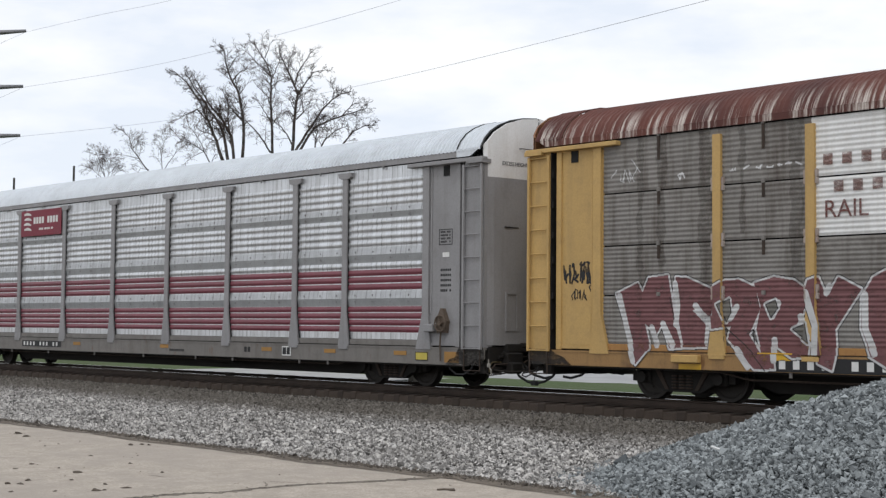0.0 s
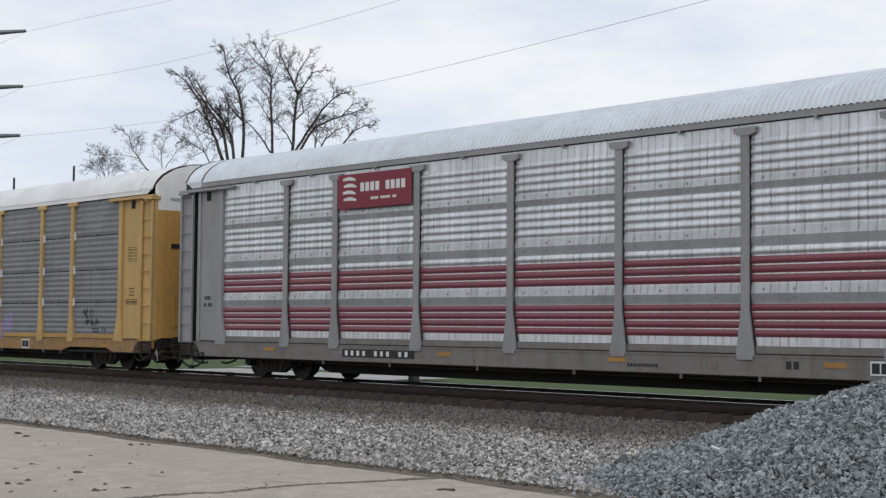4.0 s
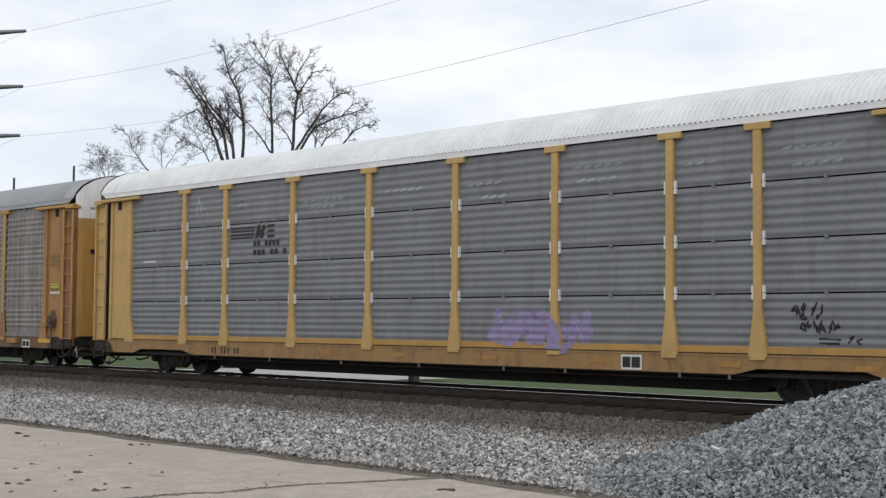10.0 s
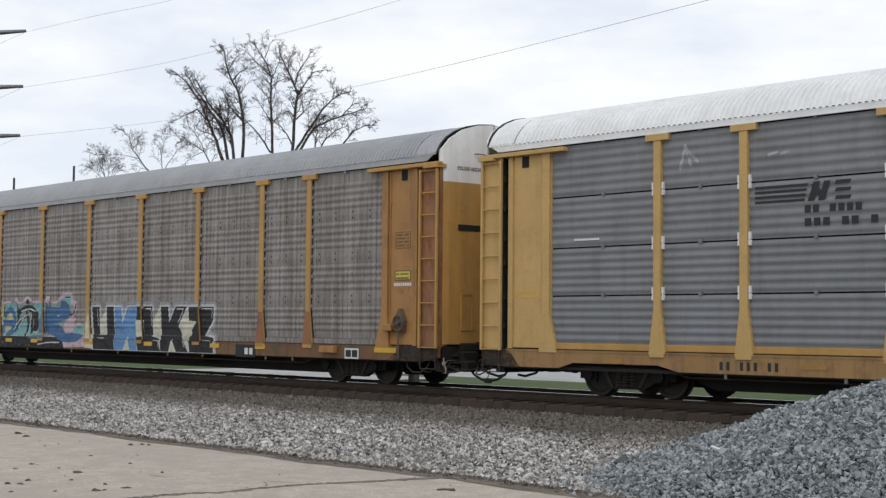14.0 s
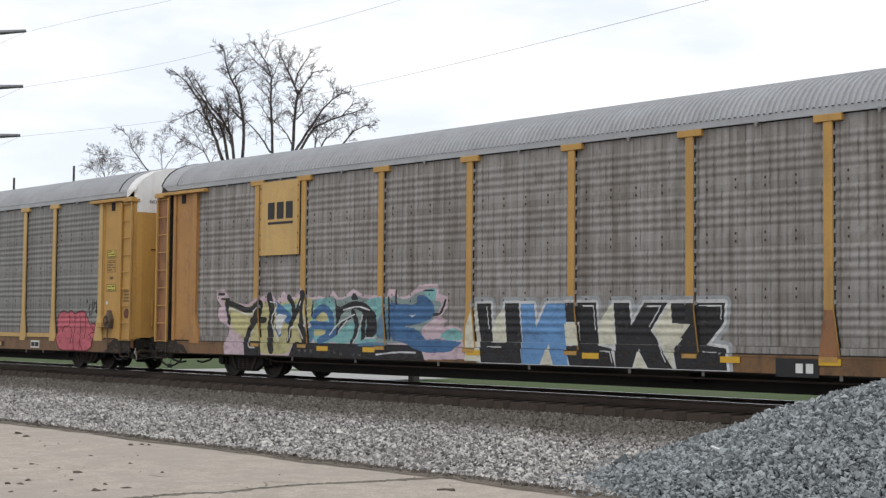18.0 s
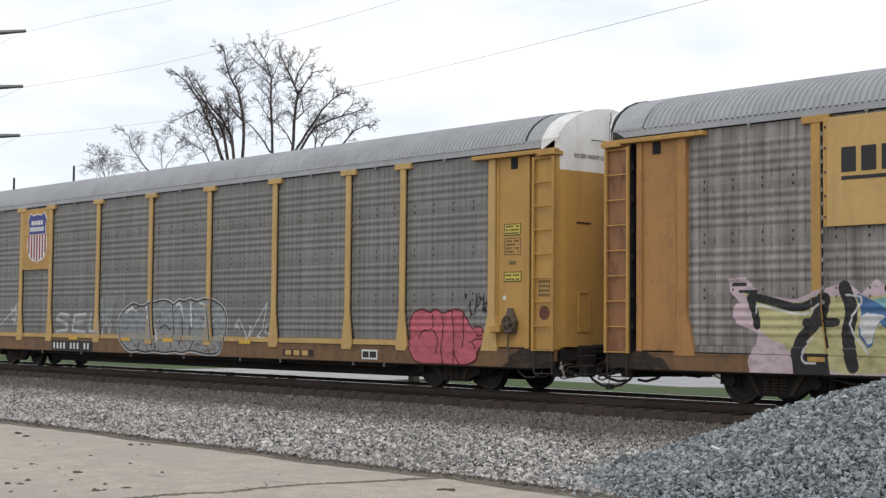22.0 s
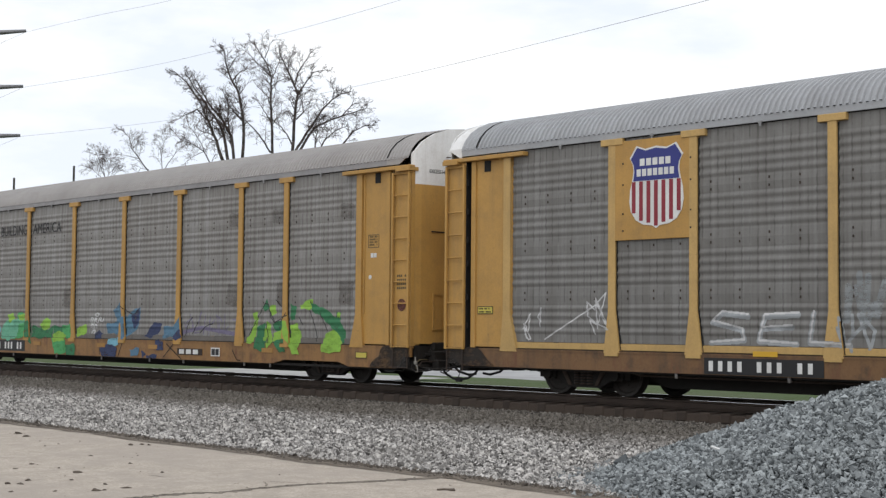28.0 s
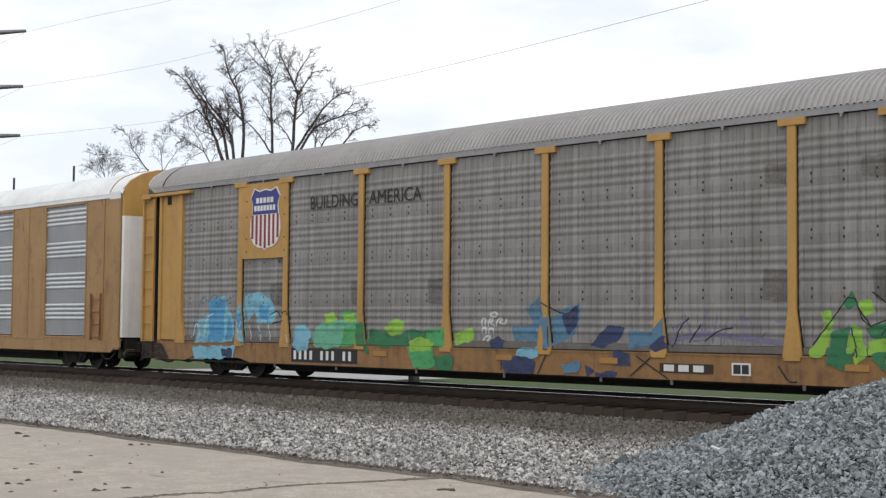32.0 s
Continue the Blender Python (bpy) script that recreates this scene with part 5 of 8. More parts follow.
    for m in (Matrix(), FAR):
        part("roof_end", hood, car, at=m)
        if cover:
            part("roof_cover", cover, car, "smooth white roof end", at=m)
        if P.get("rim"):
            part("end_gasket", GASKET, car, "black rubber gasket round the roof's end", at=m)
        for mm in (m, m @ Matrix.Diagonal((1, -1, 1, 1))):
            part("end_door", door, car, at=mm)
        part("door_rod", ROD, car, at=m)
        part("coupler", COUPLER, car, at=m)
        part("end_clutter", CLUTTER, car, "oily rods, chains and brackets", at=m)
        part("end_sill", STRIKER, car, at=m)
        part("air_hose", HOSE, car, at=m)
        part("cut_bar", CUT_BAR, car, "bent black uncoupling rod", at=m)
        part("cut_bar", CUT_BAR, car, "bent black uncoupling rod", at=m @ Matrix.Diagonal((1, -1, 1, 1)))
    part("coupled_hose", COUPLED_HOSE, car, "black air hose sagging to the next car")
    part("hose_bracket", GLAD, car, "pale metal hose bracket")
    for sx in (-1, 1):
        add_truck(car, sx * 10.25)
    return car


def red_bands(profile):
    """Material per strip of the galvanised panels: bright ridges, folds with shade painted on their lower halves, two
    sets of dull red stripes.
    """
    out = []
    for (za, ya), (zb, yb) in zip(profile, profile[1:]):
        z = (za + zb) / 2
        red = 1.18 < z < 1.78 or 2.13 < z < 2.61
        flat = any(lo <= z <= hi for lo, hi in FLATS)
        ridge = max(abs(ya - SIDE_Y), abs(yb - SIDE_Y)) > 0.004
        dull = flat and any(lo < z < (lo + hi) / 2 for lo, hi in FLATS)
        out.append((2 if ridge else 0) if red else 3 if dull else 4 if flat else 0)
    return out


CAR_X = {"a": -6.45, "b": -35.20, "c": -64.05, "d": -92.83, "e": -121.58, "f": -150.18, "g": -178.90}
CARS = {}
CLIP_STAINED = painted("rust_stained_pale_clip", (0.42, 0.36, 0.32), dirt=(0.16, 0.08, 0.05), dirty=0.6, streaks=0.5)
CARS["a"] = autorack("autorack_car", "old autorack car with rusty red roof and painted letters", CAR_X["a"], dict(
    low=0.60, ribs=(11, 0.012), rib=0.016, caps=False, strip=YELLOW_DARK, sill=SILL_BRIGHT, post=YELLOW_PALE, cap=YELLOW_PALE, clip=CLIP_STAINED, corner=YELLOW_PALE, header=YELLOW_PALE, ladder=YELLOW_PALE, panel=DIRTY_GREY,
    roof=RUST_ROOF, hood=RUST_ROOF, hood_seam=RUST_ROOF, door=YELLOW_PALE, door_top=ORANGE_RUST), "four")
CARS["b"] = autorack("autorack_car", "grey autorack car with silver panels and red stripes", CAR_X["b"], dict(
    sill=GREY_SILL, eave=GREY_PAINT, rib=0.036, strip=GREY_SILL, post=GREY_PAINT, cap=GREY_PAINT, clip=GREY_PAINT, corner=GREY_PAINT, header=GREY_PAINT, ladder=GREY_PAINT, panel=GALV, bolt=GREY_PAINT, stripes=red_bands, more=(RED_STRIPE, GALV_SHADED, GALV_FLAT),
    roof=ROOF_LIGHT, hood=ROOF_LIGHT, hood_seam=ROOF_LIGHT, rim=True, door=GREY_PAINT, door_top=WHITE))
CARS["c"] = autorack("autorack_car", "yellow autorack car with blue-grey panels and a white roof", CAR_X["c"], dict(
    low=0.54, notch=0.65, sill=SILL_BRIGHT, strip=YELLOW, post=YELLOW_PALE, cap=YELLOW_PALE, clip=WHITE, corner=YELLOW_PALE, header=YELLOW_PALE, ladder=YELLOW_PALE, panel=BLUE_GREY,
    roof=ROOF_WHITE, hood=ROOF_WHITE, hood_seam=ROOF_WHITE, rim=True, door=YELLOW, door_top=WHITE), "four")
STRIP_GRIME = painted("grimy_grey_skirt", (0.15, 0.135, 0.12), dirt=(0.05, 0.04, 0.032), dirty=0.5, streaks=0.5)
TEETH = Shape()
teeth = [(0.0, 1.72)]
for k in range(13):
    teeth += [(0.0, 1.75 + 0.235 * k), (0.036, 1.76 + 0.235 * k), (0.036, 1.82 + 0.235 * k), (0.0, 1.83 + 0.235 * k)]
for sx in (-1, 1):
    TEETH.prism([(sx * (0.088 + u), z) for u, z in teeth] + [(sx * 0.084, 4.78), (sx * 0.084, 1.72)], SIDE_Y - 0.05, SIDE_Y, "y")
TEETH = TEETH.mesh("toothed_edge", GREY_PAINT)
CARS["d"] = autorack("autorack_car", "grimy yellow autorack car with bright graffiti along its lower side", CAR_X["d"], dict(
    low=0.58, sill=YELLOW_SILL, post=YELLOW, cap=YELLOW, clip=WHITE, corner=YELLOW_DARK, header=YELLOW, ladder=YELLOW, ladder_back=ORANGE_RUST, panel=MESH_BROWN, strip=MESH_BROWN, teeth=TEETH,
    roof=ROOF_GREY, hood=ROOF_GREY, rim=True, door=YELLOW, door_top=WHITE))
CARS["e"] = autorack("autorack_car", "yellow autorack car with grey perforated panels and a shield board", CAR_X["e"], dict(
    strip=YELLOW_PALE, sill=YELLOW_SILL, post=YELLOW_PALE, cap=YELLOW_PALE, clip=WHITE, corner=YELLOW, header=YELLOW, ladder=YELLOW, panel=MESH_GREY_DARK,
    roof=ROOF_GREY, hood=WHITE, door=YELLOW, door_top=WHITE))
CARS["f"] = autorack("autorack_car", "yellow autorack car with slogan and blue and green graffiti", CAR_X["f"], dict(
    low=0.40, notch=0.50, strip=STRIP_GRIME, sill=SILL_ORANGE, eave=GREY_PAINT, post=YELLOW, cap=YELLOW, clip=WHITE, corner=YELLOW, header=YELLOW, ladder=YELLOW, panel=MESH_GREY,
    roof=ROOF_TAN, hood=ROOF_TAN, door=YELLOW, door_top=WHITE))


def broad_post_car(name, label, x):
    """The last car seen: broad flat posts between narrow ribbed panels, white roof."""
    car = thing(name, label, "rail car", at=pose(x, 0, 0), group="train of autorack cars")
    part("centre_sill", CENTRE_SILL, car, "black fish-belly centre sill")
    part("deck", DECK, car)
    running_gear(car)
    sill = sill_mesh(G_YELLOW, STEEL_DARK)
    side = [p for lo, hi, n in ((0.98, 1.0, 1), (1.42, 1.94, 4), (2.34, 2.86, 4), (3.27, 3.79, 4), (4.25, 4.77, 4), (4.82, 4.86, 1)) for p in ridges(lo, hi, n, 0.024)]
    # Ridges take a paler material: light caught from above, put into the colour.
    wide = Shape().sheet(side, -1.26, 1.26, mats=[1 if min(a[1], b[1]) < SIDE_Y - 0.012 else 0 for a, b in zip(side, side[1:])]).mesh("panel", GALV_GREY_DARK, RIDGE_LIT)
    frame = Shape()
    for sx in (-1, 1):
        frame.box(sx * 1.27 - 0.03, sx * 1.27 + 0.03, -1.56, -1.49, 0.9, 4.9)
    frame.box(-1.30, 1.30, -1.56, -1.49, 4.86, 4.918).box(-1.30, 1.30, -1.56, -1.49, 0.90, 0.96)
    frame = frame.mesh("panel_frame", G_YELLOW)
    lad = make_ladder(ORANGE_RUST)
    for m in (Matrix(), FAR):
        part("side_sill", sill, car, at=m)
        for c in (-10.46, -5.78, 0.0, 5.78, 10.46):
            pn = part("panel", wide, car, at=m @ pose(c, 0, 0))
            part("panel_frame", frame, pn)
        for a, b in ((1.29, 4.50), (7.06, 9.17)):
            for sx in (-1, 1):
                me = Shape().box(min(sx * a, sx * b), max(sx * a, sx * b), -1.545, -1.47, 0.88, 4.922, b=0.01).box(sx * (a + b) / 2 - 0.02, sx * (a + b) / 2 + 0.02, -1.56, -1.5, 0.9, 4.915).mesh("post", G_YELLOW)
                part("post", me, car, at=m)
        for sx in (-1, 1):
            me = Shape().box(min(sx * 11.75, sx * 13.64), max(sx * 11.75, sx * 13.64), -1.545, -1.47, 0.60, 4.922, b=0.01).box(sx * 12.75 - 0.03, sx * 12.75 + 0.03, -1.57, -1.5, 0.7, 4.91).mesh("corner_plate", G_YELLOW)
            part("corner_plate", me, car, at=m)
            l = new("ladder")
            l.parent = car
            l.matrix_basis = m @ pose(sx * 12.42, 0, 0)
            for k in range(4):
                part("rung", lad[1], l, at=pose(0, 0, 0.95 + 0.36 * k))
            for dx in (-0.27, 0.27):
                part("ladder_rail", Shape().box(-0.02, 0.02, -1.63, -1.57, 0.86, 2.2).mesh("ladder_rail", ORANGE_RUST), l, at=pose(dx, 0, 0))
    part("roof", roof_mesh(ROOF_WHITE, -13.02, 13.02), car, "white ribbed roof")
    strip = fascia_mesh(ROOF_WHITE, 13.02)
    for m in (Matrix(), FAR):
        part("eave_strip", strip, car, at=m)
    hood, door = hood_mesh(ROOF_WHITE, G_YELLOW, slant=0.60), door_mesh(WHITE, YELLOW, 4.40)
    for m in (Matrix(), FAR):
        part("roof_end", hood, car, at=m)
        for mm in (m, m @ Matrix.Diagonal((1, -1, 1, 1))):
            part("end_door", door, car, "white end door with a yellow top", at=mm)
        part("door_rod", ROD, car, at=m)
        part("coupler", COUPLER, car, at=m)
        part("end_sill", STRIKER, car, at=m)
        part("air_hose", HOSE, car, at=m)
    for sx in (-1, 1):
        add_truck(car, sx * 10.25)
    return car


CARS["g"] = broad_post_car("autorack_car", "brownish yellow autorack car with broad posts and a white roof", CAR_X["g"])

# ==== details ====

# ---------------------------------------------------------------- boards, notices and stencils on the cars
def flat_part(car, name, x0, x1, z0, z1, y, mat, label="", thick=0.006, b=0.0):
    return part(name, Shape().box(x0, x1, y - thick, y, z0, z1, b=b).mesh(name, mat), car, label)


def outline_part(car, name, x0, x1, z0, z1, y, mat, w=0.018, label=""):
    s = Shape()
    for a, b, c, d in ((x0, x1, z0, z0 + w), (x0, x1, z1 - w, z1), (x0, x0 + w, z0 + w, z1 - w), (x1 - w, x1, z0 + w, z1 - w)):
        s.box(a, b, y - 0.004, y, c, d)
    return part(name, s.mesh(name, mat), car, label)


def bars_part(car, name, x0, x1, z, h, n, y, mat, label="", seed=0, gap=0.3):
    return tagged(part(name, bars(x0, x1, z, h, n, y, seed, gap).mesh(name, mat), car, label), kind="stuff")


def notice(car, x0, x1, z0, z1, y=-1.522, seed=1):
    p = flat_part(car, "notice", x0, x1, z0, z1, y, LABEL_YELLOW, "yellow notice with black edge")
    outline_part(p, "border", x0, x1, z0, z1, y - 0.006, LETTER_BLACK, 0.014)
    n = max(1, int((z1 - z0) / 0.07))
    for k in range(n):
        bars_part(p, "notice_text", x0 + 0.05, x1 - 0.05, z0 + 0.03 + k * (z1 - z0 - 0.03) / n, 0.03, 9, -1.528, LETTER_BLACK, seed=seed + k)


def data_box(car, x0, x1, z0, z1, mat=LETTER_GREY, y=-1.521, rows=4, seed=3):
    p = outline_part(car, "data_stencil", x0, x1, z0, z1, y, mat, 0.016, "stencilled data box")
    for k in range(rows):
        bars_part(p, "stencil_row", x0 + 0.05, x1 - 0.05, z0 + 0.05 + k * (z1 - z0 - 0.06) / rows, 0.04, 8, y, mat, seed=seed + k)


def number_plate(car, x0, x1, z0, z1, text, board=BLACK, ink=LETTER_WHITE, plate=True, seed=5):
    """A car's mark on its sill: upright bars in two sets."""
    host = flat_part(car, "mark_plate", x0, x1, z0, z1, -1.562, board, "black plate with white bars") if plate else car
    y = -1.568 if plate else -1.562
    h = (z1 - z0) * 0.62
    zz = z0 + (z1 - z0) * 0.19
    w = (x1 - x0) / (text[0] + text[1] + 2.0)
    bars_part(host, "mark", x0 + 0.5 * w, x0 + (0.5 + text[0]) * w, zz, h, text[0], y, ink, seed=seed, gap=0.55)
    bars_part(host, "mark", x0 + (1.5 + text[0]) * w, x0 + (1.5 + text[0] + text[1]) * w, zz, h, text[1], y, ink, seed=seed + 2, gap=0.55)


def end_words(car, z=4.74):
    """The height warning on the end doors."""
    me = words("EXCESS HEIGHT CAR", 0.118, LETTER_BLACK, "height_warning")
    me.transform(Matrix.Diagonal((0.98 / max(v.co.x for v in me.vertices), 1, 1, 1)))
    for y0, x0, turn in ((-1.10, 13.788, -1.6), (0.14, 13.806, 0.6)):
        part("height_warning", me, car, "small black warning lettering", at=pose(x0, y0, z, rz=90 + turn))


def door_fittings(car, mat, deep):
    """Slots, pockets and hinges on the near end doors."""
    slot = Shape().box(13.77, 13.806, -1.06 if deep else -1.02, -0.12 if deep else -0.62, 3.42, 3.55 if deep else 3.445).mesh("door_slot", INSIDE)
    part("door_slot", slot, car, "dark slot in the end door")
    pocket = Shape().box(13.78, 13.812, -0.98, -0.62, 2.02, 2.06).box(13.78, 13.812, -0.98, -0.62, 1.25, 1.28).box(13.78, 13.812, -0.98, -0.94, 1.28, 2.02).box(13.78, 13.812, -0.66, -0.62, 1.28, 2.02)
    part("door_pocket", pocket.mesh("door_pocket", mat), car)
    part("grab_bar", Shape().bend([(13.80, -0.60, 5.12), (13.86, -0.58, 5.12), (13.86, -0.12, 5.12), (13.82, -0.10, 5.12)], 0.012, 5).mesh("grab_bar", STEEL_BROWN), car)


def shield(car, x0, z0, w, h):
    """A blue, red and white shield on a yellow board, its two lines of writing as bars."""
    half = [(0.0, 0.0), (0.07, 0.035), (0.24, 0.05), (0.38, 0.105), (0.475, 0.21), (0.505, 0.33), (0.49, 0.47), (0.445, 0.60), (0.425, 0.70), (0.44, 0.78), (0.495, 0.86), (0.37, 1.0), (0.20, 0.955), (0.0, 0.98)]
    ring = half + [(-x, z) for x, z in half[-2:0:-1]]

    def sized(k):
        return [(x0 + w / 2 + x * w * k, z0 + h / 2 + (z - 0.5) * h * k) for x, z in ring]
    base = part("shield", Shape().prism(sized(1.0), -1.585, -1.575, "y").mesh("shield", LETTER_WHITE), car, "white-edged shield emblem")
    inner = sized(0.955)
    cut = z0 + 0.575 * h
    up, low = [], []
    n = len(inner)
    for i in range(n):
        (ax, az), (bx, bz) = inner[i], inner[(i + 1) % n]
        (up if az >= cut else low).append((ax, az))
        if (az - cut) * (bz - cut) < 0:
            u = (cut - az) / (bz - az)
            p = (ax + (bx - ax) * u, cut)
            up.append(p)
            low.append(p)
    part("shield_top", Shape().prism(up, -1.589, -1.585, "y").mesh("shield_top", BLUE_ENAMEL), base, "blue top of the shield")
    for k in range(7):
        a, b = x0 + w * (0.045 + 0.1400 * k), x0 + w * (0.045 + 0.1400 * k + 0.070)
        mid = (a + b) / 2 + 0.0013
        rim = sorted(za + (zb - za) * (mid - xa) / (xb - xa) for (xa, za), (xb, zb) in zip(inner, inner[1:] + inner[:1]) if min(xa, xb) < mid < max(xa, xb))
        part("shield_stripe", Shape().box(a, b, -1.589, -1.585, rim[0] + 0.01, min(cut - 0.01, rim[1])).mesh("shield_stripe", RED_ENAMEL), base, "red stripe")
    for bx in (x0 - 0.17, x0 + w + 0.16):
        for bz in (z0 - 0.02, z0 + 0.3, z0 + 0.85, z0 + 1.25):
            part("bolt", Shape().box(bx - 0.016, bx + 0.016, -1.582, -1.572, bz - 0.016, bz + 0.016).mesh("bolt", STEEL_BROWN), car)
    for k, (f0, f1) in enumerate(((0.20, 0.80), (0.14, 0.86))):
        bars_part(base, "emblem_bars", x0 + w * f0, x0 + w * f1, z0 + h * (0.755 - 0.125 * k), h * 0.085, 5 + 2 * k, -1.589, LETTER_WHITE, "white bars", seed=50 + k, gap=0.25)


BLUE_ENAMEL = plain("dark_blue_enamel", (0.022, 0.03, 0.20), 0.5, 0, 0.12)
RED_ENAMEL = plain("red_enamel", (0.24, 0.014, 0.028), 0.5, 0, 0.12)
BOARD_RED = painted("crimson_board_paint", (0.21, 0.014, 0.036), dirty=0.15, streaks=0.15)
BROWN_INK_THIN = worn_through(plain("thin_brown_lettering", (0.22, 0.10, 0.08), 0.8, 0, 0.35), 0.0, 0.5, 7.0)
BROWN_INK = worn_through(plain("faded_brown_lettering", (0.19, 0.07, 0.06), 0.8, 0, 0.35), 0.1, 0.8, 9.0)

for key in "abcdef":
    door_fittings(CARS[key], {"a": YELLOW_PALE, "b": GREY_PAINT, "c": YELLOW}.get(key, YELLOW), key in "cd")
    if key in "bcdef":
        end_words(CARS[key])

car = CARS["a"]
for ob in [o for o in car.children if o.name.startswith("panel") and abs(o.matrix_basis.translation.x + 5.755) < 0.02 and o.matrix_basis.to_3x3()[0][0] > 0]:
    zs = [v.co.z for v in ob.data.vertices]
    if min(zs) > 2.7:
        ob.data = ob.data.copy()
        ob.data.materials[0] = WHITE
        ob["label"] = "white ribbed panel with faded lettering"
for k, (x, z, n) in enumerate(((-6.95, 4.08, 5), (-6.75, 3.62, 5))):
    bars_part(car, "faded_mark", x, x + 0.36 * n, z, 0.19, n, -1.53, BROWN_INK_THIN, "faded brown bars", seed=k, gap=0.5)
part("lettering", words("RAIL", 0.42, BROWN_INK), car, "faded brown lettering", at=pose(-6.95, -1.528, 3.20))
number_plate(car, -7.95, -4.6, 0.61, 0.86, (4, 6))
flat_part(car, "reflector", -8.25, -7.55, 0.80, 0.93, -1.566, REFLECT, "yellow reflector")
flat_part(car, "reflector", -9.95, -9.45, 0.60, 0.70, -1.566, REFLECT, "yellow reflector")
part("sill_step", Shape().box(-10.05, -9.45, -1.68, -1.56, 0.72, 0.86, b=0.012).mesh("sill_step", YELLOW_PALE), car)
for x in (-10.455, -8.15, -5.755, -2.88):
    for z in (2.62, 3.62, 4.46):
        flat_part(car, "strap", x - 0.028, x + 0.028, z, z + (0.44 if z > 4 else 0.30), -1.516, STEEL_BROWN, "rusty upright strap", thick=0.012)
flat_part(car, "lower_door", -12.75, -12.1, 1.0, 1.75, -1.522, YELLOW_PALE, "patched yellow plate", b=0.004)

car = CARS["b"]
board = flat_part(car, "name_board", -7.05, -4.46, 4.02, 4.82, -1.578, BOARD_RED, "crimson name board with white emblem", thick=0.02, b=0.006)
for k in range(4):
    top = 4.72 - 0.155 * k
    pts = [(-6.86 + 0.46 * u + (0.03 if k % 2 else 0.0), top + 0.05 * math.sin(u * math.pi) - 0.02 * u) for u in np.linspace(0, 1, 9)]
    curl = Shape().prism(pts + [(x + 0.01, z - 0.035 - 0.05 * math.sin((i + 0.5) / 9 * math.pi)) for i, (x, z) in list(enumerate(pts))[::-1]], -1.604, -1.599, "y")
    part("emblem_stripe", curl.mesh("emblem_stripe", LETTER_WHITE), board, "white curled stripe")
bars_part(board, "name_bars", -6.22, -4.62, 4.40, 0.20, 9, -1.598, LETTER_WHITE, "white bars", seed=4, gap=0.28)
bars_part(board, "name_bars", -5.85, -4.95, 4.20, 0.06, 13, -1.598, LETTER_WHITE, "small white bars", seed=9, gap=0.25)
number_plate(car, -6.85, -4.35, 0.62, 0.80, (4, 6))
data_box(car, 12.30, 12.72, 3.08, 3.42, LETTER_BLACK)
flat_part(car, "tag", 12.42, 12.63, 2.82, 2.92, -1.522, LETTER_WHITE, "small white tag")
for k in range(5):
    bars_part(car, "stencil_row", 12.36, 12.70, 2.52 - 0.11 * k, 0.05, 6, -1.521, LETTER_BLACK, seed=60 + k)
bars_part(car, "stencil_row", -12.66, -12.36, 1.98, 0.09, 4, -1.521, LETTER_BLACK, seed=70)
bars_part(car, "stencil_row", -12.70, -12.30, 1.80, 0.09, 6, -1.521, LETTER_BLACK, seed=71)
for x in (-9.9, -3.6, 1.2, 5.9, 8.4, 10.9):
    flat_part(car, "reflector", x, x + 0.42, 0.70, 0.79, -1.566, REFLECT_FADED, "faded amber reflector")
p = flat_part(car, "notice", 11.62, 12.02, 0.60, 0.78, -1.566, LABEL_YELLOW, "yellow notice with black edge")
outline_part(p, "border", 11.62, 12.02, 0.60, 0.78, -1.572, LETTER_BLACK, 0.014)
flat_part(car, "reflector", 12.55, 13.0, 0.57, 0.80, -1.566, REFLECT_FADED, "faded amber patch")
p = flat_part(car, "data_plate", 6.75, 7.1, 0.60, 0.83, -1.566, LETTER_WHITE, "black and white data plate")
flat_part(p, "plate_field", 6.78, 6.92, 0.63, 0.80, -1.572, LETTER_BLACK)
flat_part(p, "plate_field", 6.95, 7.07, 0.63, 0.80, -1.572, LETTER_BLACK)
bars_part(car, "mark", 5.0, 5.45, 0.66, 0.13, 3, -1.561, LETTER_BLACK, "black bars", seed=31)
bars_part(car, "mark", 1.6, 2.4, 0.62, 0.06, 12, -1.561, LETTER_BLACK, "small black bars", seed=32)
part("hand_brake", hand_brake(GREY_PAINT), car, "hand brake wheel with chain")

car = CARS["c"]
number_plate(car, -7.78, -6.34, 0.56, 0.80, (2, 6), ink=LETTER_BLACK, plate=False)
for k in range(4):
    flat_part(car, "emblem_stripe", -6.98, -5.92 - 0.02 * k, 3.76 - 0.085 * k, 3.80 - 0.085 * k, -1.518, LETTER_BLACK, "black emblem stripe")
em = Shape()
for a, b in ((-5.92, -5.80), (-5.72, -5.60)):
    em.prism([(a, 3.50), (b, 3.50), (b + 0.12, 3.82), (a + 0.12, 3.82)], -1.524, -1.518, "y")
em.prism([(-5.86, 3.78), (-5.74, 3.78), (-5.56, 3.52), (-5.68, 3.52)], -1.526, -1.524, "y")
for z in (3.50, 3.63, 3.76):
    em.prism([(-5.40, z), (-5.12, z), (-5.09, z + 0.06), (-5.37, z + 0.06)], -1.524, -1.518, "y")
part("emblem", em.mesh("emblem", LETTER_BLACK), car, "slanted black emblem blocks")
bars_part(car, "name_bars", -5.98, -4.85, 3.30, 0.13, 7, -1.518, LETTER_BLACK, "black bars", seed=2)
bars_part(car, "name_bars", -5.98, -4.55, 3.08, 0.13, 8, -1.518, LETTER_BLACK, "black bars", seed=7)
data_box(car, 12.27, 12.74, 3.08, 3.48)
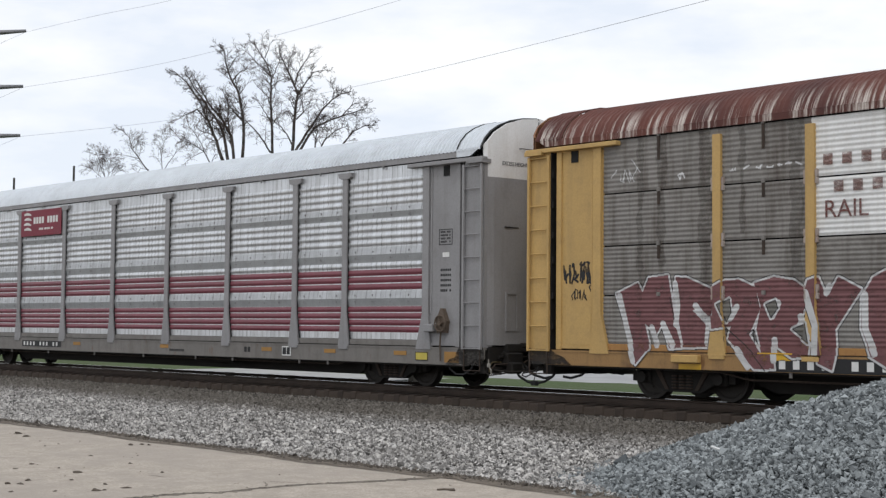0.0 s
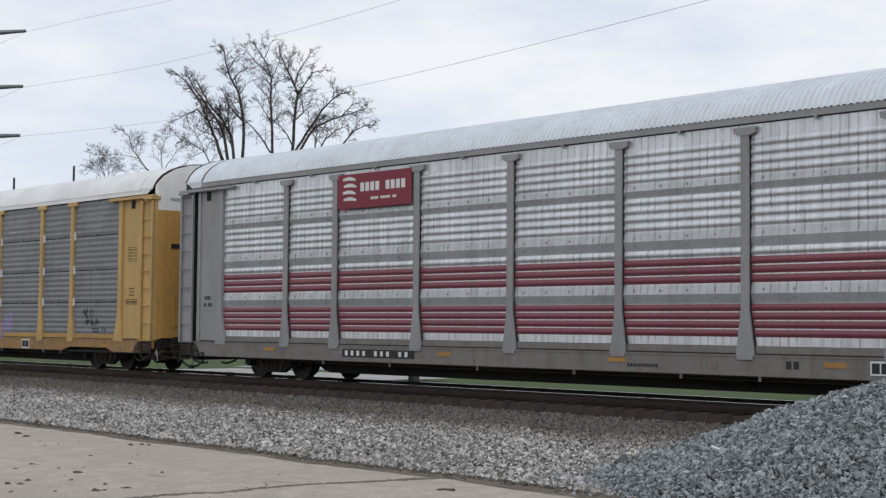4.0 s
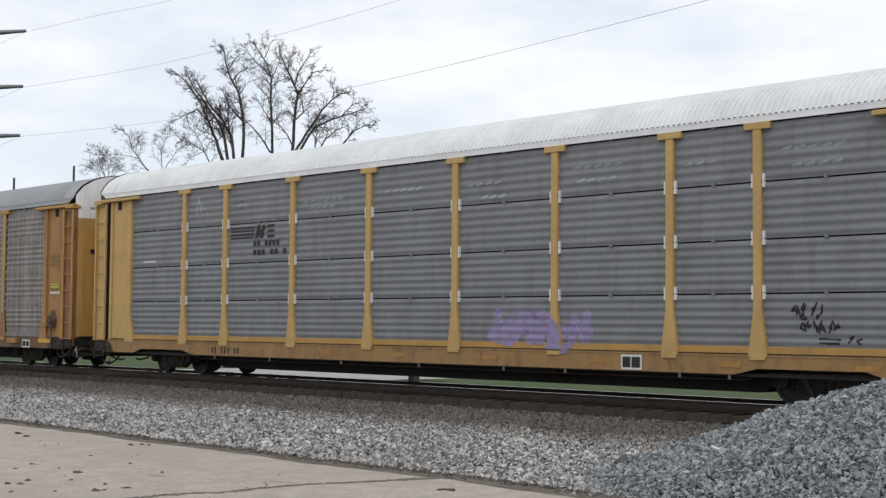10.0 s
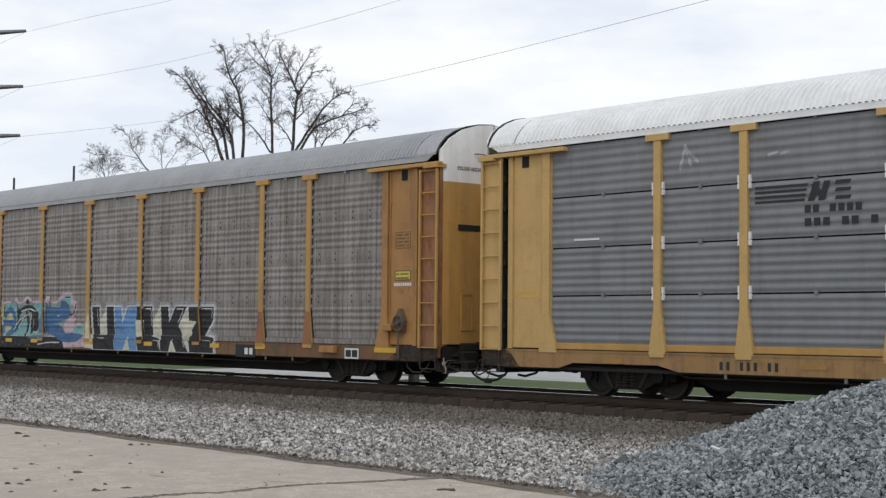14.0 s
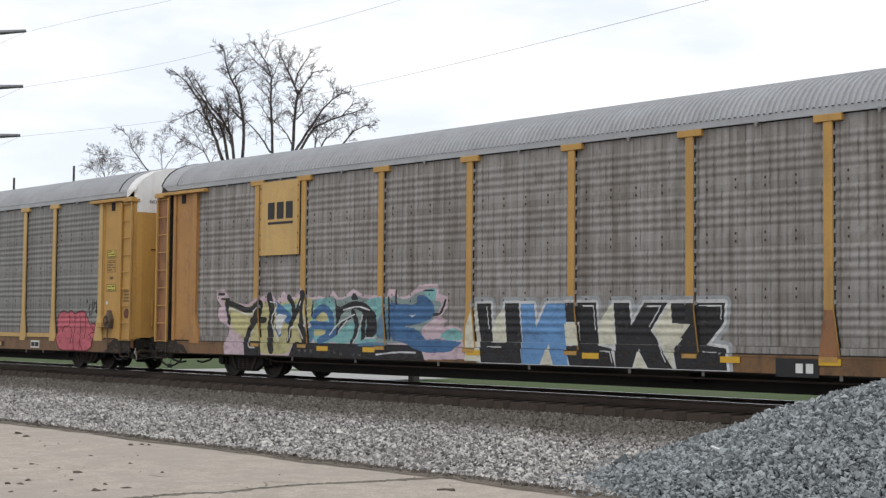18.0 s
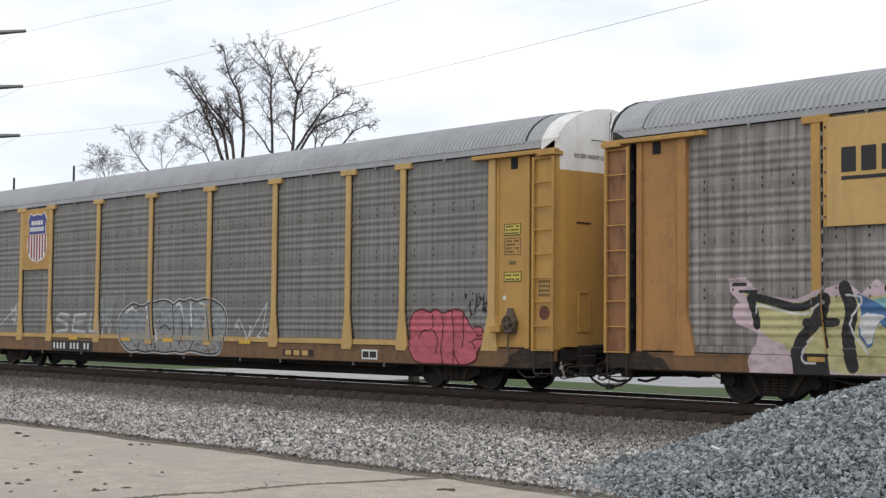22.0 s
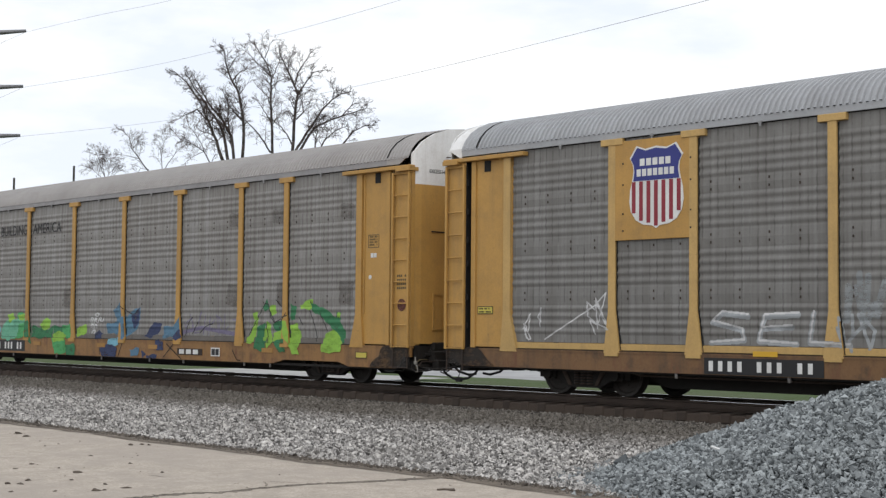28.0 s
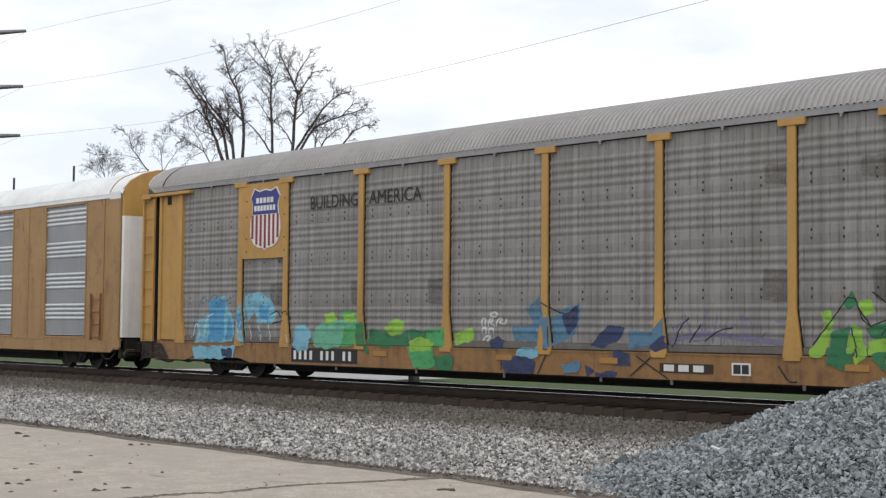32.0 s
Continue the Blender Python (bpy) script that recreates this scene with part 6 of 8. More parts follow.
p = outline_part(car, "notice", 12.20, 12.80, 1.88, 2.02, -1.521, LETTER_BLACK, 0.016, "yellow notice with black edge")
bars_part(p, "notice_text", 12.26, 12.74, 1.92, 0.05, 12, -1.521, LETTER_BLACK, seed=12)
for k in range(3):
    bars_part(car, "stencil_row", 12.36, 12.66, 2.12 + 0.09 * k, 0.04, 5, -1.521, LETTER_GREY, seed=80 + k)
flat_part(car, "faded_patch", -11.2, -10.55, 3.02, 3.06, -1.524, LETTER_WHITE)
outline_part(car, "notice", -12.75, -12.25, 1.92, 2.04, -1.521, REFLECT, 0.016, "yellow stencilled box")
for x in (-10.4, -6.0, -3.2, -0.6, 2.3, 5.2, 8.3, 11.0):
    flat_part(car, "reflector", x, x + 0.46, 0.66, 0.75, -1.565, REFLECT_FADED, "faded amber reflector")
p = flat_part(car, "data_plate", 6.05, 6.55, 0.56, 0.84, -1.566, LETTER_WHITE, "black and white data plate")
flat_part(p, "plate_field", 6.09, 6.28, 0.60, 0.80, -1.572, LETTER_BLACK)
flat_part(p, "plate_field", 6.31, 6.51, 0.60, 0.80, -1.572, LETTER_BLACK)

car = CARS["d"]
flat_part(car, "name_board", -8.95, -7.33, 3.04, 4.86, -1.575, YELLOW_PALE, "yellow name board with black bars", thick=0.02, b=0.006)
for x in (-8.93, -7.40):
    flat_part(car, "board_edge", x, x + 0.05, 3.06, 4.84, -1.594, YELLOW, thick=0.008)
bolt = Shape().box(-0.018, 0.018, -1.606, -1.60, -0.02, 0.02).mesh("bolt", STEEL_BROWN)
for x in (-8.905, -7.375):
    for z in (3.2, 3.55, 3.95, 4.35, 4.7):
        part("bolt", bolt, car, at=pose(x, 0, z))
for k in range(3):
    flat_part(car, "name_bar", -8.60 + 0.37 * k, -8.33 + 0.37 * k, 3.93, 4.34, -1.595, LETTER_BLACK, "thick black bar", thick=0.007)
flat_part(car, "underline", -8.60, -7.58, 3.80, 3.86, -1.595, LETTER_BLACK, "black underline", thick=0.007)
number_plate(car, -7.45, -4.75, 0.60, 0.82, (4, 6), plate=False)
data_box(car, 12.24, 12.74, 3.05, 3.42)
notice(car, 12.24, 12.76, 2.35, 2.56)
bars_part(car, "stencil_row", 12.20, 12.80, 2.22, 0.07, 8, -1.521, LETTER_WHITE, seed=41)
for x in (-6.6, -4.9, -1.5, 1.75, 5.0, 7.0, 11.6):
    flat_part(car, "reflector", x, x + (0.75 if x > 11 else 0.42), 0.74, 0.85, -1.574, REFLECT, "yellow reflector")
flat_part(car, "sill_patch", 6.15, 7.0, 0.53, 0.84, -1.564, BLACK, "black painted sill patch")
bars_part(car, "mark", 6.35, 6.95, 0.60, 0.16, 3, -1.571, LETTER_WHITE, "pale bars", seed=43)
for x in (7.19, 9.11):
    part("rusty_foot", Shape().prism([(-0.19, 0.87), (0.19, 0.87), (0.084, 1.66), (-0.084, 1.66)], POST_Y - 0.004, POST_Y - 0.001, "y").mesh("rusty_foot", ORANGE_RUST), car, "rust-stained post foot", at=pose(x, 0, 0))
p = flat_part(car, "data_plate", 10.55, 11.05, 0.58, 0.82, -1.574, LETTER_WHITE, "black and white data plate")
flat_part(p, "plate_field", 10.59, 10.78, 0.62, 0.78, -1.580, LETTER_BLACK)
flat_part(p, "plate_field", 10.82, 11.01, 0.62, 0.78, -1.580, LETTER_BLACK)
part("hand_brake", hand_brake(YELLOW_DARK), car, "hand brake wheel with chain")
part("sill_step", Shape().box(9.70, 10.25, -1.68, -1.56, 0.70, 0.86, b=0.012).mesh("sill_step", YELLOW_DARK), car)

car = CARS["e"]
flat_part(car, "name_board", -9.03, -7.27, 2.98, 4.86, -1.553, YELLOW, "yellow board with a shield emblem", thick=0.02, b=0.006)
shield(car, -8.66, 3.18, 1.26, 1.56)
number_plate(car, -6.95, -4.50, 0.53, 0.82, (4, 6))
notice(car, 12.25, 12.72, 3.20, 3.44)
data_box(car, 12.25, 12.72, 2.80, 3.15)
notice(car, 12.25, 12.74, 2.26, 2.46, seed=5)
bars_part(car, "stencil_row", 12.40, 12.60, 2.60, 0.08, 4, -1.521, LETTER_GREY, seed=44)
part("round_tag", Shape().tube((12.26, -1.528, 1.93), (12.26, -1.52, 1.93), 0.05, 12).mesh("round_tag", LETTER_WHITE), car)
notice(car, -12.8, -12.35, 1.60, 1.76, seed=6)
for k in range(4):
    bars_part(car, "stencil_row", 13.26, 13.58, 1.95 + 0.09 * k, 0.05, 5, -1.561, LETTER_GREY, seed=90 + k)
part("round_tag", Shape().tube((13.42, -1.566, 1.62), (13.42, -1.56, 1.62), 0.14, 16).mesh("round_tag", BROWN_INK), car, "faded round emblem")
for x in (-5.9, -2.9, -0.7, 2.9):
    flat_part(car, "reflector", x, x + 0.50, 0.86, 0.95, -1.574, REFLECT, "yellow reflector")
flat_part(car, "mark_plate", 4.75, 5.95, 0.60, 0.76, -1.566, STEEL_BROWN, "brown plate")
bars_part(car, "mark", 4.85, 5.85, 0.62, 0.12, 3, -1.573, YELLOW_PALE, "pale bars", seed=45)
p = flat_part(car, "data_plate", 7.75, 8.30, 0.58, 0.80, -1.566, LETTER_WHITE, "black and white data plate")
flat_part(p, "plate_field", 7.79, 8.00, 0.62, 0.76, -1.572, LETTER_BLACK)
flat_part(p, "plate_field", 8.04, 8.26, 0.62, 0.76, -1.572, LETTER_BLACK)
part("hand_brake", hand_brake(YELLOW), car, "hand brake wheel with chain")

car = CARS["f"]
flat_part(car, "name_board", -9.03, -7.27, 2.98, 4.86, -1.553, YELLOW, "yellow board with a shield emblem", thick=0.02, b=0.006)
shield(car, -8.66, 3.18, 1.26, 1.56)
for text, x, w in (("BUILDING", -6.28, 1.80), ("AMERICA", -4.08, 1.80)):
    me = words(text, 0.44, LETTER_BLACK, "slogan")
    me.transform(Matrix.Diagonal((w / max(v.co.x for v in me.vertices), 1, 1, 1)))
    part("slogan", me, car, "black slogan lettering", at=pose(x, -1.536, 4.10))
number_plate(car, -6.90, -4.40, 0.46, 0.80, (4, 6))
data_box(car, 12.20, 12.58, 3.10, 3.40)
for dx in (0.0, 0.11):
    flat_part(car, "tag", 12.30 + dx, 12.39 + dx, 2.88, 2.98, -1.522, LETTER_WHITE, "small white tag")
part("round_tag", Shape().tube((12.28, -1.528, 2.44), (12.28, -1.52, 2.44), 0.05, 12).mesh("round_tag", LETTER_WHITE), car)
p = flat_part(car, "notice", 11.85, 12.25, 0.60, 0.74, -1.566, LABEL_YELLOW, "yellow notice with black edge")
outline_part(p, "border", 11.85, 12.25, 0.60, 0.74, -1.572, LETTER_BLACK, 0.012)
for k in range(4):
    bars_part(car, "stencil_row", 13.26, 13.58, 2.15 + 0.09 * k, 0.05, 5, -1.561, LETTER_GREY, seed=95 + k)
part("round_tag", Shape().tube((13.42, -1.566, 1.80), (13.42, -1.56, 1.80), 0.14, 16).mesh("round_tag", BROWN_INK), car, "faded round emblem")
for x in (-3.8, 0.1, 2.9, 8.2):
    flat_part(car, "reflector", x, x + 0.45, 0.66, 0.77, -1.574, REFLECT_FADED, "faded amber reflector")
flat_part(car, "mark_plate", 4.35, 5.55, 0.53, 0.70, -1.566, STEEL_BROWN, "brown plate")
bars_part(car, "mark", 4.45, 5.45, 0.555, 0.12, 3, -1.573, LETTER_WHITE, "pale bars", seed=46)
p = flat_part(car, "data_plate", 5.95, 6.35, 0.52, 0.74, -1.566, LETTER_WHITE, "black and white data plate")
flat_part(p, "plate_field", 5.99, 6.14, 0.55, 0.71, -1.572, LETTER_BLACK)
flat_part(p, "plate_field", 6.17, 6.31, 0.55, 0.71, -1.572, LETTER_BLACK)


# ---------------------------------------------------------------- sprayed paint on the cars
def spray(name, rgb):
    """Thin spray paint, worn through in places."""
    return worn_through(plain("sprayed_" + name, rgb, 0.75, 0, 0.14, 9.0, 0.05), 0.58, 0.97, 3.0)


PAINT = {k: spray(k, v) for k, v in dict(
    white=(0.60, 0.60, 0.60), cream=(0.62, 0.60, 0.48), black=(0.018, 0.018, 0.020), maroon=(0.175, 0.075, 0.078), lavender=(0.30, 0.25, 0.42), mist=(0.24, 0.30, 0.29), pink=(0.56, 0.43, 0.47), red=(0.50, 0.115, 0.145), dark_red=(0.10, 0.012, 0.02),
    yellow=(0.50, 0.46, 0.23), blue=(0.055, 0.14, 0.29), sky=(0.13, 0.28, 0.52), navy=(0.035, 0.05, 0.12), teal=(0.20, 0.42, 0.42), grey=(0.11, 0.115, 0.12), pale=(0.34, 0.36, 0.37),
    cyan=(0.20, 0.46, 0.58), azure=(0.08, 0.30, 0.52), green=(0.08, 0.38, 0.13), lime=(0.28, 0.52, 0.07), forest=(0.035, 0.19, 0.08), steel=(0.10, 0.21, 0.31), violet=(0.19, 0.17, 0.26), mint=(0.16, 0.46, 0.30)).items()}
SOOT_THIN = worn_through(plain("thin_brown_stain", (0.075, 0.055, 0.042), 0.85, 0, 0.3, 9.0, 0.05), 0.02, 0.30, 7.0)
SOOT_GREY = worn_through(plain("bare_grimy_grey", (0.17, 0.16, 0.145), 0.8, 0, 0.25, 9.0, 0.05), 0.75, 1.0)
FOUR = [p for lo, hi in zip(SEAMS, SEAMS[1:]) for p in ridges(lo + 0.014, hi - 0.014, 6, 0.016)]

FINE = [p for lo, hi in zip(SEAMS, SEAMS[1:]) for p in ridges(lo + 0.014, hi - 0.014, 11, 0.012)]


def stroke(pts, w):
    """Outlines of a line of the given width, with round joints."""
    out = []
    for (ax, az), (bx, bz) in zip(pts, pts[1:]):
        d = math.hypot(bx - ax, bz - az) or 1e-6
        nx, nz = -(bz - az) / d * w / 2, (bx - ax) / d * w / 2
        out.append([(ax + nx, az + nz), (bx + nx, bz + nz), (bx - nx, bz - nz), (ax - nx, az - nz)])
    for x, z in pts:
        out.append([(x + w / 2 * math.cos(k * math.tau / 10), z + w / 2 * math.sin(k * math.tau / 10)) for k in range(10)])
    return out


def rounded(lines, times=1, closed=True):
    """The same outlines or lines with their corners cut."""
    for _ in range(times):
        out = []
        for pts in lines:
            q = [] if closed else [pts[0]]
            ends = list(zip(pts, pts[1:] + pts[:1])) if closed else list(zip(pts, pts[1:]))
            for (ax, az), (bx, bz) in ends:
                q += [(ax * 0.78 + bx * 0.22, az * 0.78 + bz * 0.22), (ax * 0.22 + bx * 0.78, az * 0.22 + bz * 0.78)]
            out.append(q if closed else q + [pts[-1]])
        lines = out
    return lines


def ragged(seed, lines, jitter=0.04):
    """The same outlines, a little larger and with torn, uneven edges."""
    rnd = random.Random(seed)
    out = []
    for pts in lines:
        cx, cz = sum(p[0] for p in pts) / len(pts), sum(p[1] for p in pts) / len(pts)
        q = []
        for (ax, az), (bx, bz) in zip(pts, pts[1:] + pts[:1]):
            n = max(2, int(math.hypot(bx - ax, bz - az) / 0.11))
            for k in range(n):
                x, z = ax + (bx - ax) * k / n, az + (bz - az) * k / n
                j = 0.3 * jitter if k == 0 else jitter
                q.append((cx + (x - cx) * 1.10 + rnd.uniform(-j, j), cz + (z - cz) * 1.10 + rnd.uniform(-j, j)))
        out.append(q)
    return rounded(out)


def strokes(lines, w):
    return [o for line in lines for o in stroke(line, w)]


def graffiti(car, label, layers, kind="whole", row=0.013, name="graffiti"):
    """Lays layers of outlines, the last on top, on the car's near side, following ridges, posts and sill."""
    prof = {"whole": WHOLE_SOFT, "four": FOUR, "fine": FINE}[kind]
    pz, py = [p[0] for p in prof], [p[1] for p in prof]
    allz = [z for _, polys in layers for poly in polys for _, z in poly]
    z0, z1 = max(min(allz), LOWS[car] + 0.005), max(allz)
    s = Shape()
    mats = [m for m, _ in layers]
    for r in range(int((z1 - z0) / row) + 1):
        za, zb = z0 + r * row, z0 + (r + 1) * row
        zm = (za + zb) / 2
        cuts = []
        for p in POSTS:
            w = 0.085 if zm > 1.66 else 0.085 + 0.11 * (1.66 - zm) / 0.80
            cuts += [p - w, p + w]
        for e in (11.82, 12.02):
            cuts += [-e, e]
        cuts.sort()
        taken = []
        for mi in range(len(layers) - 1, -1, -1):
            spans = []
            for poly in layers[mi][1]:
                xs = []
                for (ax, az), (bx, bz) in zip(poly, poly[1:] + poly[:1]):
                    if (az > zm) != (bz > zm):
                        xs.append(ax + (bx - ax) * (zm - az) / (bz - az))
                xs.sort()
                spans += list(zip(xs[::2], xs[1::2]))
            spans.sort()
            joined = []
            for a, b in spans:
                if joined and a <= joined[-1][1]:
                    joined[-1][1] = max(b, joined[-1][1])
                else:
                    joined.append([a, b])
            free = []
            for a, b in joined:
                for c, d in taken:
                    if d <= a or c >= b:
                        continue
                    if c > a:
                        free.append((a, c))
                    a = max(a, d)
                    if a >= b:
                        break
                if a < b:
                    free.append((a, b))
            taken = sorted(taken + [list(f) for f in free])
            for a, b in free:
                marks = [a] + [c for c in cuts if a < c < b] + [b]
                for u, v in zip(marks, marks[1:]):
                    if v - u < 0.004:
                        continue
                    ya = yb = skin_y((u + v) / 2, zm)
                    if zm < 0.90:
                        ya = yb = -1.572
                    elif ya is None or ya == -1.53:
                        if ya == -1.53:
                            ya = yb = -1.521
                        elif zm < 1.032:
                            ya = yb = -1.536
                        else:
                            ya, yb = float(np.interp(za, pz, py)), float(np.interp(zb, pz, py))
                    s.add([(u, ya - 0.003, za), (v, ya - 0.003, za), (v, yb - 0.003, zb), (u, yb - 0.003, zb)], [(0, 1, 2, 3)], mi)
    ob = part(name, s.mesh(name, *mats), car, label)
    return tagged(ob, label, kind="stuff") if name in ("grime", "stain") or any(w in label for w in ("tag", "chalk", "scrawled", "faint", "sprayed", "bubble")) else ob


LETTERS = {
    "E": [[(0.95, 0.95), (0.15, 0.9), (0.0, 0.08), (0.9, 0.0)], [(0.1, 0.5), (0.8, 0.55)]],
    "S": [[(0.95, 0.9), (0.3, 1.0), (0.05, 0.7), (0.8, 0.45), (0.85, 0.1), (0.0, 0.0)]],
    "L": [[(0.1, 1.0), (0.0, 0.05), (0.9, 0.0)]],
}


def lettered(word, x0, z0, w, h, gap=0.18):
    out = []
    for k, ch in enumerate(word):
        out += [[(x0 + k * w * (1 + gap) + x * w, z0 + z * h) for x, z in line] for line in LETTERS[ch]]
    return out


def scribble(seed, x0, x1, z0, z1, n=5, m=7):
    rnd = random.Random(seed)
    out = []
    for k in range(n):
        cx = x0 + (x1 - x0) * (k + 0.5) / n
        out.append([(cx + rnd.uniform(-0.5, 0.5) * (x1 - x0) / n * 1.3, rnd.uniform(z0, z1)) for _ in range(m)])
    return out


merry = [
    [(-11.48, 1.98), (-10.95, 2.18), (-10.84, 2.0), (-10.7, 2.27), (-10.24, 2.31), (-10.06, 1.37), (-9.92, 0.98), (-10.19, 0.97), (-10.38, 1.41), (-10.51, 1.22), (-10.78, 1.42), (-10.65, 0.97), (-10.96, 0.66), (-11.21, 1.31)],
    [(-10.06, 2.27), (-9.8, 2.25), (-9.16, 2.0), (-9.29, 1.53), (-9.54, 1.71), (-9.68, 1.66), (-9.29, 1.33), (-9.34, 1.01), (-9.88, 0.99), (-10.11, 1.9)],
    [(-9.29, 2.04), (-8.97, 2.19), (-8.67, 2.2), (-8.33, 2.06), (-8.23, 1.68), (-8.46, 1.23), (-7.99, 0.65), (-8.31, 0.64), (-8.7, 0.97), (-8.91, 1.15), (-8.85, 1.38), (-9.22, 1.33)],
    [(-8.36, 2.13), (-7.95, 2.23), (-7.55, 2.17), (-7.24, 1.97), (-7.38, 1.58), (-7.52, 1.39), (-7.21, 1.1), (-7.24, 0.88), (-7.55, 0.85), (-7.96, 1.09), (-7.9, 0.65), (-8.13, 0.69), (-8.31, 1.33), (-8.22, 1.73)],
    [(-7.24, 2.16), (-7.07, 2.21), (-6.91, 1.87), (-6.69, 2.21), (-6.26, 2.0), (-6.75, 1.34), (-6.72, 0.87), (-6.78, 0.66), (-7.05, 0.77), (-7.1, 1.34), (-7.32, 1.92)],
    [(-5.82, 2.3), (-6.05, 2.19), (-6.26, 1.86), (-6.27, 1.35), (-6.09, 0.91), (-5.75, 0.72), (-5.3, 0.8), (-5.0, 1.2), (-4.98, 1.85), (-5.3, 2.2)]]
holes = [[(-9.11, 1.76), (-8.88, 1.86), (-8.84, 1.63), (-8.94, 1.46)], [(-8.12, 1.76), (-7.92, 1.83), (-7.87, 1.7), (-8.01, 1.53)], [(-7.58, 1.34), (-7.3, 1.44), (-7.24, 1.1)], [(-5.72, 1.85), (-5.45, 1.8), (-5.5, 1.25), (-5.75, 1.2)]]
shut = [p + p[:1] for p in merry]
gleam = [[(-11.40, 1.95), (-11.22, 1.35), (-11.02, 0.72)], [(-10.08, 2.15), (-10.02, 1.75), (-10.06, 1.4)], [(-9.62, 1.75), (-9.32, 1.42)], [(-9.32, 1.5), (-9.36, 1.08)], [(-8.72, 1.72), (-8.86, 1.52)], [(-8.7, 0.98), (-8.45, 0.68)], [(-7.86, 1.78), (-7.98, 1.56)], [(-7.94, 1.15), (-7.92, 0.8)], [(-7.42, 1.55), (-7.25, 1.2)], [(-7.28, 1.95), (-7.1, 1.4), (-7.12, 0.9)], [(-6.86, 2.05), (-6.92, 1.95)], [(-6.2, 1.9), (-6.2, 1.35), (-6.02, 0.95)], [(-10.62, 1.35), (-10.48, 1.02)], [(-10.36, 1.42), (-10.12, 1.02)]]
graffiti(CARS["a"], "big maroon letters with white outlines", [
    (PAINT["black"], strokes(shut, 0.105)), (PAINT["white"], strokes(shut, 0.075)), (PAINT["maroon"], merry),
    (PAINT["white"], strokes(gleam, 0.12) + strokes([h + h[:1] for h in holes], 0.09)),
    (SOOT_GREY, holes), (PAINT["black"], strokes([h + h[:1] for h in holes], 0.02) + strokes([[(-8.95, 1.35), (-8.4, 0.95), (-8.1, 0.62)], [(-8.5, 1.25), (-8.38, 1.32), (-8.35, 1.1)], [(-10.2, 1.9), (-10.1, 1.5)]], 0.02))], "fine")
graffiti(CARS["a"], "thin black scrawled tag", [(PAINT["black"], strokes(scribble(3, -12.80, -12.08, 2.18, 2.60, 8, 6), 0.045) + strokes(scribble(4, -12.6, -12.2, 1.85, 2.1, 5, 5), 0.022) + strokes([[(-12.15, 2.12), (-12.05, 2.2), (-11.98, 2.1), (-12.08, 2.0), (-12.15, 2.12)]], 0.03))], "fine")
graffiti(CARS["a"], "white chalk marks", [(PAINT["white"], strokes(scribble(5, -11.6, -11.0, 4.05, 4.35, 4, 4), 0.02) + strokes(scribble(6, -10.0, -9.85, 4.0, 4.2, 2, 4), 0.03) + strokes([[(-11.1, 4.5), (-10.9, 4.25)]], 0.02) + strokes(scribble(7, -8.9, -7.4, 4.12, 4.2, 9, 3), 0.03))], "fine")

graffiti(CARS["c"], "black scrawled tag", [(PAINT["black"], strokes(scribble(11, 9.75, 10.35, 1.50, 1.78, 5, 5), 0.04) + strokes(scribble(12, 9.95, 10.70, 1.28, 1.48, 6, 5), 0.04) + strokes([[(10.3, 1.18), (10.7, 1.17)], [(10.32, 1.11), (10.68, 1.10)]] + scribble(13, 10.85, 11.1, 1.08, 1.25, 2, 4), 0.035))], "four")
graffiti(CARS["c"], "faint lilac sprayed letters", [(PAINT["lavender"], strokes([[(2.7, 1.62), (2.85, 1.1), (3.05, 1.45), (3.2, 1.1), (3.4, 1.62)], [(3.95, 1.6), (3.6, 1.55), (3.6, 1.1), (3.95, 1.08)], [(3.6, 1.35), (3.9, 1.36)], [(4.15, 1.55), (4.2, 1.05), (4.5, 1.2), (4.25, 1.4)], [(4.75, 1.05), (4.8, 1.5), (5.1, 1.1), (5.15, 1.58)], [(4.2, 0.95), (4.6, 0.92)], [(2.5, 1.15), (3.1, 1.04)], [(2.6, 1.3), (5.2, 1.28)]], 0.21)), (PAINT["pale"], strokes([[(2.75, 1.6), (2.9, 1.12)], [(3.62, 1.5), (3.62, 1.14)], [(4.8, 1.45), (5.05, 1.12)]], 0.03))], "four")
graffiti(CARS["c"], "white chalk marks", [(PAINT["pale"], strokes([[(x, z), (x + w, z + 0.03)] for x0, n, z in ((-3.9, 6, 4.28), (-3.7, 4, 4.12), (-0.9, 5, 4.34), (1.8, 4, 4.30), (2.2, 3, 4.02), (4.8, 5, 4.44), (4.9, 4, 4.18), (7.5, 3, 4.3), (9.6, 5, 4.42), (9.8, 4, 4.12), (-6.7, 2, 4.35)) for k in range(n) for x, w in [(x0 + 0.26 * k, 0.16)]], 0.05) + strokes([[(-8.62, 4.25), (-8.5, 4.66), (-8.38, 4.3)], [(-8.5, 4.6), (-8.22, 4.35)]], 0.06))], "four")

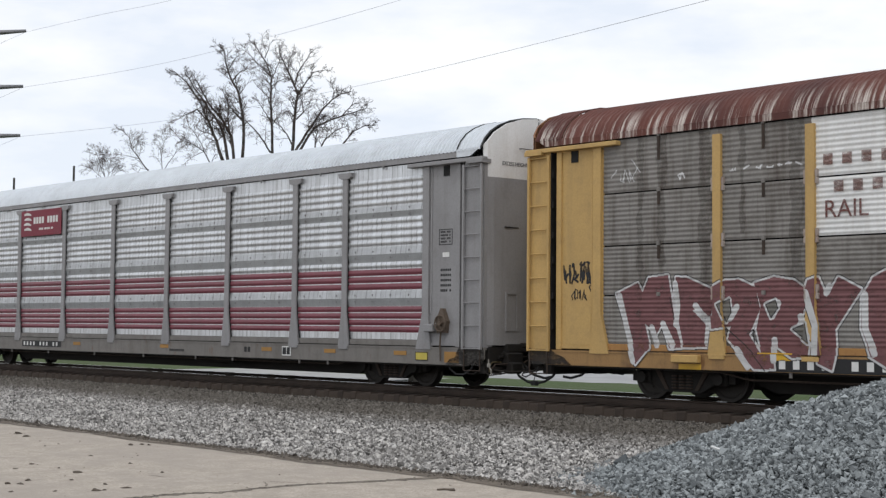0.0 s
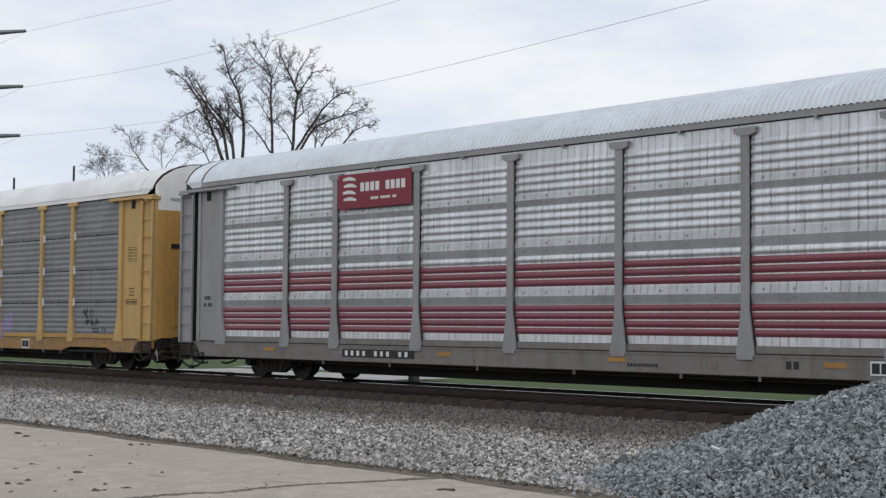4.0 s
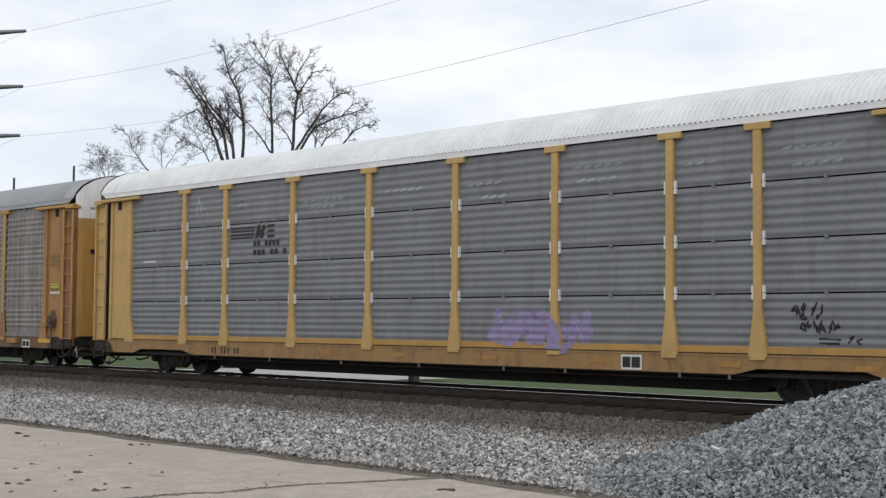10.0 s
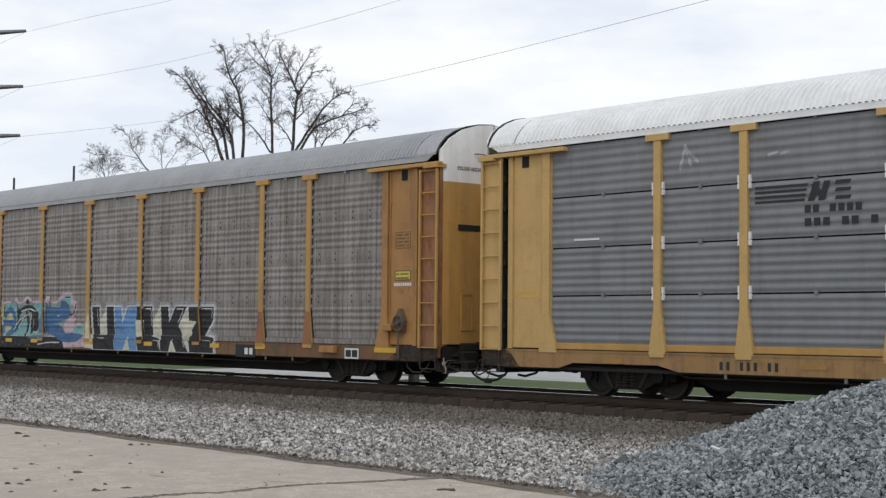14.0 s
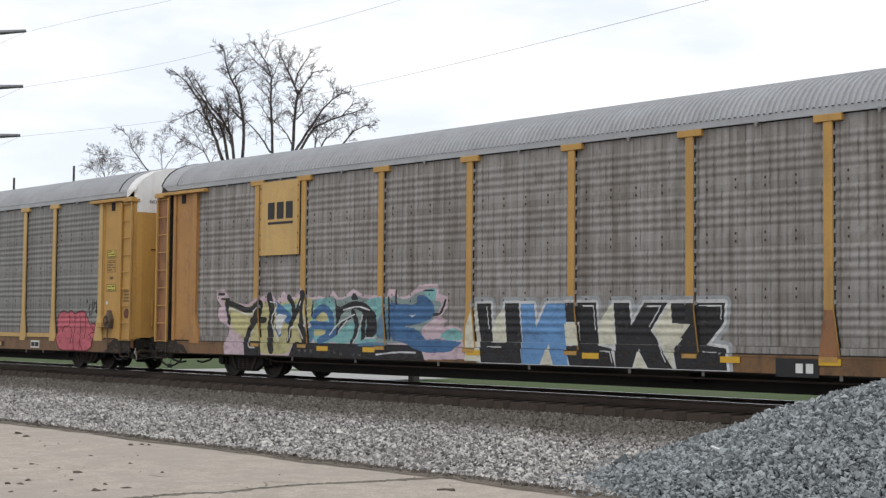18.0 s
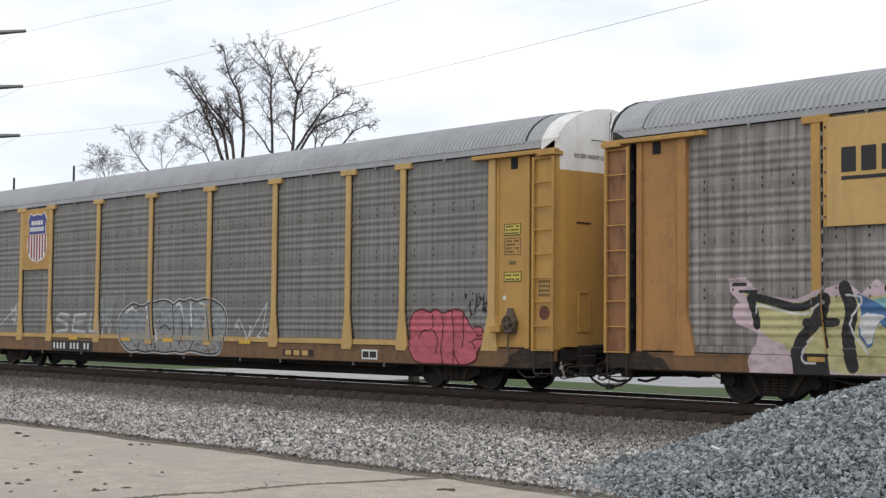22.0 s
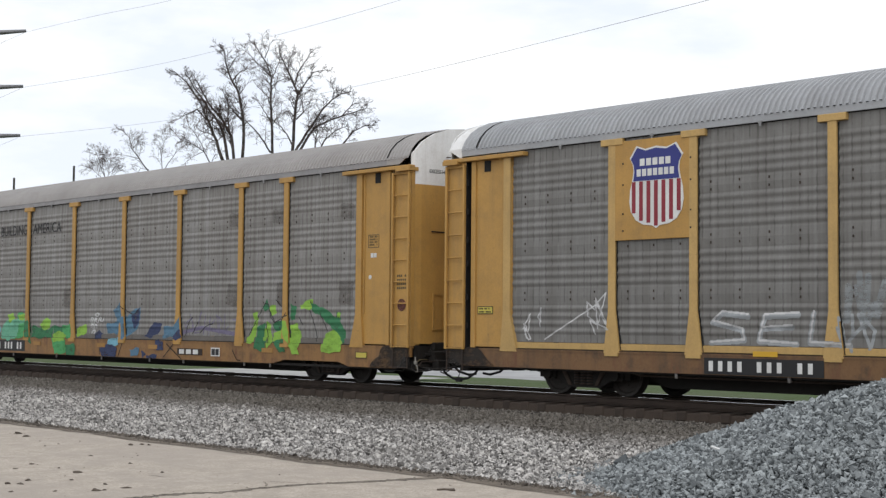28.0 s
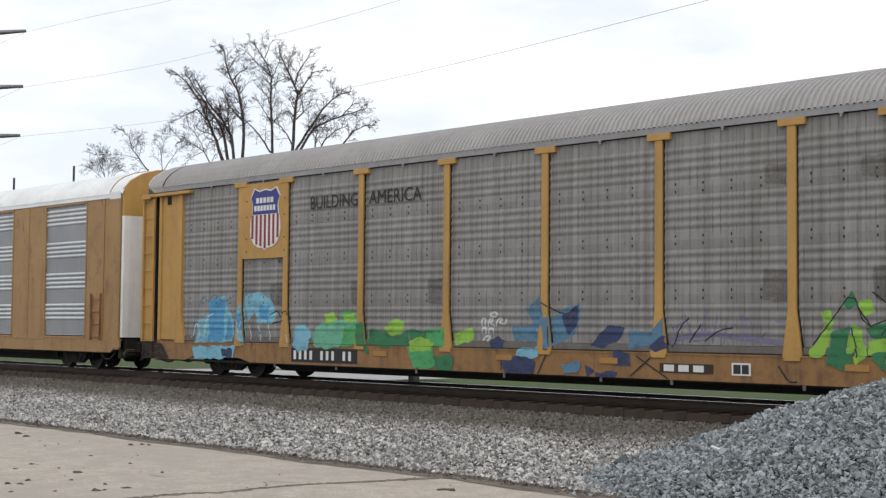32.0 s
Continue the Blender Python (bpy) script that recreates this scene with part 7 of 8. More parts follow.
halo = [(-10.94, 2.22), (-10.56, 2.24), (-10.27, 1.93), (-9.55, 1.84), (-9.16, 1.98), (-8.55, 2.12), (-8.29, 1.92), (-8.03, 2.17), (-7.81, 2.01), (-7.6, 2.01), (-7.28, 2.24), (-6.96, 2), (-6.55, 2.03), (-6.28, 1.96), (-6.08, 2.15), (-5.88, 1.99), (-5.69, 1.99), (-5.34, 2.19), (-4.99, 2.04), (-4.56, 2.03), (-4.14, 1.98), (-4.08, 2.17), (-3.84, 2.15), (-3.73, 1.98), (-3.44, 2), (-3.04, 2.24), (-2.44, 2.25), (-2.44, 2.04), (-2.14, 1.97), (-2.14, 1.75), (-2.36, 1.55), (-2.16, 1.46), (-2.36, 1.3), (-2.01, 1.38), (-1.65, 1.26), (-1.54, 0.65), (-10.41, 0.4), (-10.48, 0.79), (-10.3, 1.26), (-10.76, 1.43), (-10.85, 1.65), (-10.6, 1.71), (-10.89, 1.99)]
graffiti(CARS["d"], "many-coloured wild lettering with a pink halo", [
    (PAINT["pink"], [halo]),
    (PAINT["mist"], rounded([[(-7.0, 1.95), (-6.5, 1.96), (-6.1, 2.04), (-5.9, 1.9), (-5.3, 2.06), (-4.9, 1.94), (-4.1, 1.92), (-3.9, 2.02), (-3.5, 1.9), (-3.0, 2.12), (-2.55, 2.12), (-2.6, 1.9), (-2.3, 1.85), (-2.55, 1.5), (-3.0, 1.3), (-2.9, 0.95), (-7.0, 0.95)]])),
    (PAINT["yellow"], rounded([[(-10.68, 2.04), (-10.27, 1.87), (-9.55, 1.77), (-9.08, 1.91), (-8.32, 1.86), (-7.6, 1.93), (-7.17, 2.06), (-6.82, 1.9), (-6.82, 0.91), (-7.59, 0.9), (-7.73, 0.63), (-8.84, 0.61), (-9.62, 0.94), (-10.26, 1.26), (-10.35, 1.65)]])),
    (PAINT["teal"], rounded([[(-6.89, 1.82), (-6.62, 1.97), (-6.08, 1.97), (-6.02, 1.74), (-6.01, 0.92), (-6.89, 0.91)], [(-4.93, 1.88), (-4.56, 1.99), (-4.05, 1.95), (-4.26, 1.64), (-4.41, 1.45), (-4.65, 1.71)], [(-2.44, 1.13), (-2.01, 1.32), (-1.7, 1.24), (-1.66, 1.05), (-2.12, 1.03)], [(-2.93, 2.14), (-2.48, 2.17), (-2.54, 1.86), (-2.81, 1.93)], [(-6.01, 1.15), (-5.37, 1.45), (-4.93, 1.4), (-4.41, 1.16), (-4.41, 0.95), (-6.21, 0.92)], [(-8.18, 1.83), (-7.45, 1.9), (-7.59, 1.57), (-7.95, 1.65)]])),
    (PAINT["black"], [[(-9.55, 0.5), (-2.75, 0.5), (-2.95, 0.92), (-7.5, 0.93), (-7.7, 0.60), (-8.85, 0.60), (-8.9, 0.93), (-9.6, 0.93)]]),
    (PAINT["steel"], rounded([[(-4.41, 1.43), (-4.05, 1.78), (-4.02, 1), (-4.44, 1.08)], [(-5.11, 0.95), (-4.08, 0.97), (-4.08, 0.88), (-5.11, 0.86)], [(-7.1, 1.29), (-6.82, 1.29), (-6.8, 0.93), (-7.06, 0.93)]])),
    (PAINT["yellow"], rounded([[(-6.67, 1.64), (-6.28, 1.68), (-6.28, 1.42), (-6.77, 1.38)], [(-6.79, 1.24), (-6.28, 1.22), (-6.48, 1.09), (-6.81, 1.09)], [(-8.76, 0.88), (-7.59, 0.9), (-7.73, 0.63), (-8.8, 0.61)], [(-3.81, 1.32), (-3.38, 1.35), (-3.73, 1.17)]])),
    (PAINT["blue"], rounded([[(-8.44, 1.97), (-8.03, 1.79), (-7.66, 1.57), (-7.51, 1.44), (-7.81, 1.32), (-8.01, 1.48), (-8.14, 0.96), (-8.39, 1.28), (-8.28, 1.62)], [(-4.05, 1.88), (-3.84, 1.83), (-3.13, 1.8), (-3.14, 2.01), (-2.86, 2.01), (-2.59, 1.82), (-2.54, 1.61), (-2.74, 1.46), (-3.16, 1.37), (-3.61, 1.33), (-3.13, 1.28), (-2.85, 1.05), (-2.55, 0.78), (-3.02, 0.8), (-3.55, 0.98), (-4.02, 1.02), (-4.09, 1.47)], [(-3.13, 1), (-2.55, 1.07), (-2.07, 1.04), (-1.59, 1), (-1.86, 0.8), (-2.93, 0.75)]])),
    (PAINT["blue"], strokes(rounded([[(-6.79, 1.57), (-6.52, 1.77), (-6.21, 1.67), (-6.09, 1.37), (-6.28, 1.14)], [(-6.89, 1.35), (-6.28, 1.33)], [(-6.55, 0.99), (-6.21, 1.09), (-5.95, 1.22)]], 1, False), 0.19)),
    (PAINT["pink"], rounded([[(-2.93, 1.25), (-2.6, 1.49), (-2.18, 1.45), (-2.43, 1.13), (-2.77, 1.08)], [(-2.2, 0.64), (-1.7, 0.99), (-1.57, 1), (-1.55, 0.65)], [(-10.42, 0.76), (-10.3, 1.15), (-9.76, 1.1), (-9.74, 0.8)], [(-10.84, 1.46), (-10.81, 1.78), (-10.58, 1.79), (-10.39, 1.37)]])),
    (PAINT["black"], rounded([[(-6.02, 2.05), (-5.92, 1.73), (-5.37, 1.91), (-4.93, 1.87), (-4.62, 1.69), (-4.39, 1.45), (-4.41, 1.11), (-4.93, 1.03), (-4.8, 1.47), (-5.1, 1.71), (-5.56, 1.71), (-5.81, 1.57), (-5.93, 1.15), (-5.98, 1.64)], [(-5.44, 1.93), (-5.32, 2.13), (-5.1, 1.92)], [(-2.93, 2.13), (-2.57, 2.13), (-2.57, 2.09), (-2.93, 2.09)]])),
    (PAINT["black"], strokes(rounded([[(-10.47, 1.87), (-10.35, 1.57), (-10.33, 1.4)], [(-10.43, 1.9), (-9.98, 1.8), (-9.51, 1.68), (-9.08, 1.82)], [(-9.35, 1.45), (-8.77, 1.46)], [(-7.31, 1.93), (-7.56, 1.57), (-7.75, 1.32), (-7.77, 0.97)], [(-5.34, 1.64), (-5.16, 1.34), (-5.33, 0.95)], [(-4.94, 1.64), (-4.98, 1.07)], [(-7.81, 2.01), (-7.63, 1.85), (-7.61, 1.65)]], 1, False), 0.15)),
    (PAINT["black"], strokes(rounded([[(-8.99, 1.84), (-9.08, 1.48), (-9.45, 1.16), (-9.54, 0.89), (-9.18, 0.65)], [(-8.61, 2.03), (-8.46, 1.65), (-8.58, 1.21), (-8.43, 0.74)], [(-7.19, 2.07), (-7.3, 1.75), (-7.25, 1.38), (-7.04, 0.91)]], 1, False), 0.235)),
    (PAINT["black"], strokes(rounded([[(-10.83, 2.11), (-10.57, 2.11)], [(-10.68, 1.99), (-10.34, 1.98)], [(-2.21, 1.9), (-2.36, 1.6), (-2.59, 1.59)], [(-6.86, 1.82), (-6.89, 1.57)], [(-5.95, 1.15), (-5.75, 1.4), (-5.43, 1.52)], [(-3.83, 2.11), (-3.83, 1.83)], [(-4.08, 1.97), (-4.05, 1.03)]], 1, False), 0.06)),
    (PAINT["white"], rounded([[(-8.31, 1.62), (-7.81, 1.57), (-8.01, 1.46), (-8.15, 1.03), (-8.35, 1.32)], [(-7.17, 1.33), (-6.99, 1.42), (-6.89, 1.33), (-6.99, 1.25)], [(-3.41, 1.6), (-3.28, 1.56), (-3.14, 1.61), (-3.27, 1.52)]])),
    (PAINT["white"], strokes(rounded([[(-10.35, 1.62), (-10.33, 1.77), (-9.86, 1.65), (-9.32, 1.57), (-9.06, 1.76)], [(-9.18, 1.19), (-9.41, 1), (-9.38, 0.77), (-9.13, 0.77)], [(-8.58, 1.91), (-8.23, 1.87), (-8.53, 1.49), (-8.45, 1.25), (-8.17, 0.95)], [(-7.25, 1.91), (-7.44, 1.44), (-7.15, 1.02)], [(-7.09, 1.9), (-7.06, 1.39)], [(-6.21, 1.12), (-5.82, 1.42), (-5.29, 1.59)], [(-4.99, 1.58), (-5.16, 1.16), (-5.29, 0.94)], [(-4.91, 1.05), (-4.42, 1.08)], [(-7.8, 0.97), (-7.75, 1.26), (-7.59, 1.31)], [(-5.69, 1.69), (-5.18, 1.79), (-4.74, 1.69)], [(-5.88, 1.19), (-5.56, 1.45)], [(-4.44, 0.69), (-3.73, 0.76), (-3.1, 0.76)]], 1, False), 0.035)),
])
block = [[(0.02, 1.81), (0.4, 1.81), (0.46, 1.33), (0.73, 1.80), (1.23, 1.81), (1.38, 0.60), (0.98, 0.60), (0.83, 1.0), (0.62, 0.60), (0.12, 0.60)]]
dark = [[(-1.26, 1.82), (-0.83, 1.82), (-0.77, 1.02), (-0.37, 1.01), (-0.43, 1.82), (-0.03, 1.82), (0.12, 0.60), (-1.05, 0.60)],
        [(1.23, 1.82), (2.04, 1.82), (2.12, 1.0), (2.46, 0.94), (2.58, 0.60), (1.42, 0.60), (1.3, 0.97), (1.64, 0.99), (1.62, 1.44), (1.25, 1.44)],
        [(2.48, 1.81), (2.86, 1.81), (2.92, 1.38), (3.23, 1.81), (3.78, 1.81), (3.39, 1.3), (3.95, 0.60), (3.37, 0.60), (3.13, 0.95), (3.0, 0.60), (2.59, 0.60)],
        [(3.85, 1.8), (5.06, 1.8), (5.03, 1.43), (4.65, 1.04), (5.1, 0.99), (5.15, 0.60), (4.03, 0.60), (3.95, 0.97), (4.35, 1.41), (3.88, 1.43)]]
graffiti(CARS["d"], "large black, blue and cream block letters", [
    (PAINT["pale"], strokes([p + p[:1] for p in dark + block], 0.26)), (PAINT["white"], strokes([p + p[:1] for p in dark + block], 0.11)),
    (PAINT["cream"], [[(-1.55, 0.62), (-1.52, 1.34), (-1.29, 1.85), (-1.16, 0.95), (-1.08, 0.62)], [(-0.8, 1.03), (-0.74, 1.45), (-0.48, 1.72), (-0.36, 1.03)], [(2.10, 1.02), (2.12, 1.44), (2.45, 1.82), (2.53, 1.01)], [(3.44, 1.31), (3.85, 1.81), (3.88, 1.43), (4.38, 1.43), (3.95, 1.01), (3.95, 0.62)], [(0.64, 0.60), (0.83, 0.97), (0.97, 0.60)], [(3.02, 0.60), (3.13, 0.92), (3.35, 0.60)], [(1.27, 1.42), (1.60, 1.42), (1.62, 1.0), (1.3, 1.0)]]),
    (PAINT["black"], dark), (PAINT["sky"], block),
    (PAINT["white"], strokes([[(1.70, 1.76), (1.98, 1.75), (2.03, 1.3)], [(-0.95, 1.75), (-0.88, 1.3)], [(4.5, 1.75), (4.98, 1.74), (4.97, 1.5)], [(3.3, 1.74), (3.62, 1.74), (3.35, 1.36)], [(-0.9, 0.93), (-0.5, 0.92)], [(2.2, 0.90), (2.44, 0.88), (2.5, 0.68)], [(3.55, 1.1), (3.78, 0.72)], [(4.6, 0.92), (5.0, 0.9)]], 0.022)),
])

MIST = worn_through(plain("thin_pale_spray", (0.40, 0.43, 0.44), 0.75, 0, 0.18, 9.0, 0.05), 0.10, 0.58, 4.0)
bubble = [(-3.25, 1.27), (-2.93, 1.71), (-2.36, 1.92), (-2.1, 1.84), (-1.85, 1.82), (-1.51, 1.91), (-1.2, 1.93), (-0.88, 1.98), (-0.5, 1.96), (-0.30, 1.84), (0.0, 2.0), (0.25, 1.92), (0.51, 2.02), (0.85, 1.92), (1.18, 2.02), (1.75, 1.94), (2.15, 1.72), (2.25, 1.4), (2.2, 1.1), (2.05, 0.62), (1.6, 0.55), (0.62, 0.66), (0.3, 0.57), (-0.1, 0.62), (-0.6, 0.56), (-1.15, 0.62), (-1.6, 0.55), (-2.0, 0.62), (-2.41, 0.56), (-2.95, 0.85)]
graffiti(CARS["e"], "pale bubble letters with dark outlines", [
    (MIST, strokes(scribble(31, -4.1, -2.9, 1.4, 2.25, 7, 4), 0.12)),
    (PAINT["white"], strokes(rounded([bubble + bubble[:1]], 2, False), 0.10)), (MIST, rounded([bubble], 2)),
    (PAINT["black"], strokes(rounded([bubble + bubble[:1]], 2, False), 0.045)),
    (PAINT["white"], strokes(rounded([[(-2.75, 1.65), (-2.4, 1.80), (-2.2, 1.7)], [(-1.7, 1.80), (-1.5, 1.5)], [(-0.15, 1.85), (0.05, 1.90), (0.2, 1.5)], [(0.55, 1.9), (0.6, 1.3)], [(1.0, 1.9), (1.25, 1.85), (1.3, 1.3)], [(-1.2, 1.2), (-1.0, 0.8)]], 1, False), 0.07)),
    (PAINT["black"], strokes(rounded([[(-2.35, 1.9), (-2.28, 1.72), (-2.05, 1.84)], [(-1.45, 1.9), (-1.38, 1.35), (-1.25, 0.7)], [(-0.95, 1.62), (-0.97, 1.38)], [(-0.95, 1.22), (-0.7, 1.33), (-0.45, 1.2)], [(-0.35, 1.84), (-0.25, 1.3), (-0.3, 0.7)], [(0.15, 1.6), (0.18, 1.15), (0.12, 0.75)], [(0.55, 1.3), (0.5, 1.05)], [(1.22, 2.0), (1.4, 1.7), (1.5, 1.2), (1.55, 0.9)], [(1.1, 1.45), (1.3, 1.5)], [(-2.0, 0.62), (-1.85, 0.85)], [(-1.15, 0.62), (-1.0, 0.85)], [(0.62, 0.66), (0.8, 0.9)]], 1, False), 0.04)),
])
graffiti(CARS["e"], "thin white scrawled letters", [(PAINT["pale"], strokes(lettered("SEL", -6.85, 1.08, 0.85, 0.52, 0.2), 0.10) + strokes(scribble(33, -4.4, -3.6, 0.95, 1.6, 3, 5), 0.06)), (PAINT["white"], strokes(lettered("SEL", -6.85, 1.10, 0.85, 0.55, 0.2), 0.035) + strokes(scribble(52, -11.65, -11.0, 1.08, 1.75, 3, 5), 0.03) + strokes(scribble(53, 2.45, 4.2, 1.0, 1.45, 5, 4), 0.025) + strokes(scribble(54, -9.9, -9.25, 1.1, 1.9, 2, 6), 0.03) + strokes([[(-10.9, 1.1), (-9.6, 1.75), (-9.3, 2.0), (-9.5, 1.4), (-9.2, 1.3)], [(-11.5, 1.3), (-11.3, 1.6), (-11.35, 1.25)], [(3.1, 0.9), (4.0, 1.9), (3.8, 1.2)], [(2.6, 1.2), (2.8, 1.5)]], 0.03))])
red_blob = [(9.32, 1.41), (9.44, 1.64), (9.72, 1.72), (10.0, 1.62), (10.07, 1.7), (10.23, 1.71), (10.36, 1.6), (10.67, 1.69), (10.89, 1.71), (11.02, 1.64), (11.15, 1.49), (11.3, 1.27), (11.41, 1.35), (11.62, 1.31), (11.71, 1.09), (11.57, 0.89), (11.5, 0.76), (11.5, 0.65), (11.23, 0.54), (10.8, 0.53), (9.81, 0.53), (9.53, 0.58), (9.34, 0.9)]
graffiti(CARS["e"], "pink-red bubble letters outlined in dark red", [
    (PAINT["red"], rounded([red_blob])),
    (PAINT["dark_red"], strokes(rounded([red_blob + red_blob[:1], [(10.07, 1.6), (10.09, 1.26), (9.72, 1.24), (9.62, 1.08)], [(10.09, 1.26), (10.27, 1.0), (10.25, 0.77)], [(10.38, 1.56), (10.41, 1.3), (10.36, 1.07), (10.47, 0.53)], [(10.67, 1.68), (10.74, 1.26), (10.72, 1.08), (10.8, 0.89), (10.79, 0.54)], [(11.02, 1.64), (11.04, 0.9)], [(10.98, 0.54), (10.85, 0.71), (10.79, 0.88)], [(11.26, 1.01), (11.41, 1.09), (11.7, 1.06)], [(11.32, 1.01), (11.45, 0.89)], [(11.41, 1.2), (11.47, 1.13), (11.58, 1.16)]], 1, False), 0.035))])
graffiti(CARS["e"], "black scrawled tag", [(PAINT["black"], strokes(scribble(35, 11.05, 11.75, 1.55, 2.05, 7, 5), 0.03))])

SOOT_DARK = worn_through(plain("oily_black_grime", (0.022, 0.018, 0.015), 0.8, 0, 0.3, 9.0, 0.05), 0.12, 0.82, 3.6)
for key in "abcdef":
    low = LOWS[CARS[key]]
    ends = []
    for sx in (-1, 1):
        u = {"d": 0.0, "e": 0.2, "f": 0.3}.get(key, 0.5)
        ends += ragged(ord(key) + sx, [[(sx * (12.1 + u), low), (sx * 13.66, low), (sx * 13.66, 0.91), (sx * (12.75 + u * 0.8), 0.93), (sx * (12.45 + u), 0.80)]], 0.07)
    graffiti(CARS[key], "oily black grime round the car's ends", [(SOOT_DARK, ends)], {"a": "fine", "c": "four"}.get(key, "whole"), name="grime")
bays_f = list(zip((-PANEL_END,) + POSTS, POSTS + (PANEL_END,)))
rs = random.Random(8)
graffiti(CARS["f"], "dark brown grime stains", [(SOOT_THIN, [o for a, b in bays_f[1:] for lo, hi in ((1.86, 2.34), (2.88, 3.2), (3.86, 4.16)) if rs.random() < 0.45 for w in [rs.uniform(0.2, 0.5)]
                                                       for o in ragged(rs.randrange(99), [[(b - 0.15 - w, lo), (b - 0.15, lo - 0.04), (b - 0.15, hi), (b - 0.2 - w * 0.9, hi)]], 0.03)])], name="stain")
graffiti(CARS["a"], "brown run-off stains", [(SOOT_THIN, [o for x, w0, z0 in ((-10.9, 0.10, 2.0), (-10.4, 0.16, 2.6), (-9.4, 0.22, 1.6), (-8.6, 0.10, 3.1), (-7.5, 0.20, 2.2), (-3.9, 0.15, 2.4), (-2.7, 0.12, 3.0), (-1.8, 0.22, 2.0), (0.6, 0.15, 2.5), (2.2, 0.12, 3.0))
                                                         for w in [w0 * 0.5] for k in range(3) for o in ragged(k + int(x * 10), [[(x - w / (k + 1), z0 + 0.5 * k), (x + w / (k + 1), z0 + 0.4 * k), (x + w * 1.2 / (k + 1), 4.86), (x - w * 1.3 / (k + 1), 4.86)]], 0.05)])], "fine", name="stain")
graffiti(CARS["f"], "pale blue sprayed letters", [
    (PAINT["cyan"], ragged(1, [[(-11.05, 0.93), (-10.98, 1.47), (-10.54, 1.58), (-10.49, 1.94), (-9.85, 2.04), (-9.75, 1.7), (-9.51, 1.48), (-9.51, 0.95)], [(-11.14, 0.75), (-9.33, 0.79), (-9.41, 0.51), (-11.02, 0.46)], [(-9.26, 1.62), (-8.96, 1.89), (-8.88, 0.84), (-9.17, 0.99)], [(-8.87, 2.02), (-8.35, 2.13), (-7.8, 1.89), (-7.65, 1.61), (-7.8, 1.4), (-8.32, 1.37), (-8.5, 1.67), (-8.77, 1.44)], [(-6.81, 1.27), (-6.48, 1.35), (-6.27, 1.22), (-6.25, 0.82), (-6.58, 0.71), (-6.82, 0.86)]])),
    (PAINT["azure"], ragged(2, [[(-10.52, 1.94), (-9.85, 1.97), (-9.89, 0.94), (-10.51, 0.93)], [(-9.68, 1.48), (-9.54, 1.44), (-9.51, 0.97), (-9.74, 0.97)], [(-8.3, 1.82), (-7.89, 1.82), (-7.94, 1.44), (-8.24, 1.48)], [(-9.2, 1.55), (-8.97, 1.62), (-8.96, 1.27), (-9.12, 1.2)]])),
    (PAINT["navy"], ragged(3, [[(-9.88, 0.71), (-9.42, 0.73), (-9.44, 0.52), (-9.8, 0.52)]])),
    (PAINT["white"], strokes(rounded([[(-11.31, 1), (-11.13, 1.44), (-10.96, 1.03)], [(-10.78, 1.03), (-10.65, 1.51), (-10.36, 1.62)], [(-9.18, 1.07), (-9.02, 1.41)], [(-8.74, 1.3), (-8.61, 0.96)], [(-8.35, 1.31), (-8.19, 0.96)], [(-7.94, 1.33), (-7.81, 0.97)], [(-7.12, 1.09), (-7.01, 0.81)]], 1, False), 0.03)),
    (PAINT["steel"], strokes(rounded([[(-11.35, 1.02), (-11.18, 1.55), (-10.83, 2.12), (-10.6, 1.9), (-10.31, 2.15), (-9.93, 1.9), (-9.43, 2.04), (-9.23, 2.25)], [(-8.94, 2.21), (-8.75, 2.31), (-8.63, 2.02)], [(-8.25, 2.15), (-7.97, 2.22), (-7.8, 2)], [(-8.54, 0.96), (-8.34, 1.2), (-8.06, 0.96)]], 1, False), 0.035)),
    (PAINT["black"], strokes(rounded([[(-7.88, 1.58), (-7.55, 1.7), (-7.41, 1.51), (-7.15, 1.72), (-7.03, 1.48)], [(-7.74, 1.38), (-7.27, 1.45)], [(-9.24, 2.46), (-9.28, 2.04)]], 1, False), 0.03)),
])
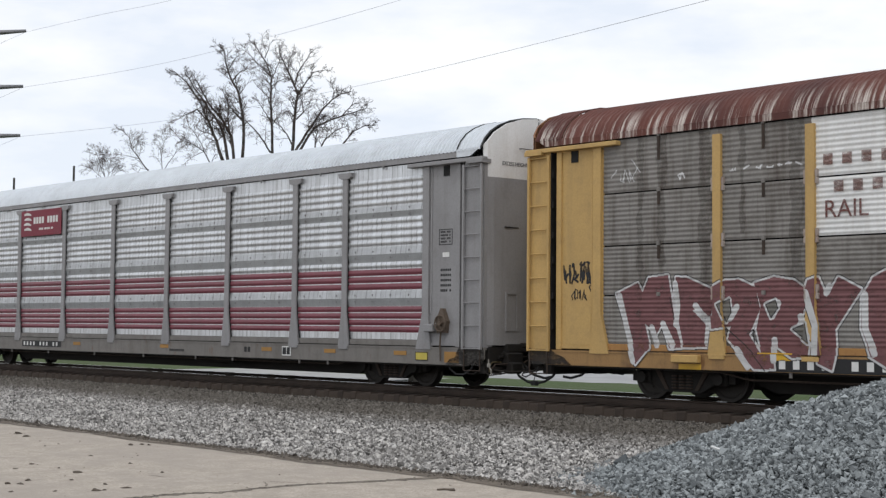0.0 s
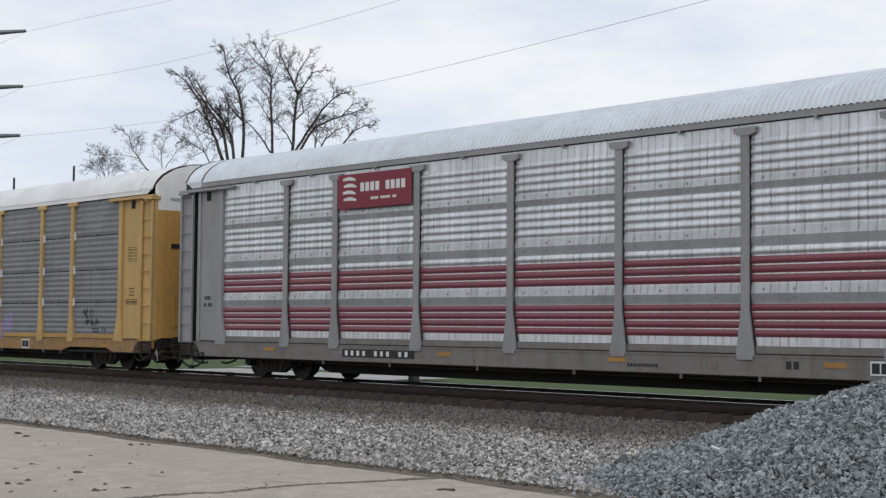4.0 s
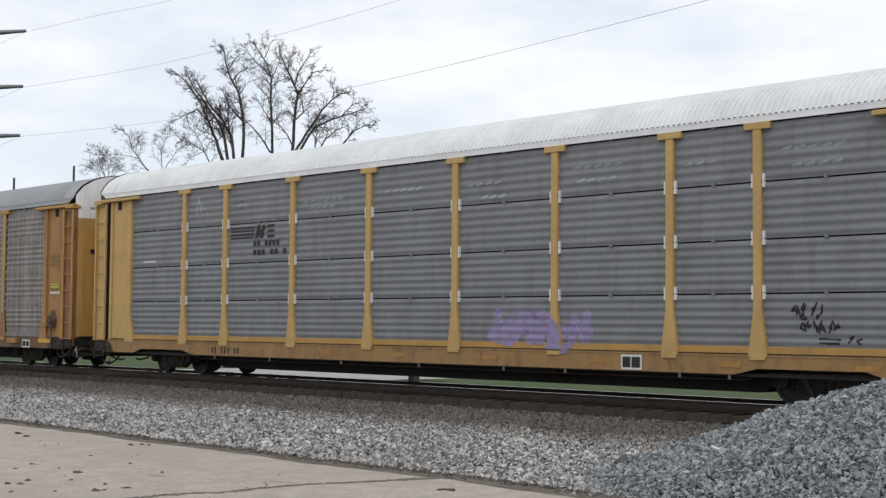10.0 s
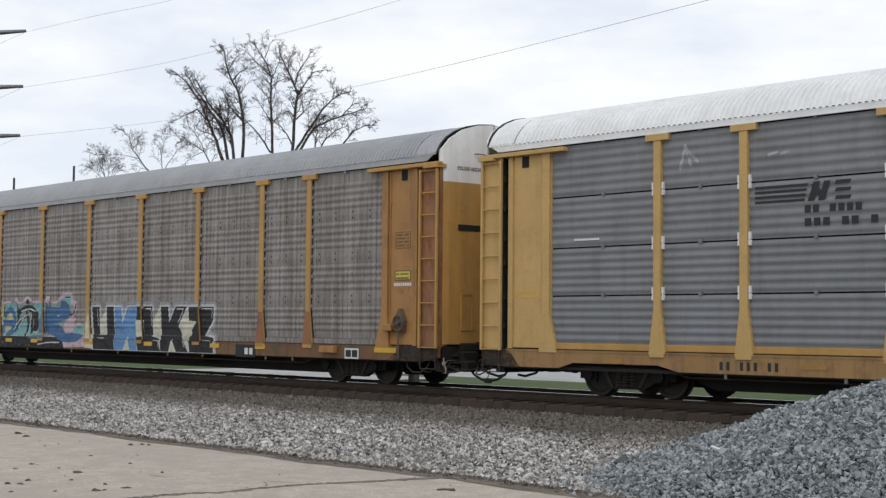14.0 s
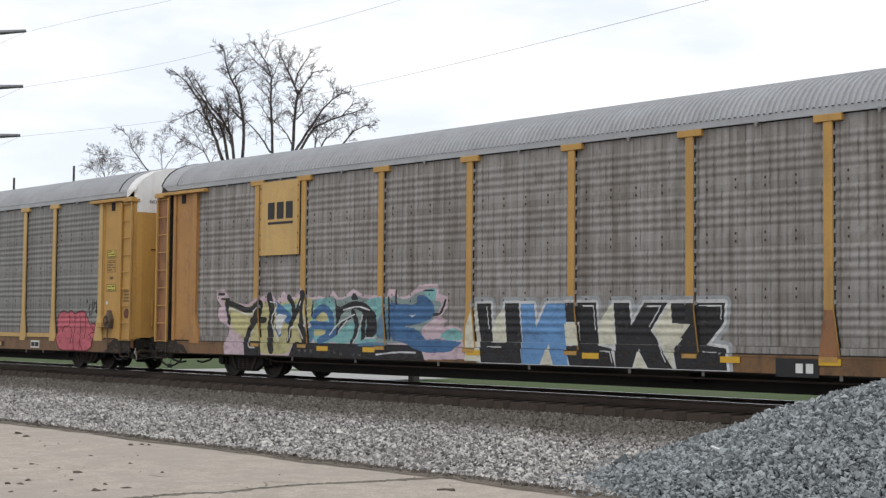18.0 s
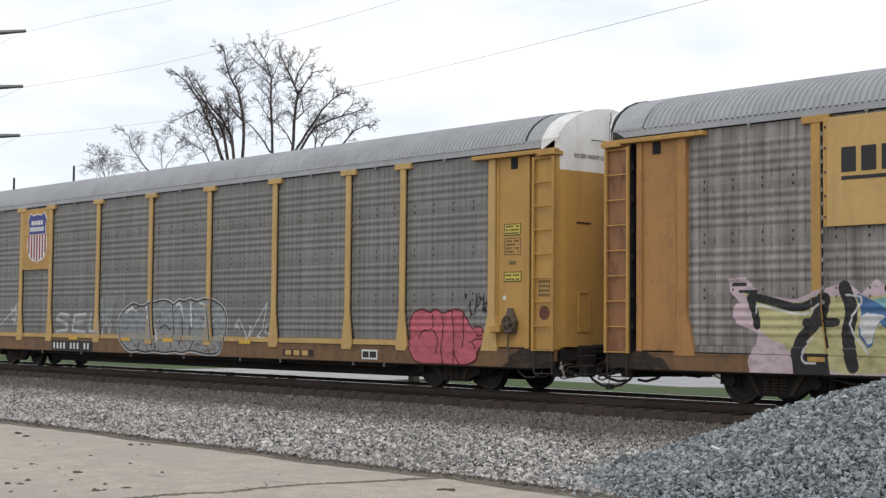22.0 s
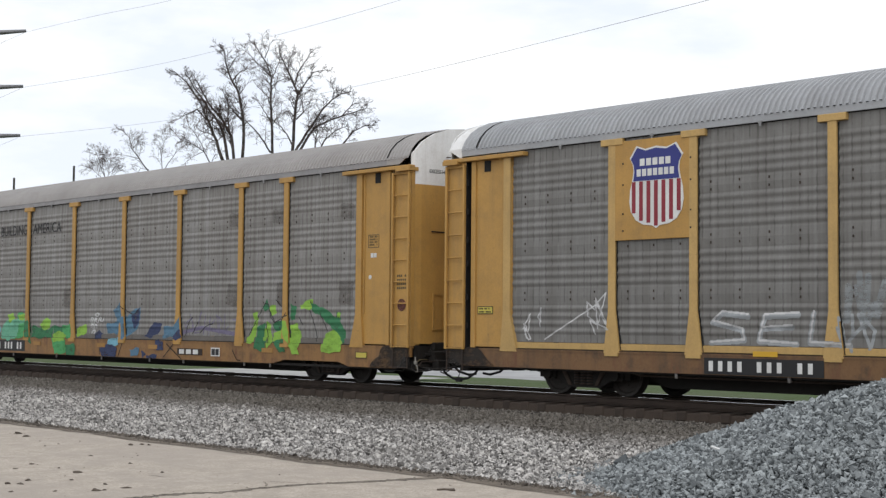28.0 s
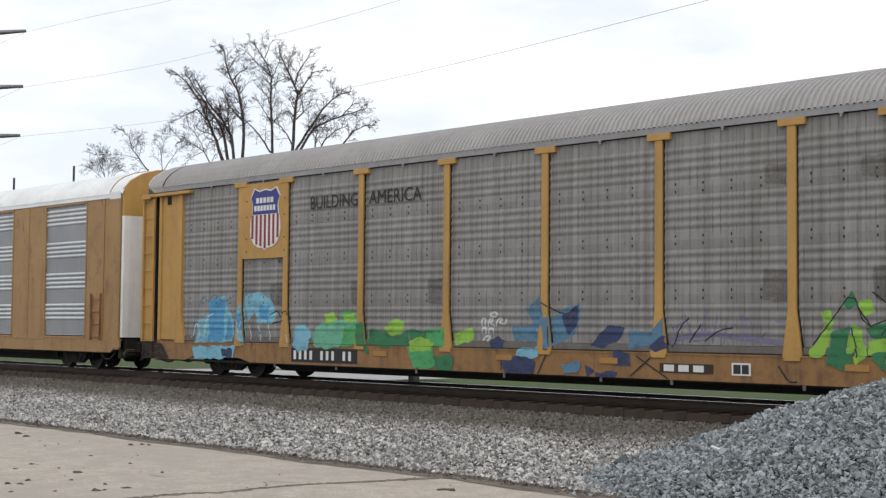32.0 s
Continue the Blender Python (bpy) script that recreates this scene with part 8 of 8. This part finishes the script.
graffiti(CARS["f"], "green sprayed patches", [
    (PAINT["forest"], ragged(4, [[(-4.49, 1.36), (-4.23, 1.41), (-3.99, 0.72), (-4.43, 0.89)], [(-3.1, 1.1), (-2.72, 1.24), (-2.71, 0.92), (-3.08, 0.94)], [(-1.87, 0.7), (-1.25, 0.72), (-1.22, 0.37), (-1.71, 0.38)], [(-4.01, 1.23), (-3.08, 1.17), (-3.19, 0.91), (-4, 0.9)], [(-2.63, 1.24), (-1.54, 1.22), (-1.55, 0.93), (-2.6, 0.92)]])),
    (PAINT["green"], ragged(5, [[(-5.01, 1.61), (-4.47, 1.59), (-4.48, 0.96), (-4.96, 0.89)], [(-2.08, 1.27), (-1.52, 1.31), (-1.51, 0.93), (-2.02, 0.93)], [(-2.64, 0.86), (-1.83, 0.83), (-1.8, 0.48), (-2.43, 0.43)], [(-6.08, 1.07), (-5.07, 1.29), (-5.05, 0.86), (-6, 0.87)]])),
    (PAINT["mint"], ragged(6, [[(-6.09, 1.14), (-5.72, 1.38), (-5.16, 1.42), (-4.49, 1.48), (-4.51, 1.34), (-4.97, 1.28), (-5.05, 0.9), (-5.45, 0.82), (-5.95, 0.89)]])),
    (PAINT["lime"], ragged(7, [[(-5.68, 1.61), (-5.35, 1.65), (-5.2, 1.48), (-5.59, 1.34)], [(-4.98, 1.59), (-4.6, 1.63), (-4.54, 1.46), (-4.9, 1.44)], [(-3.5, 1.3), (-3.09, 1.49), (-2.84, 1.42), (-2.9, 1.2), (-3.31, 1.13)], [(-2.63, 0.98), (-2.3, 1.09), (-1.84, 0.99), (-1.9, 0.82), (-2.51, 0.77)], [(-1.22, 1.18), (-0.68, 1.31), (-0.68, 1.06), (-1.11, 0.94)]])),
])
graffiti(CARS["f"], "dark blue and steel-blue sprayed shapes", [
    (PAINT["steel"], ragged(8, [[(0.52, 1.32), (1.11, 1.39), (1.26, 1.06), (0.59, 1.06)], [(0.89, 1.7), (1.24, 1.92), (1.35, 1.76), (1.46, 1.44), (1.23, 1.31), (1.06, 1.51)], [(1.59, 1.45), (1.84, 1.64), (2.3, 1.79), (2.31, 1.5), (2.16, 1.2), (1.63, 1.01)], [(3.61, 1.27), (4.16, 1.31), (4.4, 1.52), (4.42, 1.11), (4.17, 1.04), (3.61, 0.97)], [(1.91, 0.62), (2.39, 0.66), (2.33, 0.47), (1.97, 0.43)], [(1.34, 1.45), (1.64, 1.51), (1.65, 1.02), (1.45, 0.83)]])),
    (PAINT["cyan"], ragged(9, [[(0.72, 0.87), (1.26, 0.96), (1.27, 0.77), (0.72, 0.68)]])),
    (PAINT["navy"], ragged(10, [[(-0.13, 1.06), (0.07, 1.14), (0.29, 1.05), (0.25, 0.9), (-0.08, 0.91)], [(0.28, 0.61), (0.67, 0.76), (1.17, 0.66), (1.11, 0.38), (0.39, 0.42)], [(1.89, 1.56), (2.3, 1.76), (2.25, 1.38), (2.06, 1.2)], [(2.65, 1.02), (3.04, 1.37), (3.44, 1.34), (3.35, 1.15), (2.95, 0.96)], [(4.08, 0.98), (4.44, 1.2), (4.53, 0.98), (4.26, 0.9)], [(2.51, 0.6), (2.78, 0.49), (2.57, 0.35)], [(3.24, 0.89), (3.63, 0.87), (3.64, 0.63), (3.29, 0.64)], [(2.81, 0.48), (3.34, 0.5), (3.25, 0.37), (2.86, 0.35)]])),
    (PAINT["violet"], strokes(scribble(44, 4.5, 7.0, 1.05, 1.7, 13, 3), 0.03) + strokes([[(4.5, 1.12), (5.4, 1.25), (6.9, 1.1)]], 0.10)),
    (PAINT["black"], strokes(rounded([[(1.35, 1.83), (1.74, 1.64), (2, 1.59), (2.24, 1.73)], [(1.55, 1.02), (1.54, 1.33)], [(0.24, 0.75), (0.25, 0.46)], [(3.8, 0.81), (4.54, 0.42)], [(4.17, 0.82), (3.67, 0.45)], [(6.92, 0.7), (7.12, 0.44), (7.28, 0.45)], [(1.55, 0.89), (1.26, 0.39)], [(4.62, 1), (4.78, 1.37), (4.97, 1.52)], [(4.98, 1.09), (5.24, 1.4)], [(5.33, 1.12), (5.67, 1.32), (5.92, 1.35)]], 1, False), 0.028)),
])
graffiti(CARS["f"], "lime and dark green sprayed letters", [
    (PAINT["lime"], ragged(11, [[(7.54, 1.03), (7.86, 1.46), (7.95, 1.51), (7.87, 1.24), (7.79, 0.92), (7.55, 0.92)], [(8.42, 1.79), (8.65, 1.82), (8.7, 1.63), (8.54, 1.57)], [(8.31, 1.42), (8.48, 1.31), (8.56, 0.89), (8.4, 0.77)], [(8.58, 1.14), (9, 1.21), (9, 0.94), (8.62, 0.93)], [(9.02, 1.42), (9.17, 1.42), (9.36, 1.06), (9.69, 0.67), (9.42, 0.67), (9.07, 1.1)], [(9.27, 1.31), (9.57, 1.37), (9.71, 1.05), (9.64, 0.8), (9.38, 0.79)], [(9.65, 1.81), (10.16, 1.94), (10.1, 1.7), (9.69, 1.72)], [(10.58, 0.81), (10.66, 1.12), (10.99, 1.24), (11.26, 1.12), (11.26, 0.73), (10.66, 0.72)], [(7.7, 1.63), (7.89, 1.66), (7.92, 1.49), (7.75, 1.46)]])),
    (PAINT["forest"], ragged(12, [[(8.12, 1.78), (8.31, 1.98), (8.4, 1.74), (8.24, 1.67)], [(7.92, 1.24), (8.24, 1.37), (8.34, 0.72), (7.86, 0.76)], [(8.54, 1.35), (8.99, 1.47), (9, 1.21), (8.69, 1.2)], [(8.69, 0.93), (9.07, 1), (9.16, 0.69), (8.91, 0.66)], [(9.27, 1.84), (9.52, 1.78), (9.45, 1.46), (9.31, 1.46)], [(10.11, 1.83), (10.65, 1.69), (11.12, 1.49), (11.36, 1.23), (11.32, 0.94), (10.99, 1.23), (10.59, 1.47), (10.18, 1.67)], [(11.05, 1.64), (11.21, 1.64), (11.22, 1.48), (11.06, 1.48)]])),
    (PAINT["lime"], ragged(13, [[(7.75, 1.62), (7.87, 1.63), (7.87, 1.51), (7.78, 1.5)], [(11.09, 1.61), (11.18, 1.62), (11.18, 1.51), (11.1, 1.51)], [(8.24, 1.25), (8.35, 1.25), (8.32, 0.94), (8.21, 0.96)]])),
    (PAINT["black"], strokes(rounded([[(7.55, 1.08), (7.9, 1.47), (8.31, 1.98), (8.54, 1.36), (8.98, 1.52), (9.21, 1.57)], [(8.28, 1.36), (8.41, 0.89)], [(8.68, 1.95), (8.9, 1.79)], [(8.42, 1.68), (8.63, 1.42)], [(8.84, 1.26), (9.16, 1.63)], [(10.04, 1.68), (10.25, 1.32), (10.35, 0.97)], [(10.42, 1.63), (10.72, 1.23)], [(9.62, 1.52), (9.77, 1.35)]], 1, False), 0.026)),
])
graffiti(CARS["f"], "small white scrawled tag", [
    (PAINT["white"], strokes(rounded([[(-0.14, 1.61), (-0.03, 1.64), (0.08, 1.61), (0.03, 1.54), (-0.11, 1.55), (-0.14, 1.61)], [(-0.38, 1.35), (-0.39, 1.51), (-0.27, 1.51), (-0.29, 1.35)], [(-0.2, 1.35), (-0.16, 1.51), (-0.05, 1.49), (-0.14, 1.42), (-0.01, 1.36)], [(0.04, 1.36), (0.08, 1.5), (0.22, 1.5), (0.12, 1.42), (0.32, 1.39), (0.32, 1.49)], [(-0.38, 1.22), (-0.36, 1.32), (-0.25, 1.31), (-0.27, 1.2)], [(-0.18, 1.2), (-0.16, 1.31), (-0.03, 1.29), (-0.05, 1.2)], [(-0.35, 1.06), (-0.26, 1.15), (-0.13, 1.13), (-0.22, 1.05)]], 1, False), 0.04)),
])


# ---------------------------------------------------------------- the train runs
# Metres run by the train at every second second.
RUN = (0.064, 7.94, 15.99, 24.15, 32.277, 40.308, 48.329, 56.323, 64.353, 72.416, 80.489, 88.479, 96.545, 104.666, 112.761, 120.902, 129.059)


def run_at(t):
    u = min(max(t / 2.0, 0.0), 15.9999)
    i = int(u)
    u -= i
    e = (2 * RUN[0] - RUN[1],) + RUN + (2 * RUN[-1] - RUN[-2],)
    a, b, c, d = e[i:i + 4]
    return 0.5 * (2 * b + (c - a) * u + (2 * a - 5 * b + 4 * c - d) * u * u + (3 * b - a - 3 * c + d) * u ** 3)


def motions():
    for key, car in CARS.items():
        walk(car, [(t, pose(CAR_X[key] + run_at(t), 0, 0)) for t in range(0, 33, 1)])
    steps = [k * 4 / 30 for k in range(241)]
    for wheel, sx in WHEELS:
        walk(wheel, [(t, pose(sx, 0, 0.425, 0, math.degrees(run_at(t) / 0.425), 0)) for t in steps])


motions()
